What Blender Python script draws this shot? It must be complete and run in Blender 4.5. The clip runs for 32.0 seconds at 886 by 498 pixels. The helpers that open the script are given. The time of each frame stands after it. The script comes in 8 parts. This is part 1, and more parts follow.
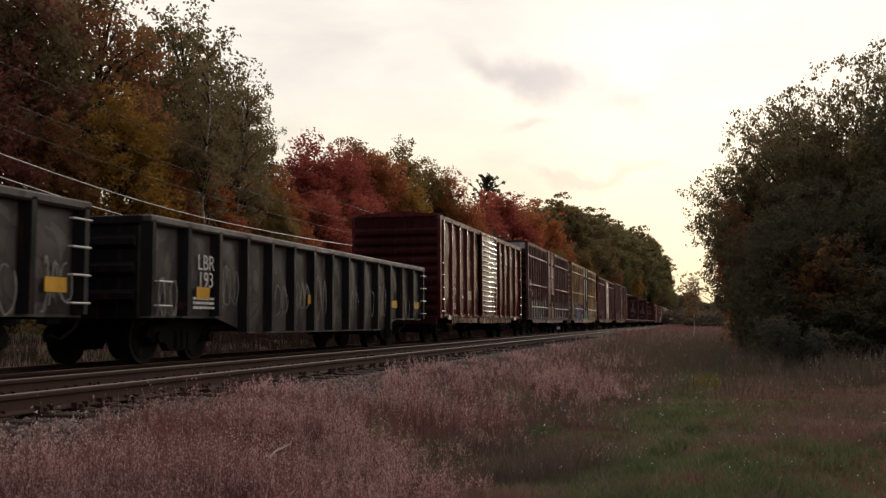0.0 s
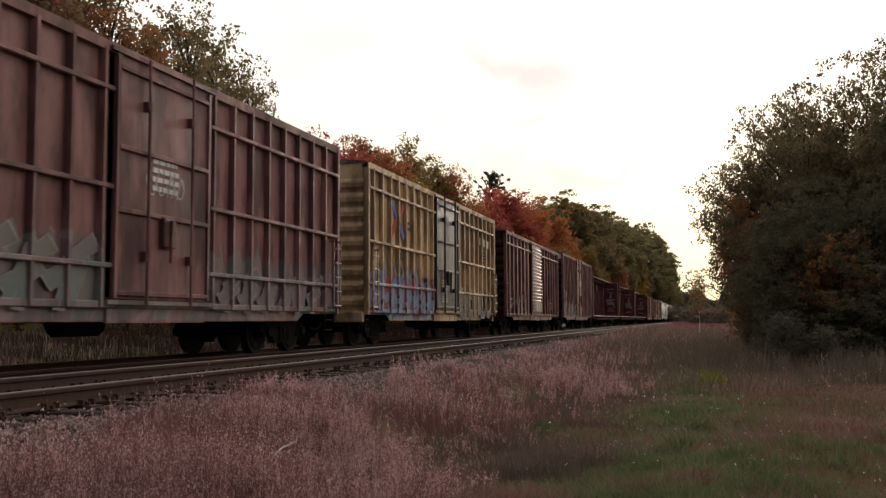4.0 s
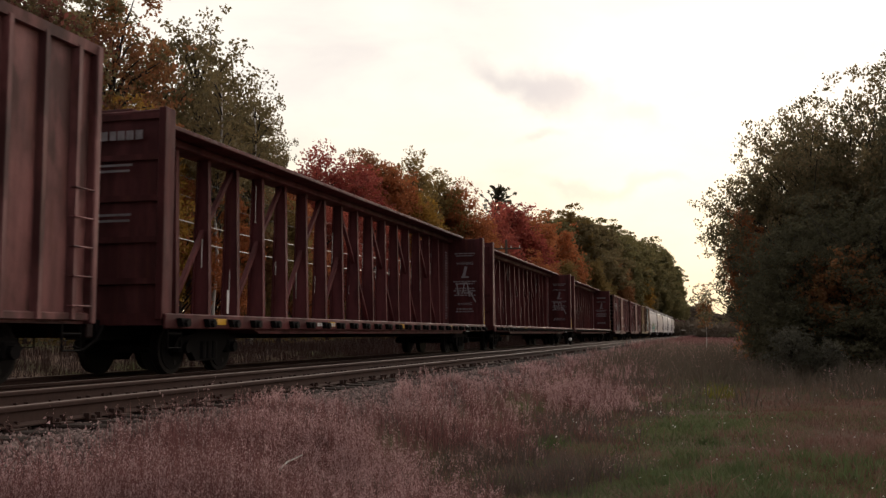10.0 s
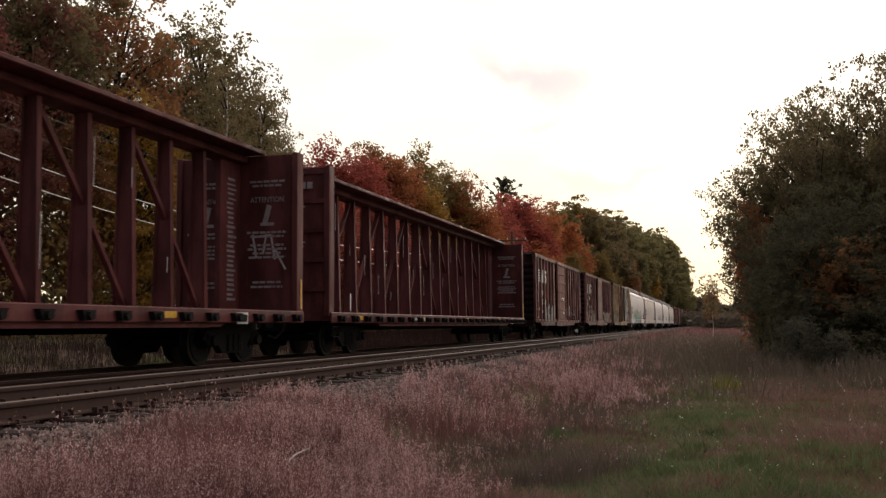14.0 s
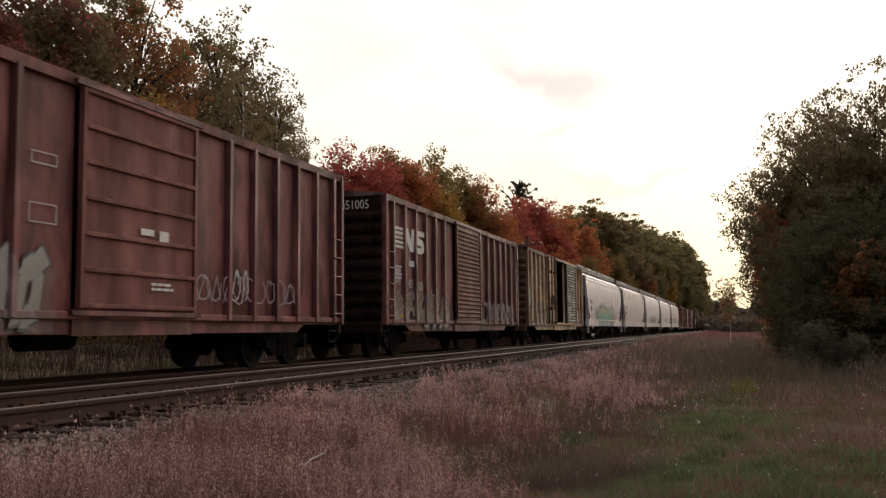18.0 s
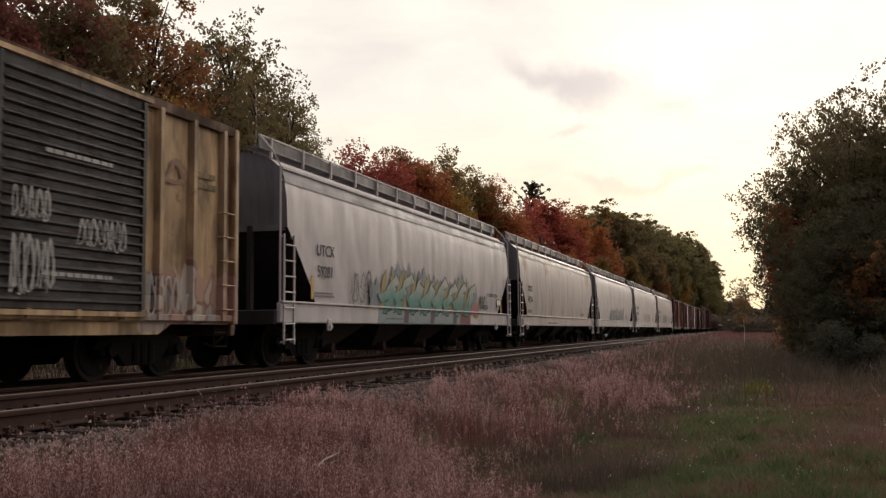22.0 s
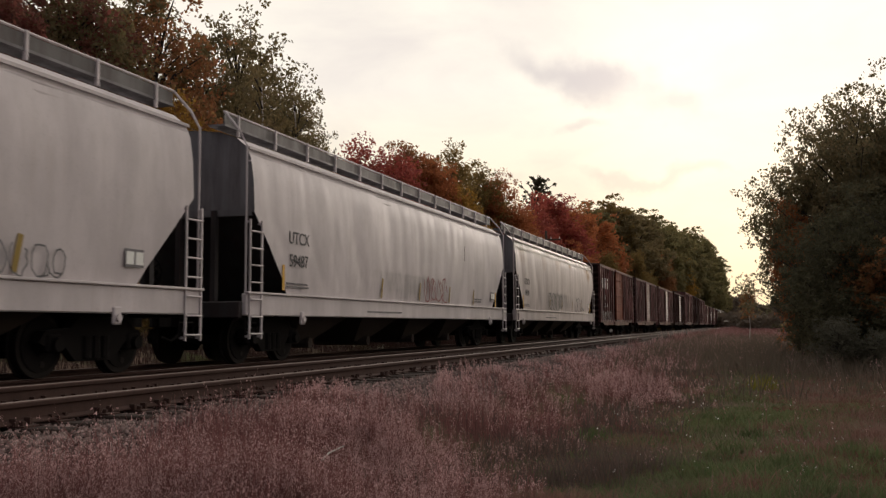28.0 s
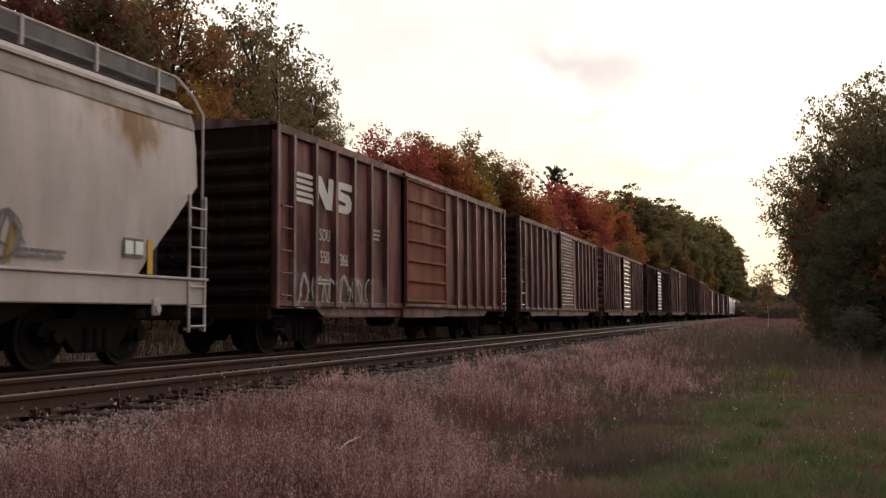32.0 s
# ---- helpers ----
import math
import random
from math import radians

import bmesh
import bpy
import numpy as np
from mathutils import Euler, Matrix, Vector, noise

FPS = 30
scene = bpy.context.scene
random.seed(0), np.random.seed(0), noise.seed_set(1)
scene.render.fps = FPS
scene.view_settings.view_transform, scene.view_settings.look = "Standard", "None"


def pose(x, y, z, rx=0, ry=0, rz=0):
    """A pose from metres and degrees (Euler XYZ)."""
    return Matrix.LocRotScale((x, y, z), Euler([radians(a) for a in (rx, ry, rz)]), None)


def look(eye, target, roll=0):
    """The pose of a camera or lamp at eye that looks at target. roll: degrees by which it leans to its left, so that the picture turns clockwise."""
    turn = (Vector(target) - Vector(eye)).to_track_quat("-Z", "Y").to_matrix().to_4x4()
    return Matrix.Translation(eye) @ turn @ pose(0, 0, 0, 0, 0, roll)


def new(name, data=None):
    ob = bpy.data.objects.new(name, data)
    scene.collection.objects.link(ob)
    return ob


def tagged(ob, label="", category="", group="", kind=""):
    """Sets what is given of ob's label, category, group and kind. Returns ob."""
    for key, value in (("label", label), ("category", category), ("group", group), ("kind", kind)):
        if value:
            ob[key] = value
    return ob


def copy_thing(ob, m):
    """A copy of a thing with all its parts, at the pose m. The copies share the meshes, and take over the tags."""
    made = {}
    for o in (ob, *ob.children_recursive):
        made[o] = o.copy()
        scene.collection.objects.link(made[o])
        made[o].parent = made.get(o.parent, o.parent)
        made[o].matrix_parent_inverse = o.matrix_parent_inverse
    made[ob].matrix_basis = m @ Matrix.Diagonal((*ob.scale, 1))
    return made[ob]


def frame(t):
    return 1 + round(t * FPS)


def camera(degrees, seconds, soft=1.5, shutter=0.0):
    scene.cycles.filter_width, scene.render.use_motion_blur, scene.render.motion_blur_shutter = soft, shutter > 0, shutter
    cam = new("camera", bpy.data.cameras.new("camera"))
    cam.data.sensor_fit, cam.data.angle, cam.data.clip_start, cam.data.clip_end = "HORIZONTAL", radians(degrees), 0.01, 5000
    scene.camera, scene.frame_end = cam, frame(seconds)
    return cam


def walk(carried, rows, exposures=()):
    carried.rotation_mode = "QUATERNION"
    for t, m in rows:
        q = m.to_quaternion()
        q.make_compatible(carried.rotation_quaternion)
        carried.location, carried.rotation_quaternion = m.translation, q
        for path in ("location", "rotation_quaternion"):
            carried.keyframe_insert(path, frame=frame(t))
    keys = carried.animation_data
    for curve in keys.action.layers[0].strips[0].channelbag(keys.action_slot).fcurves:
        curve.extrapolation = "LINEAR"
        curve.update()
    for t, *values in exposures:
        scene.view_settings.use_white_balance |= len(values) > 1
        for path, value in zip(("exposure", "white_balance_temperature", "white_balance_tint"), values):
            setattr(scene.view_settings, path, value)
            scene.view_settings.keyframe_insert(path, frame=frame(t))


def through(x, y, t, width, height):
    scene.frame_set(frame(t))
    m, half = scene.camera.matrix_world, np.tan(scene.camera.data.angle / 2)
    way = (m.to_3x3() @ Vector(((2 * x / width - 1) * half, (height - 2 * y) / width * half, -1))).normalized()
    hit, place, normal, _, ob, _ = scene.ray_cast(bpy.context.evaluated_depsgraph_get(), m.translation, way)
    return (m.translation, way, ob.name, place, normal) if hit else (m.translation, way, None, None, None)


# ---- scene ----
# the camera: hand-steadied, turning slowly beside the line
EYE = (0.0, 0.0, 0.605)
cam = camera(49.23, 32.0, soft=1.35, shutter=0.15)
walk(cam, [
    (0, pose(*EYE, 94.357, 0.135, -75.209)),
    (0.5, pose(*EYE, 94.351, 0.120, -75.150)),
    (1, pose(*EYE, 94.340, 0.137, -75.136)),
    (1.5, pose(*EYE, 94.270, 0.145, -75.132)),
    (2, pose(*EYE, 94.281, 0.170, -75.112)),
    (2.5, pose(*EYE, 94.302, 0.159, -75.041)),
    (3, pose(*EYE, 94.306, 0.147, -74.947)),
    (3.5, pose(*EYE, 94.252, 0.181, -74.944)),
    (5.5, pose(*EYE, 94.076, 0.194, -74.791)),
    (6, pose(*EYE, 94.236, 0.174, -74.752)),
    (6.5, pose(*EYE, 94.388, 0.149, -74.680)),
    (7, pose(*EYE, 94.458, 0.148, -74.544)),
    (7.5, pose(*EYE, 94.537, 0.119, -74.426)),
    (8, pose(*EYE, 94.654, 0.118, -74.390)),
    (8.5, pose(*EYE, 94.816, 0.110, -74.416)),
    (9, pose(*EYE, 95.071, 0.081, -74.498)),
    (9.5, pose(*EYE, 95.198, 0.078, -74.586)),
    (10, pose(*EYE, 95.011, 0.096, -74.538)),
    (10.5, pose(*EYE, 94.803, 0.139, -74.407)),
    (11, pose(*EYE, 94.636, 0.213, -74.393)),
    (11.5, pose(*EYE, 94.583, 0.266, -74.435)),
    (12, pose(*EYE, 94.547, 0.302, -74.423)),
    (12.5, pose(*EYE, 94.493, 0.336, -74.358)),
    (13, pose(*EYE, 94.437, 0.388, -74.209)),
    (13.5, pose(*EYE, 94.471, 0.429, -74.144)),
    (14, pose(*EYE, 94.562, 0.426, -74.164)),
    (14.5, pose(*EYE, 94.611, 0.415, -74.137)),
    (16.5, pose(*EYE, 94.503, 0.446, -73.537)),
    (17, pose(*EYE, 94.501, 0.517, -73.401)),
    (17.5, pose(*EYE, 94.624, 0.531, -73.296)),
    (18, pose(*EYE, 94.814, 0.509, -73.229)),
    (18.5, pose(*EYE, 94.967, 0.531, -73.165)),
    (19, pose(*EYE, 94.995, 0.534, -73.055)),
    (19.5, pose(*EYE, 94.994, 0.546, -72.973)),
    (20, pose(*EYE, 94.971, 0.522, -72.873)),
    (20.5, pose(*EYE, 94.960, 0.506, -72.833)),
    (21, pose(*EYE, 94.969, 0.504, -72.767)),
    (21.5, pose(*EYE, 94.957, 0.546, -72.689)),
    (22, pose(*EYE, 94.857, 0.529, -72.474)),
    (22.5, pose(*EYE, 94.779, 0.529, -72.298)),
    (23, pose(*EYE, 94.775, 0.528, -72.255)),
    (23.5, pose(*EYE, 94.767, 0.517, -72.272)),
    (24, pose(*EYE, 94.701, 0.466, -72.253)),
    (24.5, pose(*EYE, 94.550, 0.446, -72.251)),
    (25, pose(*EYE, 94.355, 0.401, -72.311)),
    (25.5, pose(*EYE, 94.275, 0.409, -72.392)),
    (27.5, pose(*EYE, 94.650, 0.199, -72.329)),
    (28, pose(*EYE, 94.525, 0.222, -72.172)),
    (28.5, pose(*EYE, 94.314, 0.245, -72.130)),
    (29, pose(*EYE, 94.185, 0.258, -72.146)),
    (29.5, pose(*EYE, 94.133, 0.253, -72.052)),
    (30, pose(*EYE, 94.121, 0.229, -71.800)),
    (30.5, pose(*EYE, 94.084, 0.264, -71.568)),
    (31, pose(*EYE, 94.011, 0.323, -71.395)),
    (31.5, pose(*EYE, 93.977, 0.325, -71.283)),
    (32, pose(*EYE, 93.969, 0.315, -71.181)),
], exposures=[(0.0, 0.0, 6500, 15), (1.0, 0.03, 6500, 15), (2.0, 0.17, 6500, 15), (3.5, 0.30, 6500, 15), (5.5, 0.33, 6500, 15), (7.0, 0.2, 6500, 15), (9.0, 0.08, 6500, 15), (10.5, 0.15, 6500, 15), (12.5, 0.30, 6500, 15), (17.5, 0.28, 6500, 15), (19.0, 0.18, 6500, 15), (21.0, 0.10, 6500, 15), (23.0, 0.0, 6500, 15), (28.0, 0.0, 6500, 15), (30.0, 0.0, 6500, 15), (31.0, 0.07, 6500, 15), (32.0, 0.22, 6500, 15)])

# ---- light: a bright overcast evening, the sun low behind thin cloud down the line ----
SUN_EL, SUN_AZ = radians(12.0), radians(-2.0)
SUN_DIR = Vector((math.cos(SUN_EL) * math.cos(SUN_AZ), math.cos(SUN_EL) * math.sin(SUN_AZ), math.sin(SUN_EL)))


def make_world():
    w = bpy.data.worlds.new("sky")
    scene.world = w
    w.use_nodes = True
    nt = w.node_tree
    nt.nodes.clear()
    N, K = nt.nodes.new, nt.links.new
    out, bg = N("ShaderNodeOutputWorld"), N("ShaderNodeBackground")
    sky = N("ShaderNodeTexSky")
    sky.sky_type, sky.sun_disc = "NISHITA", False
    sky.sun_elevation, sky.sun_rotation = SUN_EL, radians(90) - SUN_AZ
    sky.dust_density = 3.0
    co, mp = N("ShaderNodeTexCoord"), N("ShaderNodeMapping")
    mp.inputs["Scale"].default_value = (2.2, 4.6, 13.0)
    mp.inputs["Location"].default_value = (0.35, 0.2, 0.1)
    K(co.outputs["Generated"], mp.inputs["Vector"])
    nz = N("ShaderNodeTexNoise")
    nz.inputs["Scale"].default_value, nz.inputs["Detail"].default_value, nz.inputs["Roughness"].default_value = 1.35, 8, 0.55
    nz.inputs["Distortion"].default_value = 0.35
    K(mp.outputs["Vector"], nz.inputs["Vector"])
    cl = N("ShaderNodeValToRGB")
    cl.color_ramp.elements[0].position, cl.color_ramp.elements[1].position = 0.28, 0.64
    cl.color_ramp.elements[0].color, cl.color_ramp.elements[1].color = (0.88, 0.835, 0.755, 1), (1.05, 1.005, 0.86, 1)
    K(nz.outputs["Fac"], cl.inputs["Fac"])
    # one soft lilac-grey wisp, drawn out and frayed by the same noise
    fray = N("ShaderNodeTexNoise")
    fray.inputs["Scale"].default_value, fray.inputs["Detail"].default_value = 13.0, 6
    K(co.outputs["Generated"], fray.inputs["Vector"])
    frayed = N("ShaderNodeVectorMath")
    frayed.operation = "MULTIPLY_ADD"
    K(fray.outputs["Color"], frayed.inputs[0])
    frayed.inputs[1].default_value = (0.10, 0.17, 0.085)
    K(co.outputs["Generated"], frayed.inputs[2])
    wisps = cl.outputs["Color"]
    for centre, size, turn, depth in (((0.958, 0.138, 0.246), (0.3, 0.085, 0.025), 20.0, 0.75), ((0.965, 0.155, 0.205), (0.3, 0.045, 0.008), 10.0, 0.4), ((0.975, 0.10, 0.145), (0.3, 0.075, 0.008), 1.0, 0.45), ((0.98, 0.27, 0.155), (0.3, 0.06, 0.008), -2.0, 0.3)):
        wp, ln, fall = N("ShaderNodeMapping"), N("ShaderNodeVectorMath"), N("ShaderNodeMapRange")
        wp.vector_type = "TEXTURE"
        wp.inputs["Location"].default_value = tuple(c + f / 2 for c, f in zip(centre, (0.10, 0.17, 0.085)))
        wp.inputs["Rotation"].default_value = (radians(turn), 0, 0)
        wp.inputs["Scale"].default_value = size
        K(frayed.outputs[0], wp.inputs["Vector"])
        ln.operation = "LENGTH"
        K(wp.outputs["Vector"], ln.inputs[0])
        fall.interpolation_type = "SMOOTHERSTEP"
        for k, v in (("From Min", 0.1), ("From Max", 1.5), ("To Min", depth), ("To Max", 0.0)):
            fall.inputs[k].default_value = v
        K(ln.outputs["Value"], fall.inputs["Value"])
        wmix = N("ShaderNodeMix")
        wmix.data_type = "RGBA"
        K(fall.outputs[0], wmix.inputs["Factor"])
        K(wisps, wmix.inputs["A"])
        wmix.inputs["B"].default_value = (0.55, 0.525, 0.54, 1)
        wisps = wmix.outputs["Result"]
    # the glow of the sun through the cloud
    dot = N("ShaderNodeVectorMath")
    dot.operation = "DOT_PRODUCT"
    nrm = N("ShaderNodeVectorMath")
    nrm.operation = "NORMALIZE"
    K(co.outputs["Generated"], nrm.inputs[0])
    K(nrm.outputs[0], dot.inputs[0])
    dot.inputs[1].default_value = SUN_DIR
    # warm, bright towards the sun; dull grey cloud behind
    sep = N("ShaderNodeSeparateXYZ")
    K(nrm.outputs[0], sep.inputs[0])
    warm = N("ShaderNodeMapRange")
    for k, v in (("From Min", -0.02), ("From Max", 0.24), ("To Min", 1.0), ("To Max", 0.0)):
        warm.inputs[k].default_value = v
    K(sep.outputs["Z"], warm.inputs["Value"])
    wm = N("ShaderNodeMix")
    wm.data_type, wm.blend_type = "RGBA", "MULTIPLY"
    K(warm.outputs[0], wm.inputs["Factor"])
    K(wisps, wm.inputs["A"])
    wm.inputs["B"].default_value = (0.95, 0.84, 0.56, 1)
    glow = N("ShaderNodeMapRange")
    glow.interpolation_type = "SMOOTHERSTEP"
    for k, v in (("From Min", 0.965), ("From Max", 1.0), ("To Min", 0.0), ("To Max", 1.0)):
        glow.inputs[k].default_value = v
    K(dot.outputs["Value"], glow.inputs["Value"])
    gc = N("ShaderNodeMix")
    gc.data_type, gc.blend_type = "RGBA", "ADD"
    K(glow.outputs[0], gc.inputs["Factor"])
    K(wm.outputs["Result"], gc.inputs["A"])
    gc.inputs["B"].default_value = (0.12, 0.105, 0.085, 1)
    face = N("ShaderNodeMapRange")
    face.interpolation_type = "SMOOTHSTEP"
    for k, v in (("From Min", -0.70), ("From Max", 0.58), ("To Min", 0.0), ("To Max", 1.0)):
        face.inputs[k].default_value = v
    K(dot.outputs["Value"], face.inputs["Value"])
    back = N("ShaderNodeMix")
    back.data_type = "RGBA"
    K(face.outputs[0], back.inputs["Factor"])
    back.inputs["A"].default_value = (0.245, 0.233, 0.244, 1)
    K(gc.outputs["Result"], back.inputs["B"])
    mixn = N("ShaderNodeMix")
    mixn.data_type, mixn.blend_type = "RGBA", "ADD"
    mixn.inputs["Factor"].default_value = SKY_SHARE
    K(back.outputs["Result"], mixn.inputs["A"])
    K(sky.outputs["Color"], mixn.inputs["B"])
    K(mixn.outputs["Result"], bg.inputs["Color"])
    bg.inputs["Strength"].default_value = SKY_STRENGTH
    K(bg.outputs["Background"], out.inputs["Surface"])


SKY_SHARE, SKY_STRENGTH = 0.003, 0.96
make_world()
sun = new("sun", bpy.data.lights.new("sun", "SUN"))
sun.data.energy, sun.data.angle, sun.data.color = 0.9, radians(14), (1.0, 0.9, 0.76)
sun.matrix_world = look((0, 0, 30), Vector((0, 0, 30)) - SUN_DIR)

# ---- materials ----
def material(name, rough=0.7, metal=0.0):
    m = bpy.data.materials.new(name)
    m.use_nodes = True
    nt = m.node_tree
    b = nt.nodes["Principled BSDF"]
    b.inputs["Roughness"].default_value, b.inputs["Metallic"].default_value = rough, metal
    return m, nt, b


def noise_node(nt, vec, scale, detail=5.0, rough=0.6, stretch=None):
    n = nt.nodes.new("ShaderNodeTexNoise")
    n.inputs["Scale"].default_value, n.inputs["Detail"].default_value, n.inputs["Roughness"].default_value = scale, detail, rough
    if stretch:
        mp = nt.nodes.new("ShaderNodeMapping")
        mp.inputs["Scale"].default_value = stretch
        nt.links.new(vec, mp.inputs["Vector"])
        vec = mp.outputs["Vector"]
    nt.links.new(vec, n.inputs["Vector"])
    return n.outputs["Fac"]


def ramp(nt, fac, lo, hi, a=0.0, b=1.0):
    r = nt.nodes.new("ShaderNodeMapRange")
    for k, v in (("From Min", lo), ("From Max", hi), ("To Min", a), ("To Max", b)):
        r.inputs[k].default_value = v
    nt.links.new(fac, r.inputs["Value"])
    return r.outputs[0]


def mix(nt, fac, a, b, how="MIX"):
    m = nt.nodes.new("ShaderNodeMix")
    m.data_type, m.blend_type = "RGBA", how
    for socket, v in ((m.inputs["Factor"], fac), (m.inputs["A"], a), (m.inputs["B"], b)):
        if isinstance(v, (int, float)):
            socket.default_value = v
        elif isinstance(v, tuple):
            socket.default_value = (*v[:3], 1)
        else:
            nt.links.new(v, socket)
    return m.outputs["Result"]


def bump(nt, b, height, strength, distance=0.02):
    n = nt.nodes.new("ShaderNodeBump")
    n.inputs["Strength"].default_value, n.inputs["Distance"].default_value = strength, distance
    nt.links.new(height, n.inputs["Height"])
    nt.links.new(n.outputs["Normal"], b.inputs["Normal"])


def shifted(nt):
    """Object space, moved by the object's own random number, so that repeats differ."""
    co, info = nt.nodes.new("ShaderNodeTexCoord"), nt.nodes.new("ShaderNodeObjectInfo")
    add, mul = nt.nodes.new("ShaderNodeVectorMath"), nt.nodes.new("ShaderNodeMath")
    mul.operation, mul.inputs[1].default_value = "MULTIPLY", 37.0
    nt.links.new(info.outputs["Random"], mul.inputs[0])
    nt.links.new(co.outputs["Object"], add.inputs[0])
    nt.links.new(mul.outputs[0], add.inputs[1])
    return add.outputs[0], info.outputs["Random"]


def paint(name, colour, grime=(0.040, 0.020, 0.018), streak=0.55, rust=0.35, rough=0.5, dent=0.9, rust_colour=(0.15, 0.055, 0.03), metal=0.0, gloss=0.27, worn=0.75):
    """Old rail-car paint: faded patches, streaks of grime that run down, rust spots, dented sheet. worn: strength of
    wear and of the painted sheet shading.
    """
    m, nt, b = material(name, rough, metal)
    b.inputs["Specular IOR Level"].default_value = gloss
    vec, rnd = shifted(nt)
    fade = noise_node(nt, vec, 0.8, 4)
    c = mix(nt, ramp(nt, fade, 0.3, 0.7, 0, 0.6), colour, tuple(min(1, v * 1.35 + 0.004) for v in colour))
    # pale and dark blotches that stand in for reflections on dented sheet
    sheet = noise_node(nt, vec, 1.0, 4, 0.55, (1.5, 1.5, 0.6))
    if worn > 0.3:
        # each sheet's shading and grime, painted in: pale belly, dark along its seams, wavering edge
        gen, sp = nt.nodes.new("ShaderNodeTexCoord"), nt.nodes.new("ShaderNodeSeparateXYZ")
        nt.links.new(gen.outputs["Generated"], sp.inputs[0])
        ops = []
        for op, a, v in (("SUBTRACT", sp.outputs["X"], 0.5), ("ABSOLUTE", None, 0.0), ("MULTIPLY_ADD", None, -1.0)):
            n = nt.nodes.new("ShaderNodeMath")
            n.operation = op
            nt.links.new(a if a else ops[-1].outputs[0], n.inputs[0])
            n.inputs[1].default_value = v
            ops.append(n)
        nt.links.new(noise_node(nt, vec, 1.0, 5, 0.6, (2.6, 2.6, 1.1)), ops[2].inputs[2])
        c = mix(nt, ramp(nt, ops[2].outputs[0], 0.22, 0.40, 0, worn * 0.8), c, tuple(min(1, v * 1.8 + 0.008) for v in colour))
        c = mix(nt, ramp(nt, ops[2].outputs[0], 0.20, 0.02, 0, worn * 0.8), c, tuple(v * 0.45 for v in colour))
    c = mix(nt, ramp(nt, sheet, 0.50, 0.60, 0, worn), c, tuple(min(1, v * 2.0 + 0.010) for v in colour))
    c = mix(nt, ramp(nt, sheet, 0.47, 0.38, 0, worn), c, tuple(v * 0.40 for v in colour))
    run = noise_node(nt, vec, 1.0, 6, 0.65, (3.2, 3.2, 0.35))
    c = mix(nt, ramp(nt, run, 0.45, 0.70, 0, streak), c, grime)
    blot = noise_node(nt, vec, 0.75, 7, 0.62, (1.0, 1.0, 0.6))
    c = mix(nt, ramp(nt, blot, 0.50, 0.68, 0, streak * 0.75), c, tuple(0.5 * (v + g) for v, g in zip(colour, grime)))
    drip = noise_node(nt, vec, 1.0, 3, 0.5, (9.0, 9.0, 0.5))
    c = mix(nt, ramp(nt, drip, 0.60, 0.74, 0, rust), c, rust_colour)
    low = noise_node(nt, vec, 2.2, 8, 0.7)
    c = mix(nt, ramp(nt, low, 0.60, 0.70, 0, rust), c, rust_colour)
    speck = noise_node(nt, vec, 26, 4, 0.6)
    c = mix(nt, ramp(nt, speck, 0.55, 0.8, 0, 0.35), c, tuple(v * 0.6 for v in colour))
    nt.links.new(c, b.inputs["Base Color"])
    nt.links.new(ramp(nt, run, 0.3, 0.8, rough - 0.1, min(1, rough + 0.2)), b.inputs["Roughness"])
    wave = noise_node(nt, vec, 0.9, 2, 0.4)
    add = nt.nodes.new("ShaderNodeMath")
    add.operation = "MULTIPLY_ADD"
    nt.links.new(speck, add.inputs[0])
    add.inputs[1].default_value = 0.05
    nt.links.new(wave, add.inputs[2])
    bump(nt, b, add.outputs[0], dent, 0.06)
    return m


def plain(name, colour, rough=0.6, metal=0.0, scale=9.0, vary=0.3, relief=0.15, gloss=0.5):
    m, nt, b = material(name, rough, metal)
    b.inputs["Specular IOR Level"].default_value = gloss
    vec, rnd = shifted(nt)
    n1, n2 = noise_node(nt, vec, scale, 6), noise_node(nt, vec, scale * 0.13, 3)
    c = mix(nt, ramp(nt, n1, 0.35, 0.7, 0, vary), colour, tuple(v * 0.45 for v in colour))
    c = mix(nt, ramp(nt, n2, 0.35, 0.7, 0, vary), c, tuple(min(1, v * 1.35) for v in colour))
    nt.links.new(c, b.inputs["Base Color"])
    bump(nt, b, n1, relief, 0.02)
    return m


def leaf(name, colour, other, through=0.35, patches=0.55, clump=0.5):
    """Leaves: two colours by the piece, lit from behind as well."""
    m, nt, b = material(name, 0.6)
    geo, info = nt.nodes.new("ShaderNodeNewGeometry"), nt.nodes.new("ShaderNodeObjectInfo")
    c = mix(nt, geo.outputs["Random Per Island"], colour, other)
    co = nt.nodes.new("ShaderNodeTexCoord")
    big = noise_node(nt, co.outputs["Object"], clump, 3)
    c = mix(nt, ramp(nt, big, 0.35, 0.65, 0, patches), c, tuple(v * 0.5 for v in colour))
    c = mix(nt, ramp(nt, info.outputs["Random"], 0, 1, 0, 0.35), c, other)
    nt.links.new(c, b.inputs["Base Color"])
    b.inputs["Specular IOR Level"].default_value = 0.2
    t = nt.nodes.new("ShaderNodeBsdfTranslucent")
    nt.links.new(c, t.inputs["Color"])
    mx = nt.nodes.new("ShaderNodeMixShader")
    mx.inputs[0].default_value = through
    nt.links.new(b.outputs[0], mx.inputs[1])
    nt.links.new(t.outputs[0], mx.inputs[2])
    nt.links.new(mx.outputs[0], nt.nodes["Material Output"].inputs["Surface"])
    return m


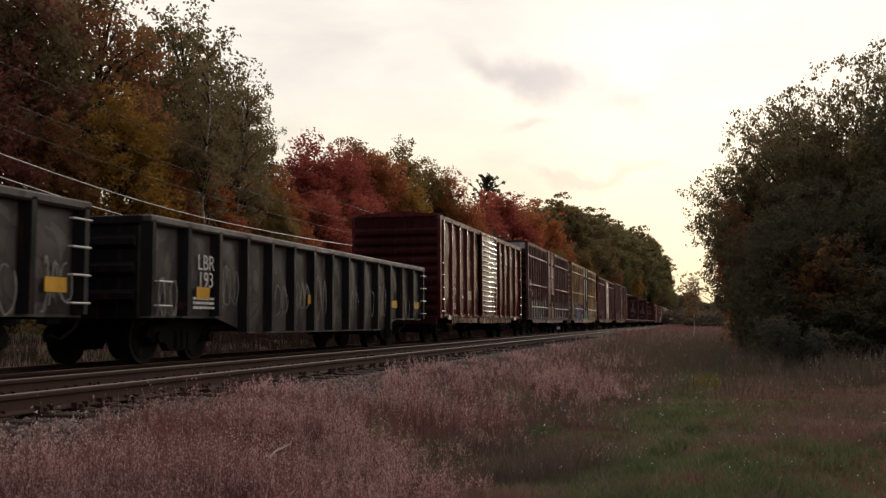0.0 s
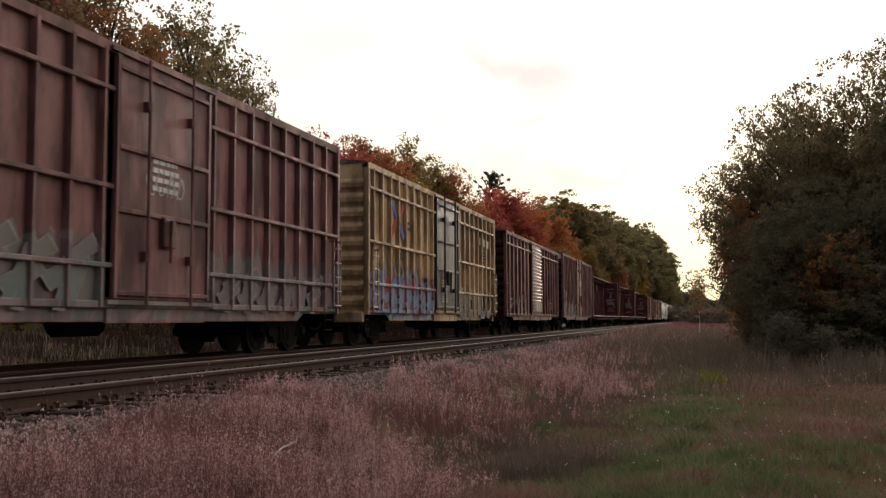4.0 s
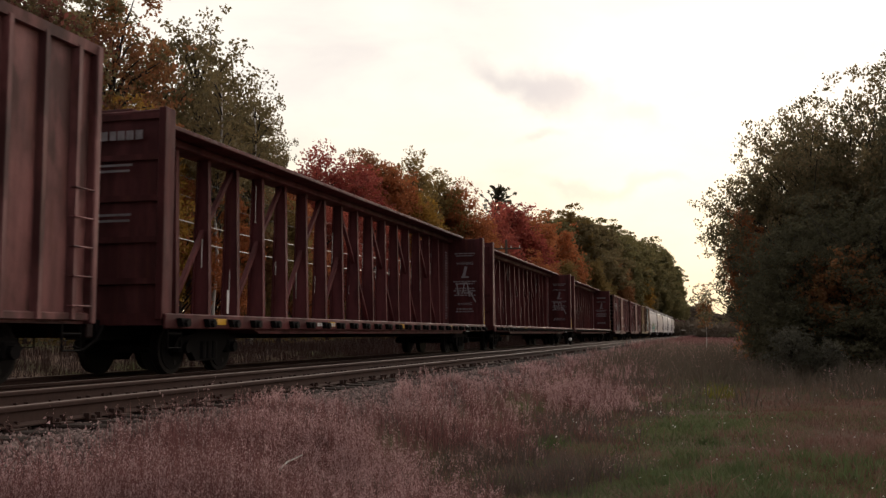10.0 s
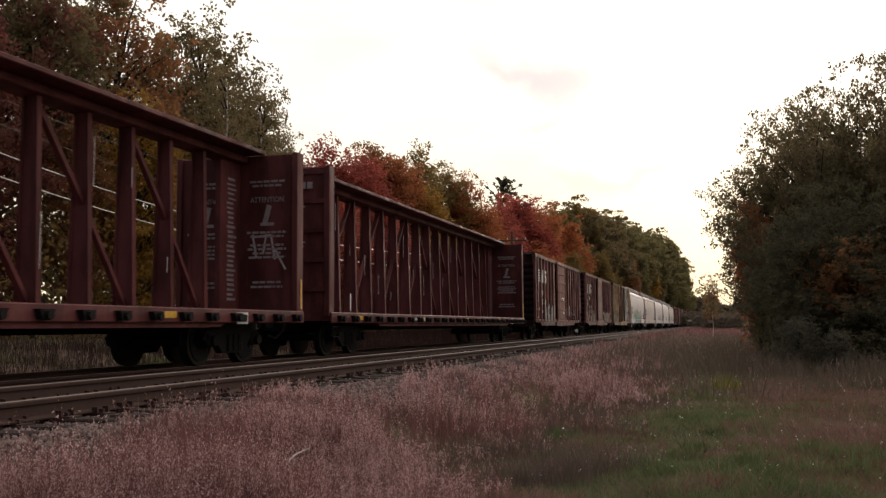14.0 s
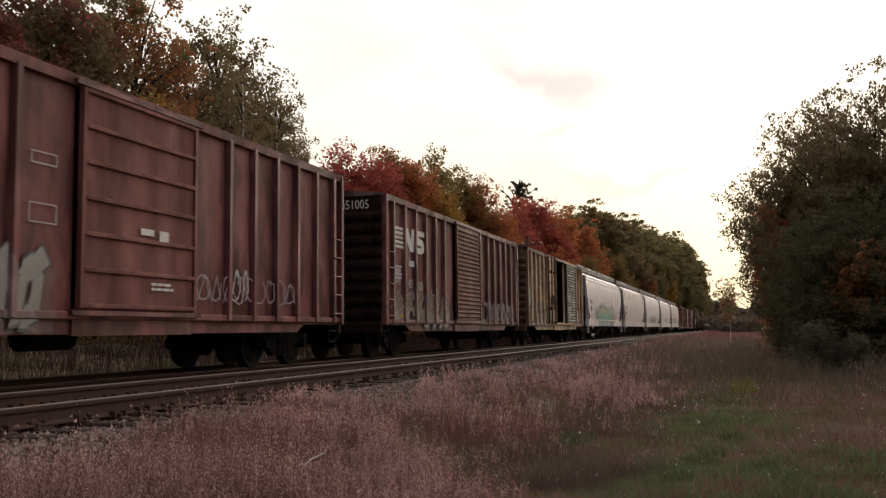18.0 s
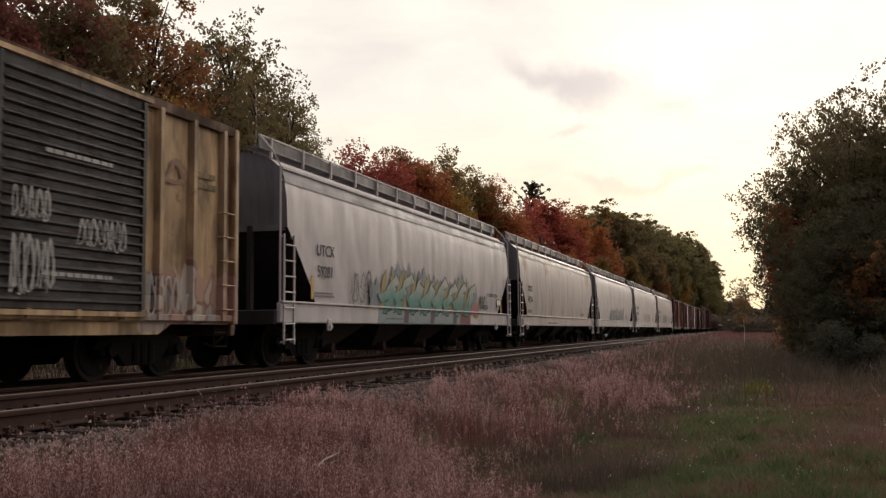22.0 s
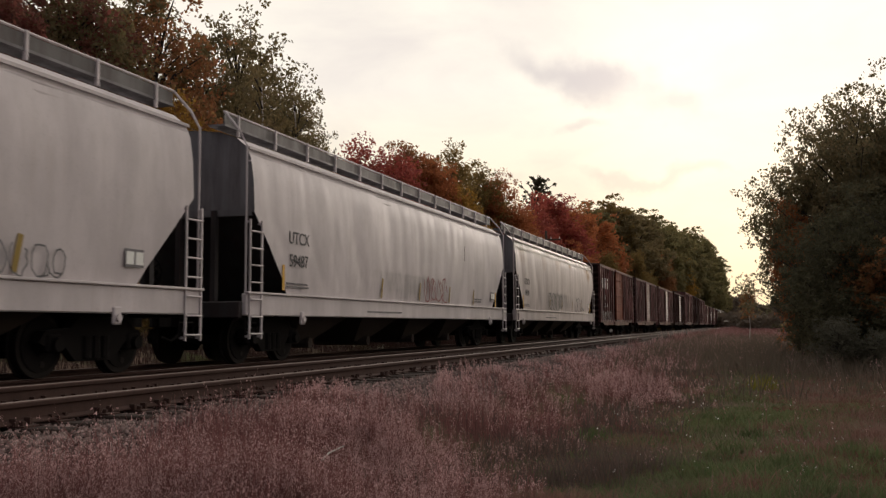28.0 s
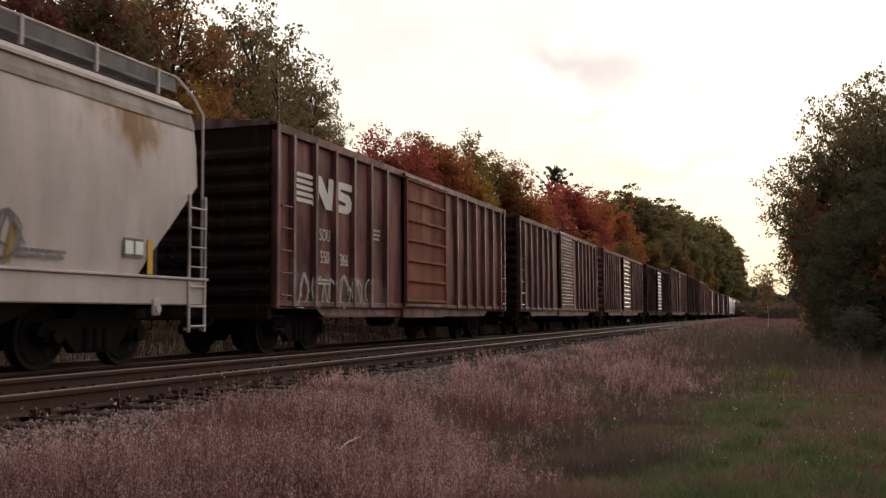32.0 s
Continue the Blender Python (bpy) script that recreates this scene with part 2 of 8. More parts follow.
def tag(m, x0, x1, z0, z1, colours, outline, style="wild", scale=1.7, seed=0.0, share=1.0):
    """Sprayed graffiti between x0..x1 and z0..z1 of the car's side: cells of colour with outlines, or a scrawl of lines."""
    nt = m.node_tree
    b = nt.nodes["Principled BSDF"]
    old = b.inputs["Base Color"].links[0].from_socket
    co, mp = nt.nodes.new("ShaderNodeTexCoord"), nt.nodes.new("ShaderNodeMapping")
    mp.inputs["Location"].default_value = (seed, 0, seed * 0.7)
    mp.inputs["Scale"].default_value = (1, 0.0, 1)
    nt.links.new(co.outputs["Object"], mp.inputs["Vector"])
    vec = mp.outputs["Vector"]
    warp = nt.nodes.new("ShaderNodeTexNoise")
    warp.inputs["Scale"].default_value, warp.inputs["Detail"].default_value = 1.3, 1.5
    nt.links.new(vec, warp.inputs["Vector"])
    wv = nt.nodes.new("ShaderNodeVectorMath")
    wv.operation = "MULTIPLY_ADD"
    nt.links.new(warp.outputs["Color"], wv.inputs[0])
    wv.inputs[1].default_value = (0.9, 0, 0.9)
    nt.links.new(vec, wv.inputs[2])
    sep = nt.nodes.new("ShaderNodeSeparateXYZ")
    nt.links.new(co.outputs["Object"], sep.inputs[0])
    ragged = noise_node(nt, vec, 2.2, 2, 0.5, (1.6, 1, 0.25))

    def maths(op, a, c, d=None):
        n = nt.nodes.new("ShaderNodeMath")
        n.operation = op
        for sck, v in zip(n.inputs, (a, c, d)):
            if v is None:
                continue
            if isinstance(v, (int, float)):
                sck.default_value = v
            else:
                nt.links.new(v, sck)
        return n.outputs[0]
    X = maths("MULTIPLY_ADD", maths("SUBTRACT", warp.outputs["Fac"], 0.5), 0.9, sep.outputs["X"])
    Z = maths("MULTIPLY_ADD", maths("SUBTRACT", ragged, 0.5), 1.3 if style == "wild" else 0.7, sep.outputs["Z"])
    mask = maths("MULTIPLY", maths("MULTIPLY", ramp(nt, X, x0, x0 + 0.08), ramp(nt, X, x1, x1 - 0.08)), maths("MULTIPLY", ramp(nt, sep.outputs["Z"], z0, z0 + 0.04), ramp(nt, Z, z1, z1 - 0.05)))
    if style == "wild":
        vo, ve = nt.nodes.new("ShaderNodeTexVoronoi"), nt.nodes.new("ShaderNodeTexVoronoi")
        ve.feature = "DISTANCE_TO_EDGE"
        for v in (vo, ve):
            v.inputs["Scale"].default_value = scale
            mq = nt.nodes.new("ShaderNodeMapping")
            mq.inputs["Scale"].default_value = (1.25, 1, 0.75)
            mq.inputs["Rotation"].default_value = (0, 0.45, 0)
            nt.links.new(wv.outputs[0], mq.inputs["Vector"])
            nt.links.new(mq.outputs[0], v.inputs["Vector"])
        sc = nt.nodes.new("ShaderNodeSeparateColor")
        nt.links.new(vo.outputs["Color"], sc.inputs[0])
        cr = nt.nodes.new("ShaderNodeValToRGB")
        cr.color_ramp.interpolation = "CONSTANT"
        n = len(colours)
        while len(cr.color_ramp.elements) < n:
            cr.color_ramp.elements.new(0.5)
        for i, c in enumerate(colours):
            cr.color_ramp.elements[i].position = i / n
            cr.color_ramp.elements[i].color = (*c, 1)
        nt.links.new(sc.outputs[0], cr.inputs["Fac"])
        shade = noise_node(nt, vec, 1.1, 2)
        g = mix(nt, ramp(nt, shade, 0.35, 0.65, 0, 0.45), cr.outputs["Color"], colours[0])
        g = mix(nt, ramp(nt, ve.outputs["Distance"], 0.05, 0.035), g, outline)
        worn = noise_node(nt, co.outputs["Object"], 6, 5)
        fac = maths("MULTIPLY", mask, ramp(nt, worn, 0.30, 0.42, 0.45 * share, share))
    else:
        ln = noise_node(nt, wv.outputs[0], scale * 0.55, 0.5, 0.4)
        g = colours[0]
        fr = maths("FRACT", maths("MULTIPLY", ln, 9.0), 0.0)
        fac = maths("MULTIPLY", mask, maths("MULTIPLY", ramp(nt, fr, 0.42, 0.46), ramp(nt, fr, 0.58, 0.54)))
        fac = maths("MULTIPLY", fac, share)
    nt.links.new(mix(nt, fac, old, g), b.inputs["Base Color"])
    return m


def stain(m, x0, x1, z0, z1, colour, amount=0.8, seed=0.0):
    """A rust stain with a ragged edge that has run down from a seam."""
    nt = m.node_tree
    b = nt.nodes["Principled BSDF"]
    old = b.inputs["Base Color"].links[0].from_socket
    co, mp, sep = nt.nodes.new("ShaderNodeTexCoord"), nt.nodes.new("ShaderNodeMapping"), nt.nodes.new("ShaderNodeSeparateXYZ")
    mp.inputs["Location"].default_value = (seed, seed, 0)
    nt.links.new(co.outputs["Object"], mp.inputs["Vector"])
    nt.links.new(co.outputs["Object"], sep.inputs[0])
    n = noise_node(nt, mp.outputs["Vector"], 1.0, 8, 0.68, (2.4, 2.4, 0.75))
    last = None
    for sck, lo, hi in ((sep.outputs["X"], x0, x1), (sep.outputs["Z"], z0, z1)):
        for a, c in ((lo, lo + 0.5 * (hi - lo)), (hi, hi - (0.5 if sck == sep.outputs["X"] else 0.15) * (hi - lo))):
            r = ramp(nt, sck, a, c)
            if last is None:
                last = r
                continue
            mul = nt.nodes.new("ShaderNodeMath")
            mul.operation = "MULTIPLY"
            nt.links.new(last, mul.inputs[0])
            nt.links.new(r, mul.inputs[1])
            last = mul.outputs[0]
    add = nt.nodes.new("ShaderNodeMath")
    add.operation = "MULTIPLY_ADD"
    nt.links.new(last, add.inputs[0])
    add.inputs[1].default_value = 0.42
    nt.links.new(n, add.inputs[2])
    c = mix(nt, ramp(nt, add.outputs[0], 0.66, 0.80, 0, amount * 0.6), old, colour)
    c = mix(nt, ramp(nt, add.outputs[0], 0.78, 0.92, 0, amount), c, tuple(v * 0.6 for v in colour))
    nt.links.new(c, b.inputs["Base Color"])
    return m


BROWN = paint("boxcar_brown", (0.122, 0.042, 0.042))
BROWN_DARK = paint("dark_boxcar_brown", (0.034, 0.014, 0.014), streak=0.55, rough=0.75, gloss=0.1)
# boxcar ends, with the shade of facing away from the sun painted in
END_SHADED = paint("shaded_end_sheet", (0.017, 0.0078, 0.0078), (0.010, 0.006, 0.006), streak=0.5, rough=0.8, gloss=0.08, worn=0.3)
BROWN_LOCK = paint("dark_brown_fittings", (0.060, 0.024, 0.024), streak=0.5)
MAUVE = paint("faded_mauve_brown", (0.128, 0.056, 0.056), streak=0.5)
TAN = paint("weathered_tan", (0.30, 0.205, 0.118), (0.10, 0.068, 0.05), 0.65, 0.7)
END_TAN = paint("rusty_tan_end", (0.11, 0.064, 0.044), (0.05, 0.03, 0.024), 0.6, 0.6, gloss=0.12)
CENTRE = paint("centrebeam_brown", (0.092, 0.025, 0.026), streak=0.4, rough=0.6, gloss=0.15, worn=0.4)
BLACK_GON = paint("gondola_black", (0.007, 0.006, 0.007), (0.018, 0.015, 0.015), 0.5, 0.3, gloss=0.1, worn=0.15)
GON_PANEL = paint("gondola_panel", (0.060, 0.050, 0.050), (0.14, 0.12, 0.115), 0.6, 0.3)
CREAM = paint("hopper_white", (0.50, 0.46, 0.47), (0.40, 0.37, 0.35), 0.35, 0.06, 0.42, 0.12, (0.42, 0.25, 0.12), worn=0.12)
# near-black, the shade under the hopper ends painted into their parts
SLOPE_SHADED = paint("shaded_slope_sheet", (0.035, 0.032, 0.034), rust=0.15, worn=0.15, gloss=0.15)
KICK_GREY = paint("dark_kick_strip", (0.105, 0.098, 0.10), rust=0.1, worn=0.15)
HOPPER_GREY = paint("hopper_grey", (0.155, 0.15, 0.16), rust=0.08, worn=0.15)
BAND_GREY = paint("shoulder_grey", (0.24, 0.22, 0.23), rust=0.05, streak=0.2, worn=0.1)
SILVER = paint("galvanised_door", (0.225, 0.170, 0.160), (0.10, 0.064, 0.058), 0.5, 0.25, 0.5, 0.3, metal=0.25)
BRIGHT_SLAT = plain("bright_slat", (0.90, 0.86, 0.84), 0.16, 0.95, 14, 0.12, 0.02)
SILVER_SLAT = plain("silver_slat", (0.52, 0.43, 0.41), 0.34, 0.7, 9, 0.5, 0.04)
DARK_SLAT = paint("dark_steel_slat", (0.045, 0.042, 0.045), (0.03, 0.026, 0.026), 0.5, 0.25, 0.5, 0.3)
ROOF = paint("weathered_roof", (0.105, 0.072, 0.066), (0.05, 0.03, 0.026), 0.4, 0.45, 0.7, gloss=0.15)
DOOR_BLACK = paint("black_door", (0.012, 0.011, 0.013), (0.075, 0.070, 0.075), 0.6, 0.1, rough=0.4, gloss=0.4, worn=0.35)
DOOR_ORANGE = paint("orange_brown_door", (0.165, 0.050, 0.032), streak=0.4, worn=0.3, rough=0.7, gloss=0.08)
DOOR_PALE = paint("pale_brown_door", (0.165, 0.064, 0.057), streak=0.4, rust=0.25, worn=0.4, rough=0.65, gloss=0.12)
END_GREY = paint("grey_end_band", (0.58, 0.56, 0.57), rust=0.12, worn=0.15)
IRON = plain("cast_iron", (0.012, 0.010, 0.010), 0.85, 0.0, gloss=0.12)
WHEEL_STEEL = plain("wheel_steel", (0.018, 0.014, 0.013), 0.7, 0.2, gloss=0.2)
UNDER = plain("underframe_black", (0.011, 0.009, 0.009), 0.9, gloss=0.1)
OUTLET = plain("outlet_steel", (0.060, 0.046, 0.040), 0.85, gloss=0.2)
# near-black, the dimness inside an open car put into the colour
INSIDE_SHADE = plain("inside_shade", (0.012, 0.011, 0.011), 0.9)
WHITE_PAINT = plain("white_lettering", (0.62, 0.60, 0.60), 0.6, 0, 14, 0.35, 0.05)
BLACK_PAINT = plain("black_lettering", (0.03, 0.03, 0.035), 0.6, 0, 14, 0.3, 0.05)
YELLOW_PAINT = plain("reflective_yellow", (0.62, 0.33, 0.02), 0.45, 0, 12, 0.4, 0.05)
REFLECTOR = plain("white_reflector", (0.8, 0.8, 0.78), 0.35, 0, 12, 0.15, 0.05)
RAIL_TOP = plain("worn_rail", (0.165, 0.122, 0.108), 0.7, 0.0, 30, 0.3, 0.05, gloss=0.3)
RAIL_RUST = plain("rusty_rail", (0.052, 0.028, 0.023), 0.85, 0.0, 20, 0.5, gloss=0.2)
TIE = plain("weathered_tie", (0.032, 0.023, 0.020), 0.92, 0, 14, 0.6, 0.5, gloss=0.1)
GON_TAGGED = tag(paint("gondola_tagged_panel", (0.032, 0.027, 0.026), (0.075, 0.062, 0.058), 0.6, 0.3, gloss=0.35, rough=0.4, worn=0.35), -8.0, 8.0, 0.5, 2.2, ((0.08, 0.068, 0.066), (0.02, 0.017, 0.017), (0.15, 0.13, 0.128), (0.05, 0.045, 0.043)), (0.03, 0.026, 0.026), scale=3.4, seed=4.4, share=0.5)
BLUE_TAG = ((0.13, 0.18, 0.30), (0.22, 0.26, 0.35), (0.36, 0.07, 0.07), (0.40, 0.39, 0.43), (0.17, 0.33, 0.33))
PALE_TAG = ((0.30, 0.27, 0.27), (0.22, 0.17, 0.16), (0.38, 0.36, 0.37), (0.16, 0.10, 0.09))
TEAL_TAG = ((0.15, 0.22, 0.21), (0.30, 0.27, 0.28), (0.11, 0.11, 0.12), (0.24, 0.13, 0.11), (0.19, 0.15, 0.16))
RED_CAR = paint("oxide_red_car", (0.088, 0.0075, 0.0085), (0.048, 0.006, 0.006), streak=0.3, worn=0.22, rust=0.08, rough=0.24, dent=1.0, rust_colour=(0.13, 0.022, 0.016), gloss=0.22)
# the red car's paint again, darkened for the shade on its ends
END_RED_SHADED = paint("shaded_red_end", (0.036, 0.0055, 0.006), (0.018, 0.005, 0.005), streak=0.4, rough=0.7, gloss=0.1, worn=0.25)
# paler red, the eave's pinkish reflection of the sky put into its colour
RED_EAVE_SHEEN = paint("red_eave_sheen", (0.21, 0.105, 0.098), streak=0.4, worn=0.4, rough=0.4)
GRID_CAR = tag(paint("mauve_grid_car", (0.145, 0.066, 0.064), (0.055, 0.030, 0.028), streak=0.4), -7.4, 8.0, 0.7, 2.0, TEAL_TAG, (0.26, 0.24, 0.24), scale=1.3, seed=3.1, share=0.5)
YELLOW_CAR = tag(tag(paint("yellow_box_car", (0.36, 0.240, 0.130), (0.14, 0.085, 0.05), 0.55, 0.3), -8.0, -1.3, 0.7, 2.05, BLUE_TAG, (0.10, 0.03, 0.04), scale=1.3, seed=1.7), 1.9, 7.9, 0.75, 1.75, ((0.36, 0.27, 0.14), (0.22, 0.19, 0.14), (0.13, 0.14, 0.13)), (0.42, 0.42, 0.40), scale=1.2, seed=5.3, share=0.2)
SILVER_DOOR_CAR = tag(paint("brown_silver_door_car", (0.135, 0.052, 0.052), streak=0.5), -7.2, -2.4, 0.75, 1.7, ((0.30, 0.24, 0.21),), (0, 0, 0), "scrawl", 1.2, 2.2, 0.6)
PLUG_CAR = tag(paint("brown_plug_car", (0.145, 0.056, 0.055), streak=0.5), -7.9, -1.8, 0.8, 1.75, PALE_TAG, (0.26, 0.24, 0.23), scale=1.2, seed=8.0, share=0.5)
EMBLEM_CAR_A = tag(paint("brown_emblem_car_a", (0.132, 0.045, 0.045), streak=0.5), -5.3, -1.7, 0.70, 1.55, PALE_TAG, (0.40, 0.38, 0.37), scale=1.5, seed=2.0, share=0.35)
EMBLEM_CAR_B = tag(paint("brown_emblem_car_b", (0.128, 0.045, 0.045), streak=0.5), -7.8, 7.8, 0.80, 1.75, PALE_TAG, (0.42, 0.36, 0.35), scale=1.5, seed=6.0, share=0.15)
EMBLEM_CAR_C = tag(paint("brown_emblem_car_c", (0.118, 0.042, 0.042), streak=0.5), -7.6, -2.6, 0.72, 1.65, PALE_TAG, (0.50, 0.49, 0.48), scale=1.4, seed=4.0, share=0.2)
TAN_CAR = tag(tag(paint("tan_box_car", (0.33, 0.222, 0.130), (0.10, 0.062, 0.046), 0.62, 0.75), -7.8, -2.5, 0.75, 2.0, ((0.30, 0.26, 0.19), (0.24, 0.25, 0.25), (0.34, 0.29, 0.20)), (0.16, 0.14, 0.12), scale=1.1, seed=9.0, share=0.6), 5.2, 7.9, 0.72, 1.75, ((0.40, 0.24, 0.22), (0.46, 0.42, 0.40), (0.33, 0.20, 0.17), (0.28, 0.30, 0.33)), (0.20, 0.10, 0.09), scale=1.9, seed=11.0, share=0.75)
HOPPER_A = tag(paint("white_hopper_a", (0.50, 0.452, 0.465), (0.40, 0.362, 0.365), 0.28, 0.05, 0.5, 0.10, (0.42, 0.25, 0.12), worn=0.12), -6.0, -4.6, 1.3, 2.2, ((0.16, 0.15, 0.15),), (0, 0, 0), "scrawl", 2.2, 1.0, 0.8)
HOPPER_B = paint("beige_hopper_b", (0.455, 0.395, 0.40), (0.36, 0.30, 0.275), 0.45, 0.12, 0.5, 0.12, (0.36, 0.21, 0.10), worn=0.12)
HOPPER_C = paint("white_hopper_c", (0.50, 0.452, 0.465), (0.40, 0.362, 0.365), 0.28, 0.05, 0.5, 0.10, (0.42, 0.25, 0.12), worn=0.12)
HOPPER_D = paint("white_hopper_d", (0.50, 0.452, 0.465), (0.40, 0.362, 0.365), 0.28, 0.05, 0.5, 0.10, (0.42, 0.25, 0.12), worn=0.12)
HOPPER_E = paint("beige_hopper_e", (0.445, 0.388, 0.39), (0.34, 0.285, 0.26), 0.5, 0.15, 0.5, 0.12, (0.36, 0.21, 0.10), worn=0.12)

RUN = (0.34, 0.17, 0.058)
for _m in (HOPPER_B, HOPPER_E):
    for _k, (_a, _b, _c, _d) in enumerate(((-9.6, -6.6, 2.7, 4.1), (-5.0, -2.6, 2.8, 4.0), (-2.2, 0.6, 3.0, 4.0), (1.6, 3.4, 3.2, 4.0), (6.2, 9.2, 2.7, 4.0))):
        stain(_m, _a, _b, _c, _d, RUN, 0.95 if _m is HOPPER_B or _k > 2 else 0.3, _k * 3.7 + (0 if _m is HOPPER_B else 20))
stain(HOPPER_E, -7.0, 6.0, 1.0, 2.3, (0.20, 0.18, 0.18), 0.5, 2.0)
stain(HOPPER_D, -6.0, 5.0, 1.0, 2.2, (0.30, 0.27, 0.27), 0.4, 5.0)

# ---- mesh helpers ----
class Shape:
    """Collects faces for one mesh."""

    def __init__(self):
        self.v, self.f, self.m = [], [], []

    def face(self, pts, mi=0):
        n = len(self.v)
        self.v += [tuple(p) for p in pts]
        self.f.append(tuple(range(n, n + len(pts))))
        self.m.append(mi)

    def block(self, x0, x1, y0, y1, z0, z1, c=0.0, mi=0):
        """A box with edges chamfered by c."""
        if c <= 0:
            n = len(self.v)
            self.v += [(x, y, z) for z in (z0, z1) for y in (y0, y1) for x in (x0, x1)]
            for q in ((0, 2, 3, 1), (4, 5, 7, 6), (0, 1, 5, 4), (2, 6, 7, 3), (0, 4, 6, 2), (1, 3, 7, 5)):
                self.f.append(tuple(n + k for k in q))
                self.m.append(mi)
            return self
        bm = bmesh.new()
        bmesh.ops.create_cube(bm, size=1, matrix=Matrix.LocRotScale(((x0 + x1) / 2, (y0 + y1) / 2, (z0 + z1) / 2), None, (x1 - x0, y1 - y0, z1 - z0)))
        bmesh.ops.bevel(bm, geom=bm.edges[:], offset=c, segments=1, affect="EDGES")
        self.take(bm, mi)
        return self

    def take(self, bm, mi=0):
        n = len(self.v)
        bm.verts.index_update()
        self.v += [tuple(v.co) for v in bm.verts]
        for f in bm.faces:
            self.f.append(tuple(n + v.index for v in f.verts))
            self.m.append(mi)
        bm.free()

    def prism(self, outline, axis, a, b, mi=0):
        """A closed outline, in the two other axes in order, drawn out from a to b."""
        def at(p, h):
            return {"x": (h, p[0], p[1]), "y": (p[0], h, p[1]), "z": (p[0], p[1], h)}[axis]
        n, k = len(self.v), len(outline)
        self.v += [at(p, a) for p in outline] + [at(p, b) for p in outline]
        self.f += [tuple(n + i for i in range(k)), tuple(n + k + i for i in reversed(range(k)))]
        self.f += [(n + i, n + k + i, n + k + (i + 1) % k, n + (i + 1) % k) for i in range(k)]
        self.m += [mi] * (k + 2)
        return self

    def tube(self, pts, r, sides=6, mi=0, r2=None):
        """A round bar along pts."""
        pts = [Vector(p) for p in pts]
        n = len(self.v)
        for i, p in enumerate(pts):
            d = (pts[min(i + 1, len(pts) - 1)] - pts[max(i - 1, 0)]).normalized()
            a = d.cross(Vector((0, 0, 1)) if abs(d.z) < 0.9 else Vector((1, 0, 0))).normalized()
            b = d.cross(a)
            rr = r if r2 is None else r + (r2 - r) * i / (len(pts) - 1)
            self.v += [tuple(p + rr * (math.cos(2 * math.pi * k / sides) * a + math.sin(2 * math.pi * k / sides) * b)) for k in range(sides)]
        for i in range(len(pts) - 1):
            for k in range(sides):
                q = (n + i * sides + k, n + i * sides + (k + 1) % sides, n + (i + 1) * sides + (k + 1) % sides, n + (i + 1) * sides + k)
                self.f.append(q)
                self.m.append(mi)
        self.f += [tuple(n + k for k in reversed(range(sides))), tuple(n + (len(pts) - 1) * sides + k for k in range(sides))]
        self.m += [mi, mi]
        return self

    def disc(self, c, r, axis="y", half=0.05, sides=16, mi=0):
        d = {"x": Vector((half, 0, 0)), "y": Vector((0, half, 0)), "z": Vector((0, 0, half))}[axis]
        return self.tube([Vector(c) - d, Vector(c) + d], r, sides, mi)

    def mesh(self, name, mats, smooth=False):
        me = bpy.data.meshes.new(name)
        me.from_pydata(self.v, [], self.f)
        for m in mats if isinstance(mats, (list, tuple)) else [mats]:
            me.materials.append(m)
        me.polygons.foreach_set("material_index", self.m)
        bm = bmesh.new()
        bm.from_mesh(me)
        bmesh.ops.recalc_face_normals(bm, faces=bm.faces[:])
        bm.to_mesh(me)
        bm.free()
        if smooth:
            me.polygons.foreach_set("use_smooth", [True] * len(me.polygons))
        return me


def part(name, shape, mats, parent, label="", at=None, smooth=False):
    """One mesh object under a thing or a part; shape is a Shape or a ready mesh."""
    me = shape.mesh(name, mats, smooth) if isinstance(shape, Shape) else shape
    ob = new(name, me)
    ob.parent = parent
    if at is not None:
        ob.matrix_basis = at if isinstance(at, Matrix) else Matrix.Translation(at)
    if label:
        ob["label"] = label
    return ob


def quick_mesh(name, verts, faces, mats, smooth=False, mat_index=None):
    """A large mesh from numpy arrays: verts n x 3, faces m x 3 or m x 4."""
    me = bpy.data.meshes.new(name)
    k = faces.shape[1]
    me.vertices.add(len(verts))
    me.vertices.foreach_set("co", np.asarray(verts, np.float32).ravel())
    me.loops.add(faces.size)
    me.loops.foreach_set("vertex_index", faces.astype(np.int32).ravel())
    me.polygons.add(len(faces))
    me.polygons.foreach_set("loop_start", np.arange(0, faces.size, k, dtype=np.int32))
    for m in mats if isinstance(mats, (list, tuple)) else [mats]:
        me.materials.append(m)
    if mat_index is not None:
        me.polygons.foreach_set("material_index", np.asarray(mat_index, np.int32))
    if smooth:
        me.polygons.foreach_set("use_smooth", np.ones(len(faces), bool))
    me.update(calc_edges=True)
    return me


def letters(text, size, mats, name="lettering", stretch=1.0, thick=0.003):
    """Raised paint in the built-in font, standing in the xz plane and facing -y, centred."""
    cu = bpy.data.curves.new(name, "FONT")
    cu.body, cu.size, cu.extrude, cu.align_x, cu.align_y, cu.resolution_u = text, size, thick, "CENTER", "CENTER", 3
    ob = new(name, cu)
    me = bpy.data.meshes.new_from_object(ob)
    bpy.data.objects.remove(ob)
    me.transform(Matrix.Diagonal((stretch, 1, 1, 1)))
    me.transform(Euler((radians(90), 0, 0)).to_matrix().to_4x4())
    me.materials.clear()
    me.materials.append(mats)
    return me
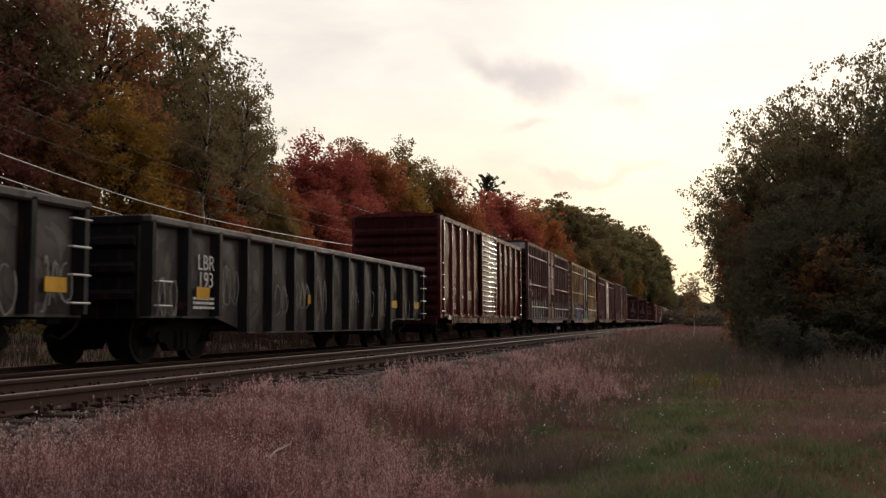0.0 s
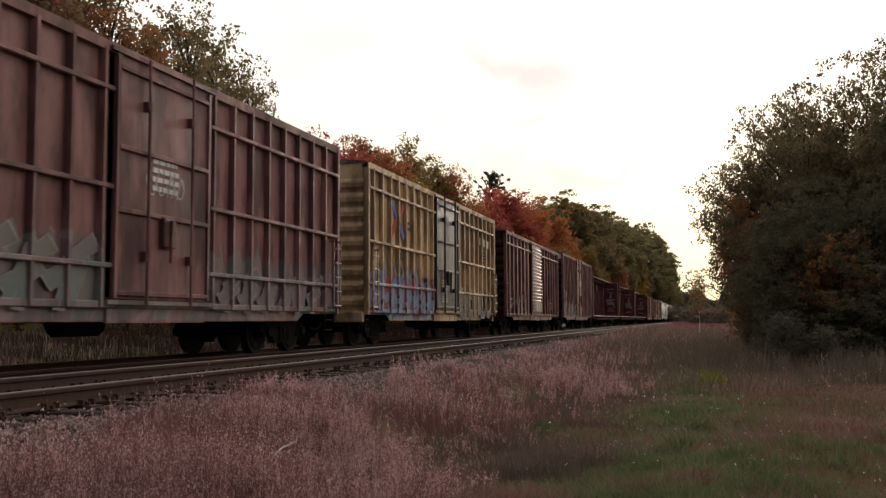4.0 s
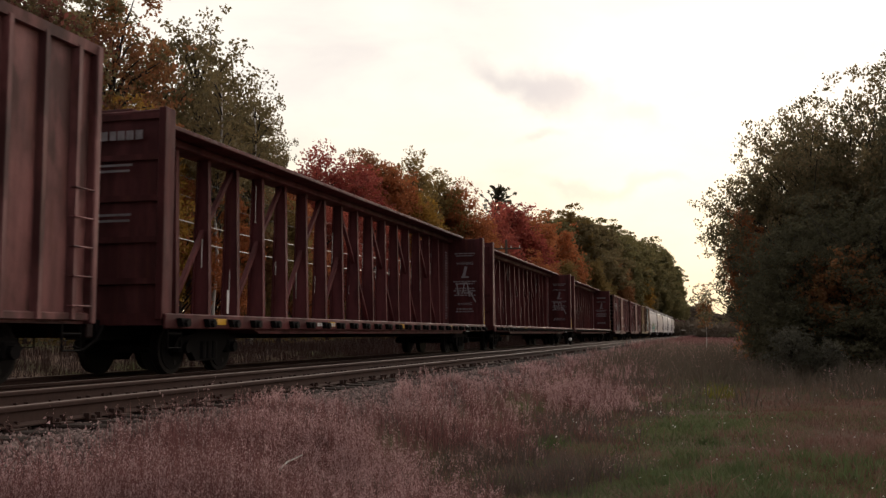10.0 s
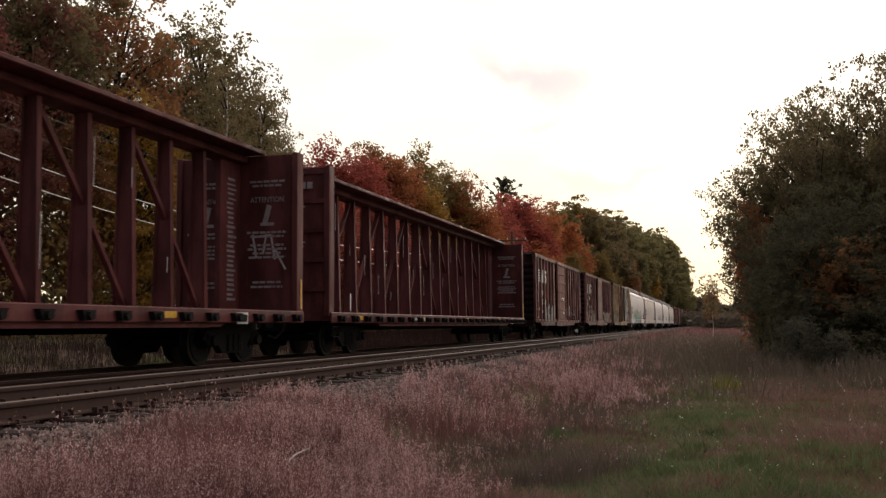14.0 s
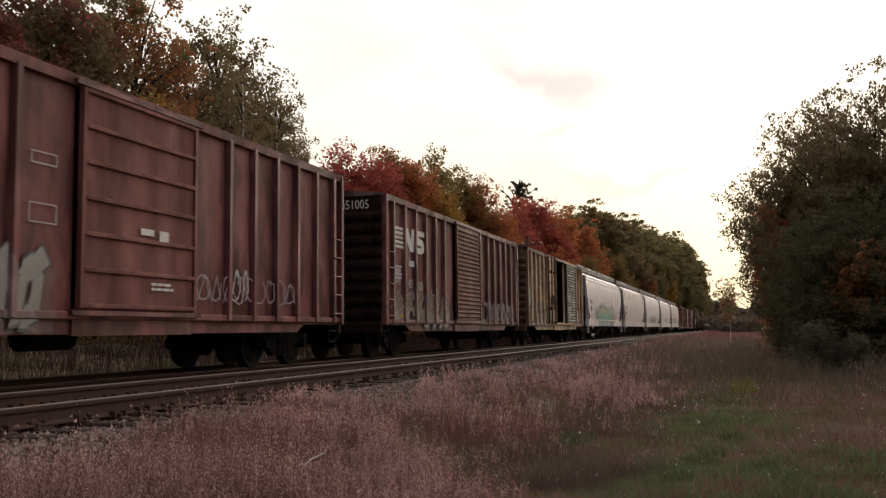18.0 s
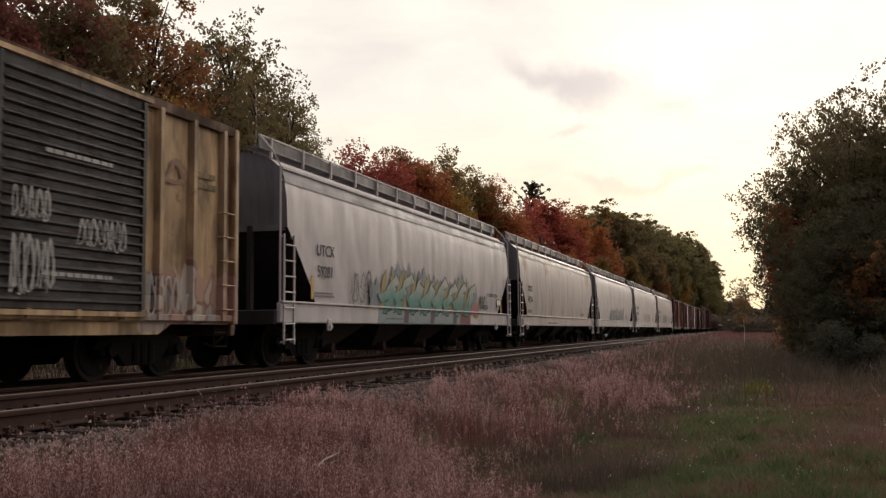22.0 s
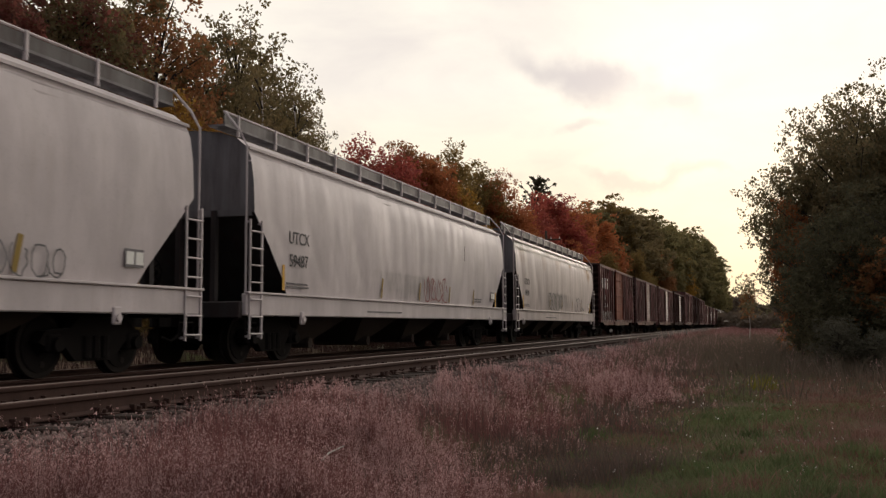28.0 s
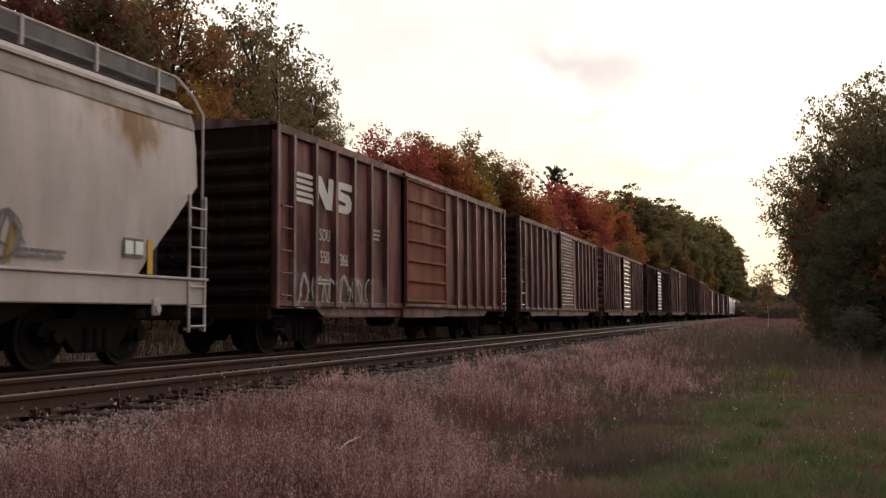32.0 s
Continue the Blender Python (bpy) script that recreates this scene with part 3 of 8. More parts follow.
NEAR_TRACK_Y, TRAIN_Y, TRAIN_Z = 6.50, 10.245, -0.105

# ---- ground and tracks ----
GROUND_STEPS = ((-3000, -0.2), (-60, -0.5), (-12, -0.72), (-3, -0.84), (2.6, -0.80), (3.4, -0.66), (4.5, -0.32), (4.95, -0.235), (8.0, -0.24), (8.8, -0.335), (12.2, -0.335), (13.2, -0.75),
                (14.2, -0.80), (17.0, -0.25), (21.0, 0.15), (60.0, 0.8), (3000, 3.0))


def ground_z(x, y):
    z = np.interp(y, [a for a, b in GROUND_STEPS], [b for a, b in GROUND_STEPS])
    soft = np.clip((4.2 - y) / 1.5, 0, 1) + np.clip((y - 13.2) / 1.5, 0, 1)
    return z + soft * (0.05 * np.sin(x * 0.9 + y * 1.3) + 0.035 * np.sin(x * 2.3 - y * 1.7 + 1.0) + 0.06 * np.sin(x * 0.21 + y * 0.4))


def ground_material():
    m, nt, b = material("ground", 1.0)
    b.inputs["Specular IOR Level"].default_value = 0.0
    co = nt.nodes.new("ShaderNodeTexCoord")
    vec = co.outputs["Object"]
    sep = nt.nodes.new("ShaderNodeSeparateXYZ")
    nt.links.new(vec, sep.inputs[0])
    big, mid, fine = noise_node(nt, vec, 0.35, 4), noise_node(nt, vec, 2.5, 6), noise_node(nt, vec, 40, 5)
    soil = mix(nt, ramp(nt, mid, 0.35, 0.65), (0.105, 0.074, 0.060), (0.175, 0.125, 0.10))
    soil = mix(nt, ramp(nt, big, 0.45, 0.62), soil, (0.085, 0.090, 0.042))
    vor = nt.nodes.new("ShaderNodeTexVoronoi")
    vor.inputs["Scale"].default_value = 16
    nt.links.new(vec, vor.inputs["Vector"])
    sepc = nt.nodes.new("ShaderNodeSeparateColor")
    nt.links.new(vor.outputs["Color"], sepc.inputs[0])
    stone = mix(nt, sepc.outputs[0], (0.08, 0.068, 0.065), (0.27, 0.225, 0.21))
    stone = mix(nt, ramp(nt, vor.outputs["Distance"], 0.25, 0.6), stone, (0.03, 0.026, 0.025))
    wob = nt.nodes.new("ShaderNodeMath")
    wob.operation = "MULTIPLY_ADD"
    nt.links.new(mid, wob.inputs[0])
    wob.inputs[1].default_value = 1.2
    nt.links.new(sep.outputs["Y"], wob.inputs[2])
    near, farr = ramp(nt, wob.outputs[0], 4.1, 4.9), ramp(nt, wob.outputs[0], 13.6, 12.9)
    mul = nt.nodes.new("ShaderNodeMath")
    mul.operation = "MULTIPLY"
    nt.links.new(near, mul.inputs[0])
    nt.links.new(farr, mul.inputs[1])
    # shade under the train, painted in with oil and brake dust, blackens the busy track's bed
    shade_and_oil = nt.nodes.new("ShaderNodeMath")
    shade_and_oil.operation = "MULTIPLY"
    nt.links.new(ramp(nt, wob.outputs[0], 8.3, 9.1), shade_and_oil.inputs[0])
    nt.links.new(ramp(nt, wob.outputs[0], 13.4, 12.8), shade_and_oil.inputs[1])
    stone = mix(nt, shade_and_oil.outputs[0], stone, (0.016, 0.014, 0.014))
    c = mix(nt, mul.outputs[0], soil, stone)
    nt.links.new(c, b.inputs["Base Color"])
    h = mix(nt, mul.outputs[0], fine, vor.outputs["Distance"])
    bump(nt, b, h, 0.6, 0.05)
    return m


def make_ground():
    xs = np.concatenate([[-3000, -800, -200, -60, -30], np.arange(-15, 60, 0.5), np.arange(60, 200, 3.0), [220, 260, 320, 400, 550, 800, 1200, 2000, 3000]])
    ys = np.concatenate([[-3000, -800, -200, -80, -50, -35], np.arange(-25, 3, 0.6), np.arange(3, 5.2, 0.15), [6, 7, 8.0, 8.3, 8.6, 8.8, 9.5, 11, 12.2, 12.5, 12.9, 13.2], np.arange(13.6, 22, 0.5), [24, 28, 35, 50, 60, 100, 300, 1000, 3000]])
    X, Y = np.meshgrid(xs, ys, indexing="ij")
    Z = ground_z(X, Y)
    n, k = X.shape
    idx = np.arange(n * k).reshape(n, k)
    f = np.stack([idx[:-1, :-1], idx[1:, :-1], idx[1:, 1:], idx[:-1, 1:]], -1).reshape(-1, 4)
    g = new("ground", quick_mesh("ground", np.stack([X, Y, Z], -1).reshape(-1, 3), f, ground_material(), True))
    tagged(g, "brown soil and grey ballast beside the tracks", "ground", kind="structure")


make_ground()


def rail_profile():
    """Half of a rail's section from the foot up, turned into a closed outline; the top at z 0."""
    h = [(0.070, -0.18), (0.070, -0.168), (0.016, -0.145), (0.010, -0.06), (0.034, -0.045), (0.037, -0.016), (0.030, -0.005), (0.016, 0.0)]
    return [(y, z) for y, z in h] + [(-y, z) for y, z in reversed(h)]


def make_track(y0, z0, name, label):
    track = new(name)
    track.location = (0, y0, z0)
    tagged(track, label, "railway track", kind="structure")
    for s in (-1, 1):
        sh = Shape().prism(rail_profile(), "x", -60, 900)
        me = sh.mesh("rail", [RAIL_RUST, RAIL_TOP])
        for p in me.polygons:
            if p.center.z > -0.008:
                p.material_index = 1
        part("rail", me, None, track, "rusty steel rail with a worn bright head", at=(0, s * 0.752, 0))
    rng = random.Random(int(y0 * 10))
    tie = Shape().block(-0.11, 0.11, -1.30, 1.30, -0.36, -0.19, 0.015).mesh("tie", TIE)
    plate = Shape().block(-0.09, 0.09, -0.17, 0.17, -0.192, -0.176)
    plate.block(-0.05, -0.02, -0.12, -0.08, -0.18, -0.14).block(0.02, 0.05, 0.08, 0.12, -0.18, -0.14)
    plate.block(-0.10, -0.07, -0.09, -0.03, -0.18, -0.12).block(0.07, 0.10, -0.09, -0.03, -0.18, -0.12)
    plate = plate.mesh("tie_plate", RAIL_RUST)
    for i in range(150 if y0 < 8 else 90):
        x = 2.0 + i * 0.50 + rng.uniform(-0.04, 0.04)
        t = part("tie", tie, None, track, at=pose(x, rng.uniform(-0.06, 0.06), rng.uniform(-0.015, 0.005), 0, 0, rng.uniform(-1.2, 1.2)))
        if y0 < 8 and i < 100:
            part("tie_plate", plate, None, t, at=(0, -0.752, 0))
            part("tie_plate", plate, None, t, at=(0, 0.752, 0))
    far = Shape()
    for i in range(400):
        x = (77.0 if y0 < 8 else 47.0) + i * 0.55
        far.block(x - 0.11, x + 0.11, -1.3 + rng.uniform(-0.06, 0.06), 1.3, -0.36, -0.19)
    for i in range(64):
        x = 1.5 - i * 0.5
        far.block(x - 0.11, x + 0.11, -1.3 + rng.uniform(-0.06, 0.06), 1.3, -0.36, -0.19)
    part("ties_far_off", far, TIE, track)["kind"] = "stuff"


make_track(NEAR_TRACK_Y, 0.0, "track_near", "empty track of rusty rails on wooden ties")
make_track(TRAIN_Y, TRAIN_Z, "track_far", "track under the train, rails on wooden ties")


def make_ballast():
    """Loose crushed stone along the near track's shoulder."""
    rng = np.random.default_rng(5)
    base = np.array([(1, 0, -0.35), (-0.4, 0.9, -0.35), (-0.6, -0.8, -0.35), (0.5, 0.35, 0.55), (-0.55, 0.2, 0.6), (0.0, -0.6, 0.65)])
    tri = np.array([(0, 3, 1), (1, 3, 4), (1, 4, 2), (2, 4, 5), (2, 5, 0), (0, 5, 3), (3, 5, 4)])
    n = 38000
    x = 4 + 60 * rng.random(n) ** 1.5
    y = rng.uniform(3.9, 5.9, n)
    in_track = rng.random(n) < 0.18
    y[in_track] = rng.uniform(5.9, 8.6, in_track.sum())
    s = rng.uniform(0.012, 0.034, n)
    a = rng.uniform(0, 6.28, n)
    v = base[None] * s[:, None, None] * rng.uniform(0.7, 1.3, (n, 6, 3))
    c, d = np.cos(a)[:, None], np.sin(a)[:, None]
    v = np.stack([v[..., 0] * c - v[..., 1] * d, v[..., 0] * d + v[..., 1] * c, v[..., 2]], -1)
    v += np.stack([x, y, ground_z(x, y) + 0.01], -1)[:, None]
    f = (tri[None] + 6 * np.arange(n)[:, None, None]).reshape(-1, 3)
    m, nt, b = material("crushed_stone", 0.95)
    b.inputs["Specular IOR Level"].default_value = 0.1
    geo = nt.nodes.new("ShaderNodeNewGeometry")
    co = nt.nodes.new("ShaderNodeTexCoord")
    cc = mix(nt, geo.outputs["Random Per Island"], (0.06, 0.042, 0.040), (0.29, 0.215, 0.205))
    cc = mix(nt, ramp(nt, noise_node(nt, co.outputs["Object"], 30), 0.4, 0.7, 0, 0.5), cc, (0.12, 0.09, 0.075))
    nt.links.new(cc, b.inputs["Base Color"])
    ob = new("ballast", quick_mesh("ballast", v.reshape(-1, 3), f, m))
    tagged(ob, "loose grey crushed-stone ballast beside the track", "gravel", kind="stuff")


make_ballast()

# ---- the train ----
CARS = []


def make_truck_meshes():
    """A three-piece truck: two side frames, a bolster and springs; and a wheelset."""
    s = Shape()
    for y in (-0.98, 0.98):
        top = [(-1.18, 0.50), (-1.05, 0.66), (-0.55, 0.70), (-0.35, 0.86), (0.35, 0.86), (0.55, 0.70), (1.05, 0.66), (1.18, 0.50),
               (0.98, 0.42), (0.72, 0.50), (0.42, 0.22), (-0.42, 0.22), (-0.72, 0.50), (-0.98, 0.42)]
        s.prism(top, "y", y - 0.07, y + 0.07)
        for x in (-0.89, 0.89):
            s.block(x - 0.15, x + 0.15, y - 0.11, y + 0.11, 0.36, 0.62, 0.03)
            s.disc((x, y + (0.14 if y > 0 else -0.14), 0.47), 0.10, "y", 0.05, 12)
        for x in (-0.2, 0.0, 0.2):
            s.disc((x, y + (0.06 if y > 0 else -0.06), 0.42), 0.085, "z", 0.16, 8)
    s.block(-0.22, 0.22, -1.05, 1.05, 0.56, 0.78, 0.03)
    truck = s.mesh("truck", IRON)
    w = Shape()
    for y in (-0.755, 0.755):
        sg = 1 if y > 0 else -1
        w.disc((0, y, 0), 0.457, "y", 0.065, 24)
        w.disc((0, y - sg * 0.08, 0), 0.485, "y", 0.015, 24)
        w.disc((0, y + sg * 0.075, 0), 0.38, "y", 0.012, 24, 1)
        w.disc((0, y + sg * 0.09, 0), 0.15, "y", 0.04, 12, 1)
        for k in range(3):
            a = 2 * math.pi * k / 3
            w.disc((0.27 * math.cos(a), y + sg * 0.082, 0.27 * math.sin(a)), 0.05, "y", 0.012, 8)
    w.disc((0, 0, 0), 0.085, "y", 1.05, 10)
    return truck, w.mesh("wheelset", [WHEEL_STEEL, IRON])


TRUCK_MESH, WHEEL_MESH = make_truck_meshes()
COUPLER_MESH = (Shape().block(-0.75, 0.10, -0.09, 0.09, 0.78, 0.96, 0.02)
                .prism([(0.05, -0.16), (0.28, -0.17), (0.36, -0.06), (0.30, 0.02), (0.36, 0.10), (0.24, 0.17), (0.05, 0.14)], "z", 0.70, 1.02)
                .tube([(-0.2, 0.35, 0.9), (0.05, 0.38, 0.62), (0.3, 0.30, 0.45), (0.42, 0.2, 0.52)], 0.028, 6)).mesh("coupler", IRON)
FRONT_WHEELS, REAR_WHEELS = [], []


def running_gear(car, half, centre):
    """Two trucks with their wheelsets, and a coupler at each end. half: half the body; centre: the trucks' distance from the middle."""
    for s in (-1, 1):
        t = part("truck", TRUCK_MESH, None, car, "cast-iron freight truck", at=(s * centre, 0, 0))
        FRONT_WHEELS.append(part("wheelset", WHEEL_MESH, None, t, at=(-0.89, 0, 0.457)))
        REAR_WHEELS.append(part("wheelset", WHEEL_MESH, None, t, at=(0.89, 0, 0.457)))
        part("coupler", COUPLER_MESH, None, car, at=pose(s * (half + 0.05), 0, 0, 0, 0, 0 if s > 0 else 180))


def car_root(name, label, category, centre_u):
    car = new(name)
    car.empty_display_size = 0.5
    tagged(car, label, category, "cars of the freight train")
    car.matrix_basis = pose(centre_u, TRAIN_Y, TRAIN_Z)
    CARS.append((car, centre_u))
    return car


def ladder_mesh(name, w, z0, z1, rungs, mat, out=0.09):
    """A side ladder that stands off the wall towards -y, its foot at z0."""
    s = Shape()
    for x in (-w / 2, w / 2):
        s.block(x - 0.02, x + 0.02, -out, -out + 0.03, z0, z1)
        for z in (z0 + 0.05, z1 - 0.05):
            s.block(x - 0.02, x + 0.02, -out, 0, z - 0.02, z + 0.02)
    for k in range(rungs):
        z = z0 + (z1 - z0) * (k + 0.3) / rungs
        s.tube([(-w / 2, -out - 0.01, z), (w / 2, -out - 0.01, z)], 0.017, 5)
    return s.mesh(name, mat)


def grab_mesh(name, w, mat):
    """A grab iron: a bent bar bolted straight to the wall."""
    return Shape().tube([(-w / 2, 0, 0), (-w / 2, -0.07, 0), (w / 2, -0.07, 0), (w / 2, 0, 0)], 0.016, 5).mesh(name, mat)


def grabs(parent, zs, mat, m):
    me = grab_mesh("grab_iron", 0.42, mat)
    for z in zs:
        part("grab_iron", me, None, parent, at=m @ Matrix.Translation((0, 0, z)))


def stirrup_mesh(mat):
    return Shape().tube([(-0.22, 0, 0.95), (-0.2, 0, 0.48), (0.2, 0, 0.48), (0.22, 0, 0.95)], 0.02, 5).tube([(-0.2, 0, 0.72), (0.2, 0, 0.72)], 0.017, 5).mesh("step", mat)


STEP_MESH = stirrup_mesh(IRON)
BRAKE_WHEEL = Shape()
for _k in range(12):
    _a, _b = 2 * math.pi * _k / 12, 2 * math.pi * (_k + 1) / 12
    BRAKE_WHEEL.tube([(0, 0.28 * math.cos(_a), 0.28 * math.sin(_a)), (0, 0.28 * math.cos(_b), 0.28 * math.sin(_b))], 0.018, 5)
for _k in range(5):
    _a = 2 * math.pi * _k / 5
    BRAKE_WHEEL.tube([(0, 0, 0), (0, 0.28 * math.cos(_a), 0.28 * math.sin(_a))], 0.014, 4)
BRAKE_WHEEL.disc((0.1, 0, 0), 0.07, "x", 0.1, 8)
BRAKE_MESH = BRAKE_WHEEL.mesh("brake_wheel", IRON)


def bowed_panel(x0, x1, z0, z1, bow, seed):
    """One sheet of a side wall between two posts, bellied and dented by its load."""
    rng = random.Random(seed)
    n, k = 8, 8
    a, tilt, ph, amp = rng.uniform(0.35, 1.0), rng.uniform(-0.5, 0.5), rng.uniform(0, 6.28), rng.uniform(0.1, 0.45)
    s = Shape()
    for j in range(k + 1):
        for i in range(n + 1):
            u, w = i / n, j / k
            e = math.sin(math.pi * u) ** 0.8 * math.sin(math.pi * min(1, max(0, w))) ** 0.35
            d = e * (a * (1 + tilt * (u - 0.5) * 2) + amp * math.sin(ph + 7 * w + 3 * u) + 0.15 * math.sin(ph * 2 + 15 * w - 4 * u))
            s.v.append((x0 + (x1 - x0) * u, -0.002 - bow * max(0.0, min(1.15, d)), z0 + (z1 - z0) * w))
    for j in range(k):
        for i in range(n):
            q = j * (n + 1) + i
            s.f.append((q, q + 1, q + n + 2, q + n + 1))
            s.m.append(0)
    return s


def boxcar(u0, u1, height, mat, label, ribs, door, name="boxcar", zsill=0.86, zmid=0.70, rib_w=0.16, rib_d=0.09, belts=(), end_mat=None,
           band=None, roof_mat=None, top_rail=None, ladder_side="grabs", far=False, slide=0.0, far_posts=None, bow=0.038):
    """ribs: (first post from the middle, step, number) on each half of a side; door: (kind, width, shift, panel, slats)."""
    L, half, hw = u1 - u0, (u1 - u0) / 2, 1.50
    car = car_root(name, label, "boxcar", (u0 + u1) / 2)
    kind, dw, dx, dmat, smat = door[:5]
    slats = door[5] if len(door) > 5 else 21
    zt = height - 0.16
    zd0, zd1 = zmid + 0.36, height - 0.30
    end_mat, roof_mat, top_rail = end_mat or mat, roof_mat or ROOF, top_rail or mat
    for side in (-1, 1):
        m = pose(0, side * hw, 0, 0, 0, 0 if side < 0 else 180)
        sx = 1 if side < 0 else -1
        opening = (dx * sx - dw / 2, dx * sx + dw / 2)
        for k, (a, b) in enumerate(((-half, opening[0]), (opening[1], half))):
            step = 1.9
            if k == 0:
                out = [(a, zsill), (a + step, zsill), (a + step + 0.35, zmid), (b, zmid), (b, zt), (a, zt)]
            else:
                out = [(a, zmid), (b - step - 0.35, zmid), (b - step, zsill), (b, zsill), (b, zt), (a, zt)]
            wall = part("side_wall", Shape().prism(out, "y", 0.002, 0.03), mat, car, at=m)
            part("sill_plate", Shape().block(a + 0.05, b - 0.01, -0.012, 0.002, zsill + 0.02, zmid + 0.24), mat, wall)
            places = []
            for i in range(ribs[2]):
                x = -ribs[0] + ribs[1] * i
                x = (x if sx > 0 else x - 2 * dx) if k == 0 else ((2 * dx - x) if sx > 0 else -x)
                if far_posts and side < 0 and k == 1:
                    if i >= len(far_posts):
                        continue
                    x = far_posts[i]
                places.append(x)
                sh = Shape().prism([(x - rib_w / 2, 0.004), (x - rib_w * 0.31, -0.03 - rib_d), (x + rib_w * 0.31, -0.03 - rib_d), (x + rib_w / 2, 0.004)], "z", zmid + 0.22, zt - 0.10)
                part("post", sh, mat, wall)
            if side < 0:
                edges = [a + 0.14] + sorted(places) + [b - 0.02] if k == 0 else [a + 0.02] + sorted(places) + [b - 0.14]
                for x0, x1 in zip(edges, edges[1:]):
                    if x1 - x0 > 0.25:
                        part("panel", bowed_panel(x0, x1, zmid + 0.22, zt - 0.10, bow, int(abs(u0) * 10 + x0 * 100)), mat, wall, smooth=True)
            cx = (a + 0.07) if k == 0 else (b - 0.07)
            part("corner_post", Shape().block(cx - 0.07, cx + 0.07, -0.13, 0.05, zsill, zt, 0.02), mat, wall)
            for z in belts:
                part("belt_rail", Shape().block(a + 0.08, b - 0.02, -rib_d - 0.045, -0.03, z - 0.04, z + 0.04, 0.015), mat, wall)
        part("door_sill", Shape().block(opening[0] - 0.02, opening[1] + 0.02, -0.05, 0.02, zmid - 0.02, zd0), mat, car, at=m)
        part("door_header", Shape().block(opening[0], opening[1], -0.03, 0.03, zd1, zt), mat, car, at=m)
        part("side_sill", Shape().block(-half + 0.05, half - 0.05, -0.085, -0.03, zsill + 0.04, zsill + 0.16, 0.02), mat, car, at=m)
        part("eave", Shape().prism([(-0.10, zt - 0.14), (-0.12, zt + 0.01), (0.06, zt + 0.06), (0.06, zt - 0.14)], "x", -half, half), top_rail, car, at=m)
        sl = slide * sx if side < 0 else 0.0
        span = (min(opening[0], opening[0] + sl) - 0.15, max(opening[1], opening[1] + sl) + 0.15)
        part("lower_track", Shape().block(*span, -0.16, -0.03, zd0 - 0.10, zd0 - 0.03), mat, car, at=m)
        part("upper_track", Shape().block(*span, -0.17, -0.03, zd1 + 0.02, zd1 + 0.09), mat, car, at=m)
        make_door(car, kind, dw, zd0, zd1, dmat, smat, m @ Matrix.Translation((dx * sx + sl, -0.10, 0)), far, slats)
        zs = [zsill + 0.25 + 0.42 * i for i in range(5)]
        for x in (-half + 0.36, half - 0.36):
            if ladder_side == "ladder":
                part("ladder", ladder_mesh("ladder", 0.42, zsill + 0.1, zsill + 1.8, 5, mat, 0.16), None, car, at=m @ Matrix.Translation((x, -0.06, 0)))
            elif not far:
                grabs(car, zs, mat, m @ Matrix.Translation((x, -0.06, 0)))
            part("step", STEP_MESH, None, car, at=m @ Matrix.Translation((x, 0.02, 0)))
    for s in (-1, 1):
        e = Shape()
        n = 9
        prof = [(0.02, zsill - 0.05)]
        for i in range(n):
            z0 = zsill + 0.15 + (zt - zsill - 0.55) * i / n
            h = (zt - zsill - 0.55) / n
            prof += [(0.0, z0), (-0.075, z0 + h * 0.3), (-0.075, z0 + h * 0.6), (0.0, z0 + h * 0.9)]
        prof += [(0.0, zt + 0.02), (0.06, zt + 0.02), (0.06, zsill - 0.05)]
        k = len(prof)
        e.v = [(p[0], -hw, p[1]) for p in prof] + [(p[0], hw, p[1]) for p in prof]
        e.f = [(i, k + i, k + (i + 1) % k, (i + 1) % k) for i in range(k)]
        e.m = [0] * k
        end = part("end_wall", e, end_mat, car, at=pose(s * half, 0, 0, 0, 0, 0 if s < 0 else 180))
        if band:
            part("end_band", Shape().block(-0.012, 0.0, -hw + 0.03, hw - 0.03, zt - 0.36, zt), band, end, "pale band across the top of the end")
        part("end_sill", Shape().block(-0.12, 0.05, -hw, hw, zsill - 0.2, zsill + 0.08, 0.02), end_mat, end)
        if not far:
            grabs(end, [zsill + 0.35 + 0.42 * i for i in range(3)], end_mat, pose(-0.08, -hw + 0.35, 0, 0, 0, -90))
        if s < 0:
            part("brake_wheel", BRAKE_MESH, None, end, "iron hand-brake wheel", at=(-0.32, 0.55, zsill + 0.95))
    r = Shape().prism([(-hw - 0.06, zt), (0, height), (hw + 0.06, zt), (hw + 0.06, zt - 0.03), (-hw - 0.06, zt - 0.03)], "x", -half - 0.03, half + 0.03)
    for i in range(13):
        x = -half + L * i / 12
        r.prism([(-hw - 0.06, zt + 0.03), (0, height + 0.03), (hw + 0.06, zt + 0.03), (hw + 0.06, zt), (0, height), (-hw - 0.06, zt)], "x", max(x - 0.05, -half), min(x + 0.05, half))
    part("roof", r, roof_mat, car)
    part("floor", Shape().block(-half + 0.03, half - 0.03, -hw + 0.05, hw - 0.05, zmid + 0.28, zmid + 0.34), UNDER, car)
    part("centre_sill", Shape().block(-half - 0.1, half + 0.1, -0.22, 0.22, 0.72, 0.98), UNDER, car)
    for x in (-half * 0.45, -half * 0.15, half * 0.15, half * 0.45):
        part("crossbearer", Shape().block(x - 0.08, x + 0.08, -hw + 0.08, hw - 0.08, 0.76, 0.98), UNDER, car)
    part("brake_reservoir", Shape().disc((-1.0, -0.75, 0.66), 0.2, "x", 0.5, 10), UNDER, car)
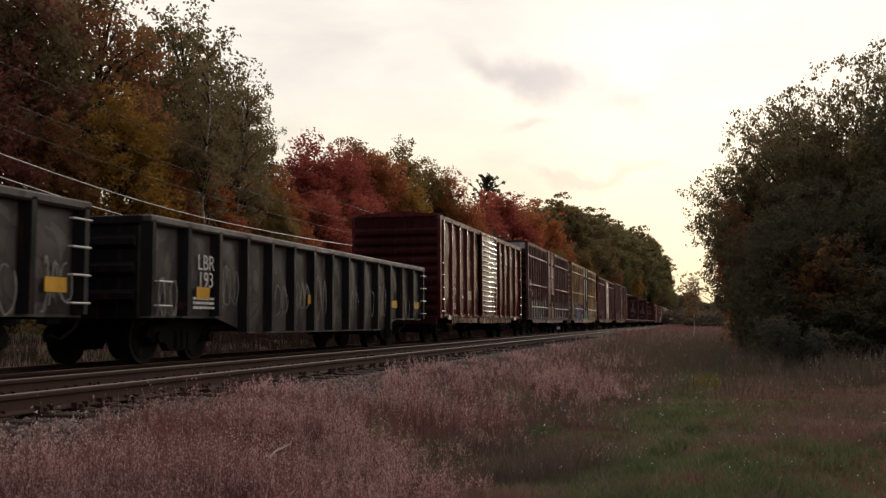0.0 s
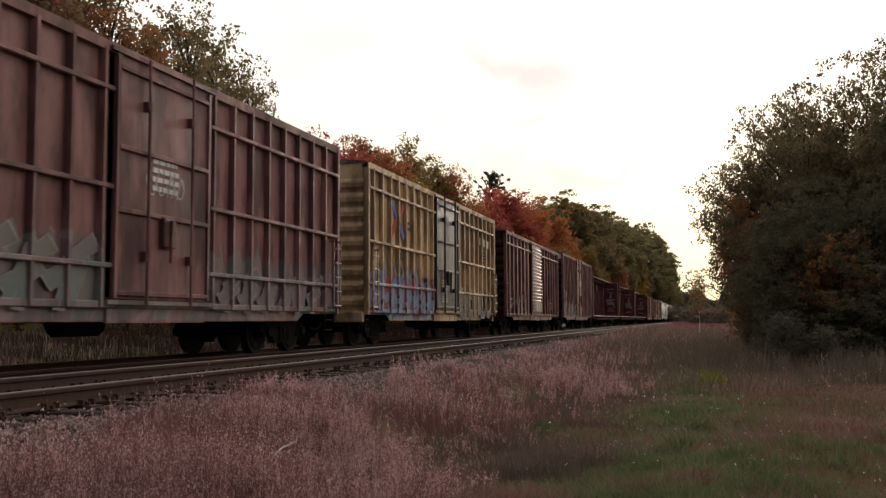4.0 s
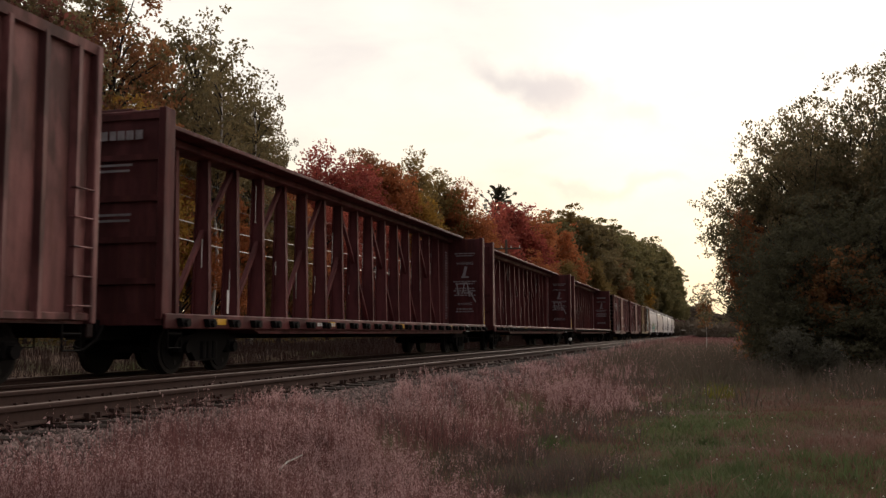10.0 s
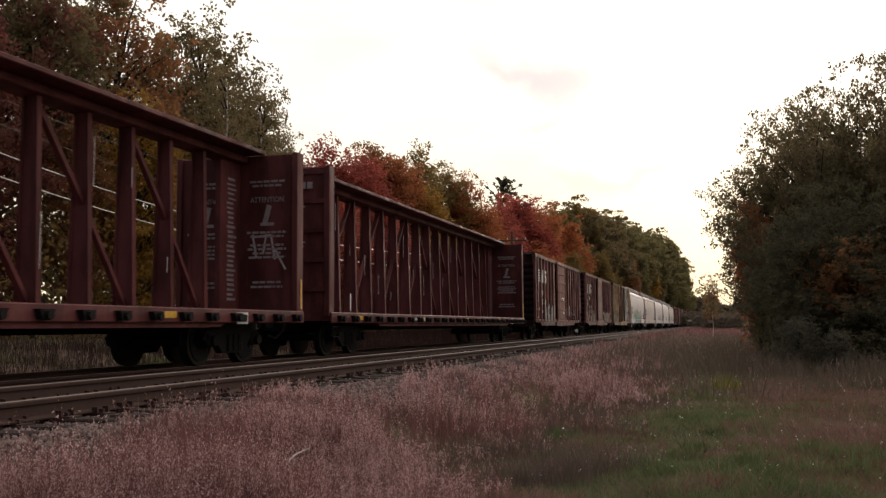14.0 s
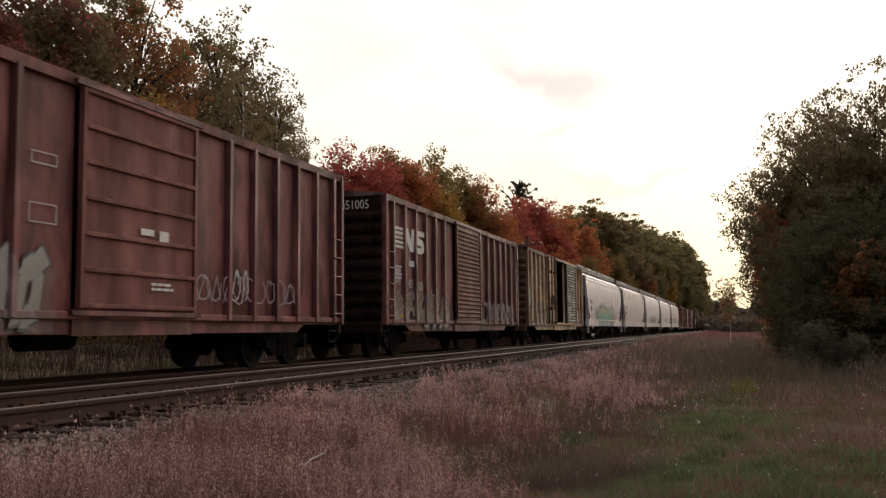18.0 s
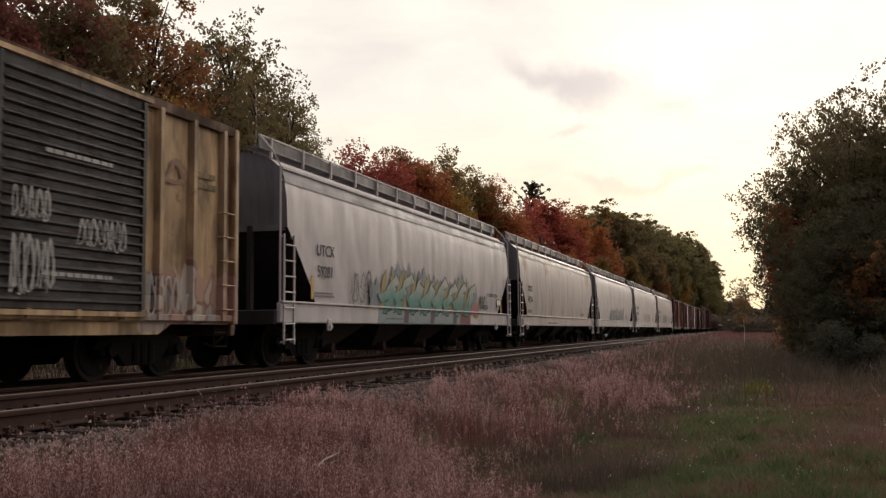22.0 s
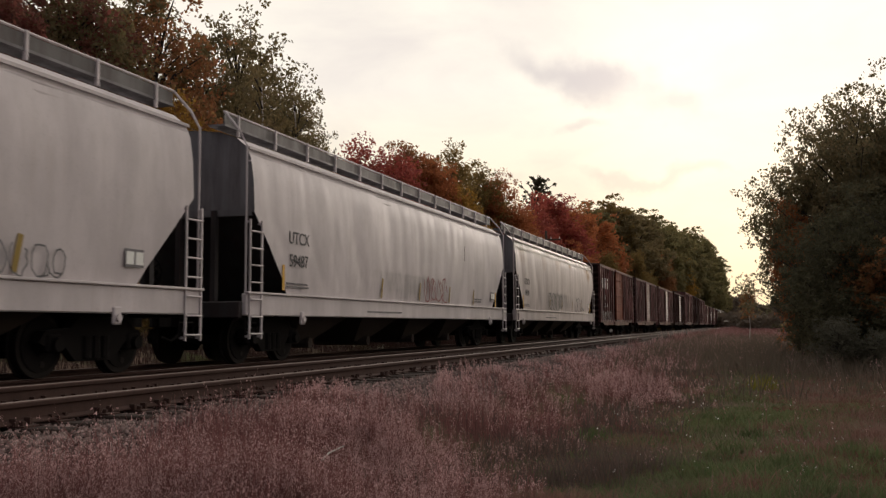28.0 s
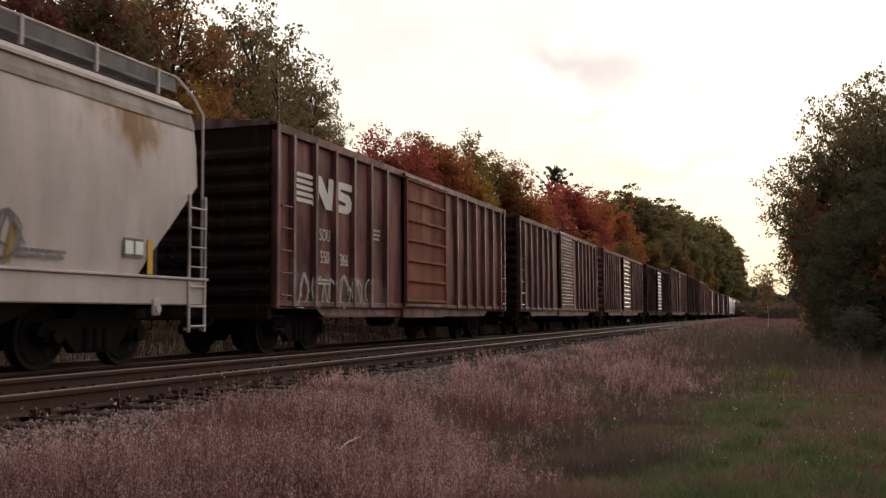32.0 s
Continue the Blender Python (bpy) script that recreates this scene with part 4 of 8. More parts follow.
    part("brake_rod", Shape().tube([(-4.6, -0.5, 0.72), (4.8, -0.5, 0.72)], 0.025, 5), UNDER, car)
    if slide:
        # added dark sheet on the far wall, so the doorway looks unlit
        part("lining", Shape().block(-half + 0.1, half - 0.1, hw - 0.09, hw - 0.05, zd0, zt - 0.1), INSIDE_SHADE, car)
    running_gear(car, half + 0.1, half - 2.0)
    return car


def make_door(car, kind, w, z0, z1, mat, smat, m, far=False, slats=21):
    d = part("door", Shape().block(-w / 2, w / 2, -0.02, 0.03, z0 - 0.02, z1 + 0.02, 0.01), mat, car, {"louvre": "corrugated sliding door", "plug": "plug door with locking bars", "panel": "panelled sliding door"}[kind], at=m)
    for x in (-w / 2, w / 2 - 0.08):
        part("door_stile", Shape().block(x, x + 0.08, -0.06, -0.02, z0, z1), mat, d)
    if kind == "louvre":
        n = 12 if far else slats
        h = (z1 - z0 - 0.12) / n
        if smat not in (BRIGHT_SLAT, SILVER_SLAT):
            s = Shape().prism([(-0.02, h * 0.05), (-0.075, h * 0.22), (-0.075, h * 0.36), (-0.02, h * 0.62)], "x", -w / 2 + 0.08, w / 2 - 0.08).mesh("slat", smat)
        else:
            # half-round ridges that catch the sky
            ring = [(-0.02 - 0.045 * math.sin(math.pi * k / 8), h * (0.25 - 0.18 * math.cos(math.pi * k / 8))) for k in range(9)]
            s = Shape().prism(ring, "x", -w / 2 + 0.08, w / 2 - 0.08).mesh("slat", smat, True)
        for i in range(n):
            part("slat", s, None, d, at=(0, 0, z0 + 0.06 + i * h))
    elif kind == "panel":
        n = 6
        for i in range(n + 1):
            z = z0 + (z1 - z0 - 0.06) * i / n
            part("door_rib", Shape().block(-w / 2 + 0.08, w / 2 - 0.08, -0.065, -0.02, z, z + 0.07, 0.012), smat, d)
    else:
        for f in (0.02, 0.36, 0.62, 0.95):
            z = z0 + (z1 - z0) * f
            part("door_rib", Shape().block(-w / 2 + 0.08, w / 2 - 0.08, -0.07, -0.02, z - 0.04, z + 0.04, 0.012), smat, d)
        for x in (-w * 0.22, w * 0.25):
            part("lock_bar", Shape().tube([(x, -0.11, z0 - 0.1), (x, -0.11, z1 + 0.1)], 0.03, 6).block(x - 0.06, x + 0.06, -0.12, -0.02, z0 + 0.6, z0 + 0.75).block(x - 0.06, x + 0.06, -0.12, -0.02, z1 - 0.75, z1 - 0.6), smat, d)
        part("lock_box", Shape().block(-0.18, 0.18, -0.13, -0.02, z0 + 0.85, z0 + 1.35, 0.02), smat, d)
        part("lock_handle", Shape().tube([(0, -0.14, z0 + 0.6), (0, -0.16, z0 + 1.3)], 0.03, 6), smat, d)
    return d


def hopper(u0, u1, mat, label, number=None, band=None):
    """A long curved-sided covered hopper with roof walks."""
    half = (u1 - u0) / 2
    car = car_root("covered_hopper", label, "hopper car", (u0 + u1) / 2)
    # section of one side from the sill to the roof hatch, y outwards
    sect = [(1.50, 1.16), (1.545, 1.6), (1.57, 2.2), (1.575, 2.8), (1.55, 3.4), (1.49, 3.80), (1.40, 4.02), (1.18, 4.20), (0.85, 4.32), (0.45, 4.38), (0.0, 4.40)]
    full = [(-y, z) for y, z in sect] + [(y, z) for y, z in reversed(sect[:-1])]
    end_x = half - 0.28

    def reach(z):
        if z >= 2.80:
            return end_x
        return end_x - 1.55 * min(1.0, (2.80 - z) / 1.55)
    n = 110
    xs = [(-1 + 2 * i / n) for i in range(n + 1)]
    b = Shape()
    rng = random.Random(int(abs(u0) * 10))
    dents = [(rng.uniform(-1, 1), rng.uniform(0.012, 0.035), rng.uniform(-0.013, 0.009), rng.uniform(1.4, 3.6), rng.uniform(0.6, 1.6)) for _ in range(46)]
    for i, f in enumerate(xs):
        for y, z in full:
            seam = abs((f * 6.5) % 1.0 - 0.5) * 2
            o = -0.012 * seam ** 6
            for c, w, h, zc, zw in dents:
                if abs(f - c) < 3 * w:
                    o += h * math.exp(-((f - c) / w) ** 2 - ((z - zc) / zw) ** 2)
            o *= min(1.0, (1 - abs(f)) * 12) * (1 if 1.3 < z < 3.9 else 0)
            b.v.append((f * reach(z), y + (o if y > 0 else -o), z))
    k = len(full)
    for i in range(n):
        for j in range(k - 1):
            b.f.append((i * k + j, (i + 1) * k + j, (i + 1) * k + j + 1, i * k + j + 1))
            b.m.append(0)
    body = part("tank_body", b, mat, car, smooth=True)
    for s in (-1, 1):
        e = Shape()
        up = [(y, z) for y, z in full if z >= 2.7]
        e.face([(s * (end_x - 0.01), y, z) for y, z in up])
        part("end_sheet", e, HOPPER_GREY, car, "grey end sheet")
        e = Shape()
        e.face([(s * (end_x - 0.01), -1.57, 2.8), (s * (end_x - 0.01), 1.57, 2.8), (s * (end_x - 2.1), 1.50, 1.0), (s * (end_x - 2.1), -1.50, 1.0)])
        part("slope_sheet", e, SLOPE_SHADED, car, "slope sheet under the end, its shade painted in")
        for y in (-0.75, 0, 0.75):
            part("end_post", Shape().block(s * end_x - 0.06, s * end_x + 0.06, y - 0.05, y + 0.05, 1.1, 2.85), SLOPE_SHADED, car)
        part("end_beam", Shape().block(s * (end_x - 0.03) - 0.03, s * (end_x - 0.03) + 0.06, -1.5, 1.5, 2.74, 2.86), HOPPER_GREY, car)
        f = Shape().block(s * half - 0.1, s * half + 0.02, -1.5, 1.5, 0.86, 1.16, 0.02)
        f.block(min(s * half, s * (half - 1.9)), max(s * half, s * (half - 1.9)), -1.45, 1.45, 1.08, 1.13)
        part("end_platform", f, SLOPE_SHADED, car)
        part("brake_wheel", BRAKE_MESH, None, car, at=pose(s * (half - 0.35), 0.7, 1.75)) if s < 0 else None
        for side in (-1, 1):
            turn = 0 if side < 0 else 180
            sx = s if side < 0 else -s
            part("ladder", ladder_mesh("ladder", 0.44, 0.48, 2.65, 7, mat, 0.09), None, car, "white corner ladder", at=pose(s * (half - 0.30), side * 1.53, 0, 0, 0, turn))
            # corner stanchion that bends in to the roof walk
            part("stanchion", Shape().tube([(s * (half - 0.06), side * 1.53, 1.1), (s * (half - 0.06), side * 1.53, 4.0), (s * (half - 0.07), side * 1.36, 4.30), (s * (half - 0.10), side * 1.04, 4.66)], 0.024, 6), mat, car)
            part("step", STEP_MESH, None, car, at=pose(s * (half - 0.32), side * 1.50, 0.05, 0, 0, turn))
            part("jacking_pad", Shape().block(-0.09, 0.09, -0.06, 0.0, 0.74, 1.0, 0.02).disc((0, -0.06, 0.84), 0.06, "y", 0.03, 10), mat, car, at=pose(s * (half - 2.25 + (0.9 if number else 0)), side * 1.56, 0, 0, 0, turn))
    for side in (-1, 1):
        turn = 0 if side < 0 else 180
        sill = Shape().block(-half, half, -0.055, 0.05, 0.90, 1.30, 0.02).block(-half, half, -0.10, 0.0, 1.295, 1.335, 0.008)
        part("side_sill", sill, mat, car, "white side sill", at=pose(0, side * 1.53, 0, 0, 0, turn))
        part("roof_seam", Shape().block(-end_x, end_x, -0.03, 0.02, 0, 0.05).block(-end_x, end_x, -0.015, 0.02, -0.10, -0.07).block(-end_x, end_x, -0.045, 0.0, -0.24, -0.21), mat, car, at=pose(0, side * 1.44, 3.98, 0, 0, turn))
        if band:
            bs = Shape()
            bs.v = [(e * end_x, -y - 0.014, z + 0.003) for y, z in ((1.507, 3.70), (1.49, 3.80), (1.40, 4.02)) for e in (-1, 1)]
            bs.f = [(2 * i, 2 * i + 1, 2 * i + 3, 2 * i + 2) for i in range(2)]
            bs.m = [0, 0]
            part("shoulder_band", bs, band, car, "dull band along the roof shoulder", at=pose(0, 0, 0, 0, 0, turn))
        walkw = Shape().block(-half + 0.1, half - 0.1, -0.32, 0.02, 4.40, 4.44)
        part("roof_walk", walkw, HOPPER_GREY, car, "grey grating roof walk", at=pose(0, side * 0.72, 0, 0, 0, turn))
        rail = Shape().tube([(-half + 0.1, -0.30, 4.67), (half - 0.1, -0.30, 4.67)], 0.022, 5)
        part("handrail", rail, mat, car, at=pose(0, side * 0.72, 0, 0, 0, turn))
        part("kick_strip", Shape().block(-half + 0.1, half - 0.1, -0.305, -0.29, 4.44, 4.64), KICK_GREY, car, at=pose(0, side * 0.72, 0, 0, 0, turn))
        post = Shape().block(-0.025, 0.025, -0.34, -0.29, 4.28, 4.69).mesh("rail_post", mat)
        for i in range(13):
            part("rail_post", post, None, car, at=pose(-half + 0.6 + (2 * half - 1.2) * i / 12, side * 0.72, 0, 0, 0, turn))
    hat = Shape()
    for i in range(8):
        hat.block(-half * 0.82 + i * half * 0.234 - 0.45, -half * 0.82 + i * half * 0.234 + 0.45, -0.3, 0.3, 4.38, 4.50, 0.03)
    part("roof_hatches", hat, HOPPER_GREY, car)
    # outlet bays under the floor
    for i in range(4):
        x = -half * 0.54 + i * half * 0.36
        bay = Shape()
        w, t = half * 0.17, 0.35
        lo, hi = 0.32, 1.15
        bay.v = [(x + a * w, c * 1.35, hi) for a, c in ((-1, -1), (1, -1), (1, 1), (-1, 1))] + [(x + a * t, c * 0.5, lo) for a, c in ((-1, -1), (1, -1), (1, 1), (-1, 1))]
        bay.f = [(0, 1, 2, 3), (7, 6, 5, 4)] + [(j, 4 + j, 4 + (j + 1) % 4, (j + 1) % 4) for j in range(4)]
        bay.m = [0] * 6
        bay.disc((x, 0, 0.34), 0.12, "y", 0.75, 8)
        part("outlet_bay", bay, OUTLET, car)
    part("centre_sill", Shape().block(-half - 0.1, half + 0.1, -0.25, 0.25, 0.70, 1.05), UNDER, car)
    running_gear(car, half + 0.05, half - 2.0)
    return car, half


def gondola(u0, u1, label):
    half, zt = (u1 - u0) / 2, 2.49
    car = car_root("gondola", label, "gondola car", (u0 + u1) / 2)
    for side in (-1, 1):
        turn = 0 if side < 0 else 180
        out = [(-half, 0.80), (-half + 2.6, 0.80), (-half + 4.0, 0.50), (half - 4.0, 0.50), (half - 2.6, 0.80), (half, 0.80), (half, zt), (-half, zt)]
        wall = part("side_wall", Shape().prism(out, "y", -0.03, 0.03), GON_TAGGED, car, at=pose(0, side * 1.46, 0, 0, 0, turn))
        n = 15
        for i in range(n):
            x = -half + 0.12 + (2 * half - 0.24) * i / (n - 1)
            z0 = 0.84 if abs(x) > half - 3 else 0.54
            part("stake", Shape().prism([(-0.13, -0.03), (-0.05, -0.20), (0.05, -0.20), (0.13, -0.03)], "z", z0, zt - 0.08), BLACK_GON, wall, at=(x, 0, 0))
        for i in range(n - 1):
            x0, x1 = (-half + 0.12 + (2 * half - 0.24) * k / (n - 1) for k in (i, i + 1))
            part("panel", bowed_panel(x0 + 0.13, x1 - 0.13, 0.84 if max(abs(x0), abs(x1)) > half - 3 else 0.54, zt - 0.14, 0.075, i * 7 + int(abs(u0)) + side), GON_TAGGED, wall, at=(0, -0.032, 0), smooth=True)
        part("top_chord", Shape().block(-half, half, -0.20, 0.05, zt - 0.14, zt, 0.03), GON_PANEL, wall)
        grabs(car, [1.0, 1.4, 1.8, 2.2], WHITE_PAINT, pose(half - 0.35 if side < 0 else -half + 0.35, side * 1.67, 0, 0, 0, turn))
        grabs(car, [1.0, 1.4], WHITE_PAINT, pose(-half + 0.35 if side < 0 else half - 0.35, side * 1.67, 0, 0, 0, turn))
        for x in (-half + 1.9, -half + 7.0, half - 3.0, half - 0.7):
            part("reflector", Shape().block(x - 0.24, x + 0.24, -0.125, -0.115, 1.15, 1.36), YELLOW_PAINT, wall, "yellow reflective patch")
    for s in (-1, 1):
        e = Shape().block(-0.04, 0.04, -1.43, 1.43, 0.78, zt - 0.05)
        for z in (1.15, 1.6, 2.05):
            e.prism([(-0.04, z - 0.12), (-0.14, z - 0.05), (-0.14, z + 0.05), (-0.04, z + 0.12)], "y", -1.4, 1.4)
        e.block(-0.12, 0.06, -1.5, 1.5, zt - 0.16, zt - 0.01, 0.02)
        part("end_wall", e, BLACK_GON, car, at=pose(s * (half - 0.05), 0, 0, 0, 0, 0 if s < 0 else 180))
    part("floor", Shape().block(-half + 0.1, half - 0.1, -1.43, 1.43, 1.0, 1.08).block(-half - 0.1, half + 0.1, -0.22, 0.22, 0.68, 1.0), UNDER, car)
    running_gear(car, half + 0.05, half - 2.1)
    return car, half


def centrebeam(u0, u1, label):
    """A lumber flat with a trussed centre partition and a bulkhead at each end."""
    half = (u1 - u0) / 2
    car = car_root("centerbeam_flatcar", label, "flatcar", (u0 + u1) / 2)
    deck = Shape().prism([(-half, 0.86), (-half, 1.06), (half, 1.06), (half, 0.86), (half - 3.2, 0.86), (half - 3.6, 0.72), (-half + 3.6, 0.72), (-half + 3.2, 0.86)], "y", -1.47, 1.47)
    part("deck", deck, CENTRE, car)
    n = 26
    for side in (-1, 1):
        turn = 0 if side < 0 else 180
        part("deck_edge", Shape().block(-half, half, -0.06, 0.0, 0.80, 1.06, 0.02), CENTRE, car, at=pose(0, side * 1.48, 0, 0, 0, turn))
        winch = Shape().prism([(-0.16, 0.98), (-0.10, 0.84), (0.10, 0.84), (0.16, 0.98)], "y", -0.16, -0.05).disc((0, -0.17, 0.90), 0.07, "y", 0.05, 8).mesh("winch", IRON)
        for i in range(n):
            x = -half + 0.5 + (2 * half - 1.0) * i / (n - 1)
            part("winch", winch, None, car, at=pose(x, side * 1.48, 0, 0, 0, turn))
        for i in range(1, n - 1, 6):
            x = -half + 0.5 + (2 * half - 1.0) * (i + 0.5) / (n - 1)
            part("reflector", Shape().block(-0.22, 0.22, -0.068, -0.058, 0.88, 0.99), YELLOW_PAINT, car, at=pose(x, side * 1.48, 0, 0, 0, turn))
        part("step", STEP_MESH, None, car, at=pose(-half + 0.4, side * 1.48, 0, 0, 0, turn))
    # partition
    zb = 4.58
    part("top_beam", Shape().block(-half + 0.2, half - 0.2, -0.26, 0.26, zb - 0.22, zb - 0.06, 0.02).block(-half + 0.2, half - 0.2, -0.68, 0.68, zb - 0.06, zb + 0.03, 0.015), CENTRE, car)
    cols = 17
    lo, hi = -10.48, 9.82
    # each column is a web between two flanges, broad at the deck and narrow under the beam
    col = Shape()
    for z, e in ((1.04, 0.21), (zb - 0.20, 0.13)):
        col.v += [(x, y, z) for x, y in ((-0.062, -e), (0.062, -e), (0.062, 0.025 - e), (0.012, 0.03 - e), (0.012, e - 0.03), (0.062, e - 0.025),
                                         (0.062, e), (-0.062, e), (-0.062, e - 0.025), (-0.012, e - 0.03), (-0.012, 0.03 - e), (-0.062, 0.025 - e))]
    col.f = [tuple(range(12)), tuple(range(23, 11, -1))] + [(k, 12 + k, 12 + (k + 1) % 12, (k + 1) % 12) for k in range(12)]
    col.m = [0] * 14
    col = col.mesh("column", CENTRE)
    for i in range(cols):
        part("column", col, None, car, at=(lo + (hi - lo) * i / (cols - 1), 0, 0))
    for i in range(cols - 1):
        a, b = lo + (hi - lo) * i / (cols - 1), lo + (hi - lo) * (i + 1) / (cols - 1)
        half_way = (1.1 + zb) / 2
        k = (i + 1) % 2 if i < 8 else i % 2
        z = ((1.1, half_way), (half_way, zb - 0.2))[k] if i < 8 else ((zb - 0.2, half_way), (half_way, 1.1))[k]
        s = Shape()
        s.prism([(a, z[0] - 0.07), (a, z[0] + 0.07), (b, z[1] + 0.07), (b, z[1] - 0.07)], "y", -0.05, 0.05)
        part("brace", s, CENTRE, car)
    for s in (-1, 1):
        x = s * (half - 0.12)
        bulk = part("bulkhead", Shape().block(x - 0.10, x + 0.10, -1.45, 1.45, 1.04, 4.52, 0.02), CENTRE, car, "end bulkhead with stencilled notices")
        for y in (-1.42, 0.0, 1.42):
            part("bulkhead_post", Shape().block(x - 0.16, x + 0.16, y - 0.07, y + 0.07, 0.95, 4.54, 0.015), CENTRE, bulk)
        for z in (1.6, 2.3, 3.0, 3.7, 4.4):
            part("bulkhead_rib", Shape().block(min(x, x + s * 0.14), max(x, x + s * 0.14), -1.35, 1.35, z - 0.05, z + 0.05), CENTRE, bulk)
        web = Shape().block(min(s * (half - 0.2), s * (half - 1.08)), max(s * (half - 0.2), s * (half - 1.08)), -0.06, 0.06, 1.04, zb - 0.18)
        part("end_panel", web, CENTRE, car)
    part("centre_sill", Shape().block(-half - 0.1, half + 0.1, -0.3, 0.3, 0.62, 0.95), UNDER, car)
    running_gear(car, half + 0.1, half - 2.3)
    return car, half

BAND_BROWN = paint("shoulder_brown_grey", (0.235, 0.20, 0.175), rust=0.2, streak=0.3, worn=0.15)
N_RIBS = (7.34, 0.945, 6)
GON_FIRST = gondola(-273.7, -257.12, "black gondola car streaked with grime")[0]
GON = gondola(-255.56, -239.26, "black gondola car with white stencilled letters and yellow patches")[0]
RED_BOX = boxcar(-237.17, -221.38, 4.62, RED_CAR, "glossy oxide-red boxcar with a bright corrugated door", (7.28, 1.17, 5), ("louvre", 2.95, 0.13, RED_CAR, BRIGHT_SLAT, 15), rib_w=0.2, far_posts=(2.58, 3.71, 4.95, 6.37), bow=0.06, roof_mat=RED_CAR, top_rail=RED_EAVE_SHEEN, end_mat=END_RED_SHADED)
GRID_BOX = boxcar(-219.29, -203.14, 5.12, GRID_CAR, "tall faded brown boxcar with grid ribs and graffiti", (7.02, 0.775, 8), ("plug", 2.9, 0.1, MAUVE, MAUVE), belts=(1.55, 2.75, 4.25), rib_w=0.10, band=END_GREY, ladder_side="ladder", end_mat=END_SHADED)
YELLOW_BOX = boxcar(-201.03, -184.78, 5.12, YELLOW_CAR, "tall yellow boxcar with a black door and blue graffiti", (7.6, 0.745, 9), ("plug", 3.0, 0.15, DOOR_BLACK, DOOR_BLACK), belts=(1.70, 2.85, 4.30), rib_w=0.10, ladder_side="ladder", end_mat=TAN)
SILVER_BOX = boxcar(-182.29, -166.12, 4.95, SILVER_DOOR_CAR, "weathered brown boxcar with a bright corrugated door", (7.32, 0.95, 6), ("louvre", 3.1, 0.1, MAUVE, SILVER_SLAT, 19), belts=(4.22,), rib_w=0.13, end_mat=END_SHADED)
PLUG_BOX = boxcar(-163.87, -147.74, 5.12, PLUG_CAR, "tall brown boxcar with a plug door and pale end band", (7.55, 0.72, 9), ("plug", 3.1, 0.0, BROWN, BROWN_LOCK), band=END_GREY, rib_w=0.13, end_mat=END_SHADED)
BEAM_A = centrebeam(-145.75, -122.10, "brown centerbeam lumber flatcar, empty")[0]
BEAM_B = centrebeam(-120.44, -97.03, "brown centerbeam lumber flatcar, empty, with yellow reflectors")[0]
BEAM_C = centrebeam(-95.46, -71.86, "brown centerbeam lumber flatcar, empty")[0]
EMBLEM_BOX_A = boxcar(-69.29, -53.20, 4.45, EMBLEM_CAR_A, "brown boxcar with white emblem and pale panelled door", N_RIBS, ("panel", 3.0, 0.1, DOOR_PALE, DOOR_PALE), end_mat=END_SHADED)
EMBLEM_BOX_B = boxcar(-50.34, -34.35, 4.45, EMBLEM_CAR_B, "brown boxcar with white emblem, corrugated door and graffiti", N_RIBS, ("louvre", 3.05, 0.15, BROWN, DOOR_PALE), end_mat=END_SHADED)
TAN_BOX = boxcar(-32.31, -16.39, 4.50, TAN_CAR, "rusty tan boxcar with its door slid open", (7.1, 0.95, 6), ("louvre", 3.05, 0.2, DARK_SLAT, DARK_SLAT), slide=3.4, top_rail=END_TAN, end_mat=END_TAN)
HOP_A = hopper(-14.66, 4.30, HOPPER_A, "white covered hopper with green graffiti", None, BAND_GREY)[0]
HOP_B = hopper(5.86, 24.80, HOPPER_B, "rust-stained beige covered hopper", 1, BAND_BROWN)[0]
HOP_C = hopper(26.32, 45.33, HOPPER_C, "white covered hopper with grey graffiti")[0]
HOP_D = hopper(46.79, 65.80, HOPPER_D, "white covered hopper with black lettering")[0]
HOP_E = hopper(67.24, 86.32, HOPPER_E, "beige covered hopper with scrawled graffiti", 1, BAND_BROWN)[0]
EMBLEM_BOX_C = boxcar(88.60, 104.73, 4.48, EMBLEM_CAR_C, "brown boxcar with white emblem and orange-brown door", N_RIBS, ("panel", 3.1, 0.1, DOOR_ORANGE, DOOR_ORANGE), end_mat=END_SHADED)
boxcar(106.76, 123.10, 4.50, MAUVE, "brown boxcar with a bright corrugated door", N_RIBS, ("louvre", 2.8, 0.2, BROWN, SILVER), end_mat=END_SHADED)
boxcar(125.20, 141.60, 4.50, MAUVE, "faded brown boxcar with a corrugated door", (7.4, 0.8, 7), ("louvre", 2.8, 0.2, MAUVE, SILVER), far=True)
boxcar(144.0, 160.0, 4.55, BROWN_DARK, "dark brown boxcar with a bright corrugated door", N_RIBS, ("louvre", 2.8, 0.0, BROWN_DARK, SILVER), far=True)
boxcar(161.9, 178.2, 5.12, MAUVE, "tall faded brown boxcar", (7.4, 0.9, 6), ("plug", 2.7, 0.5, MAUVE, MAUVE), far=True)
boxcar(180.0, 196.0, 5.12, BROWN_DARK, "tall dark brown boxcar", (7.4, 0.9, 6), ("plug", 2.7, 0.5, BROWN_DARK, BROWN_DARK), far=True)
boxcar(197.8, 213.6, 5.10, MAUVE, "tall brown boxcar with pale ribs", (7.4, 0.9, 6), ("plug", 2.7, 0.5, MAUVE, MAUVE), far=True)
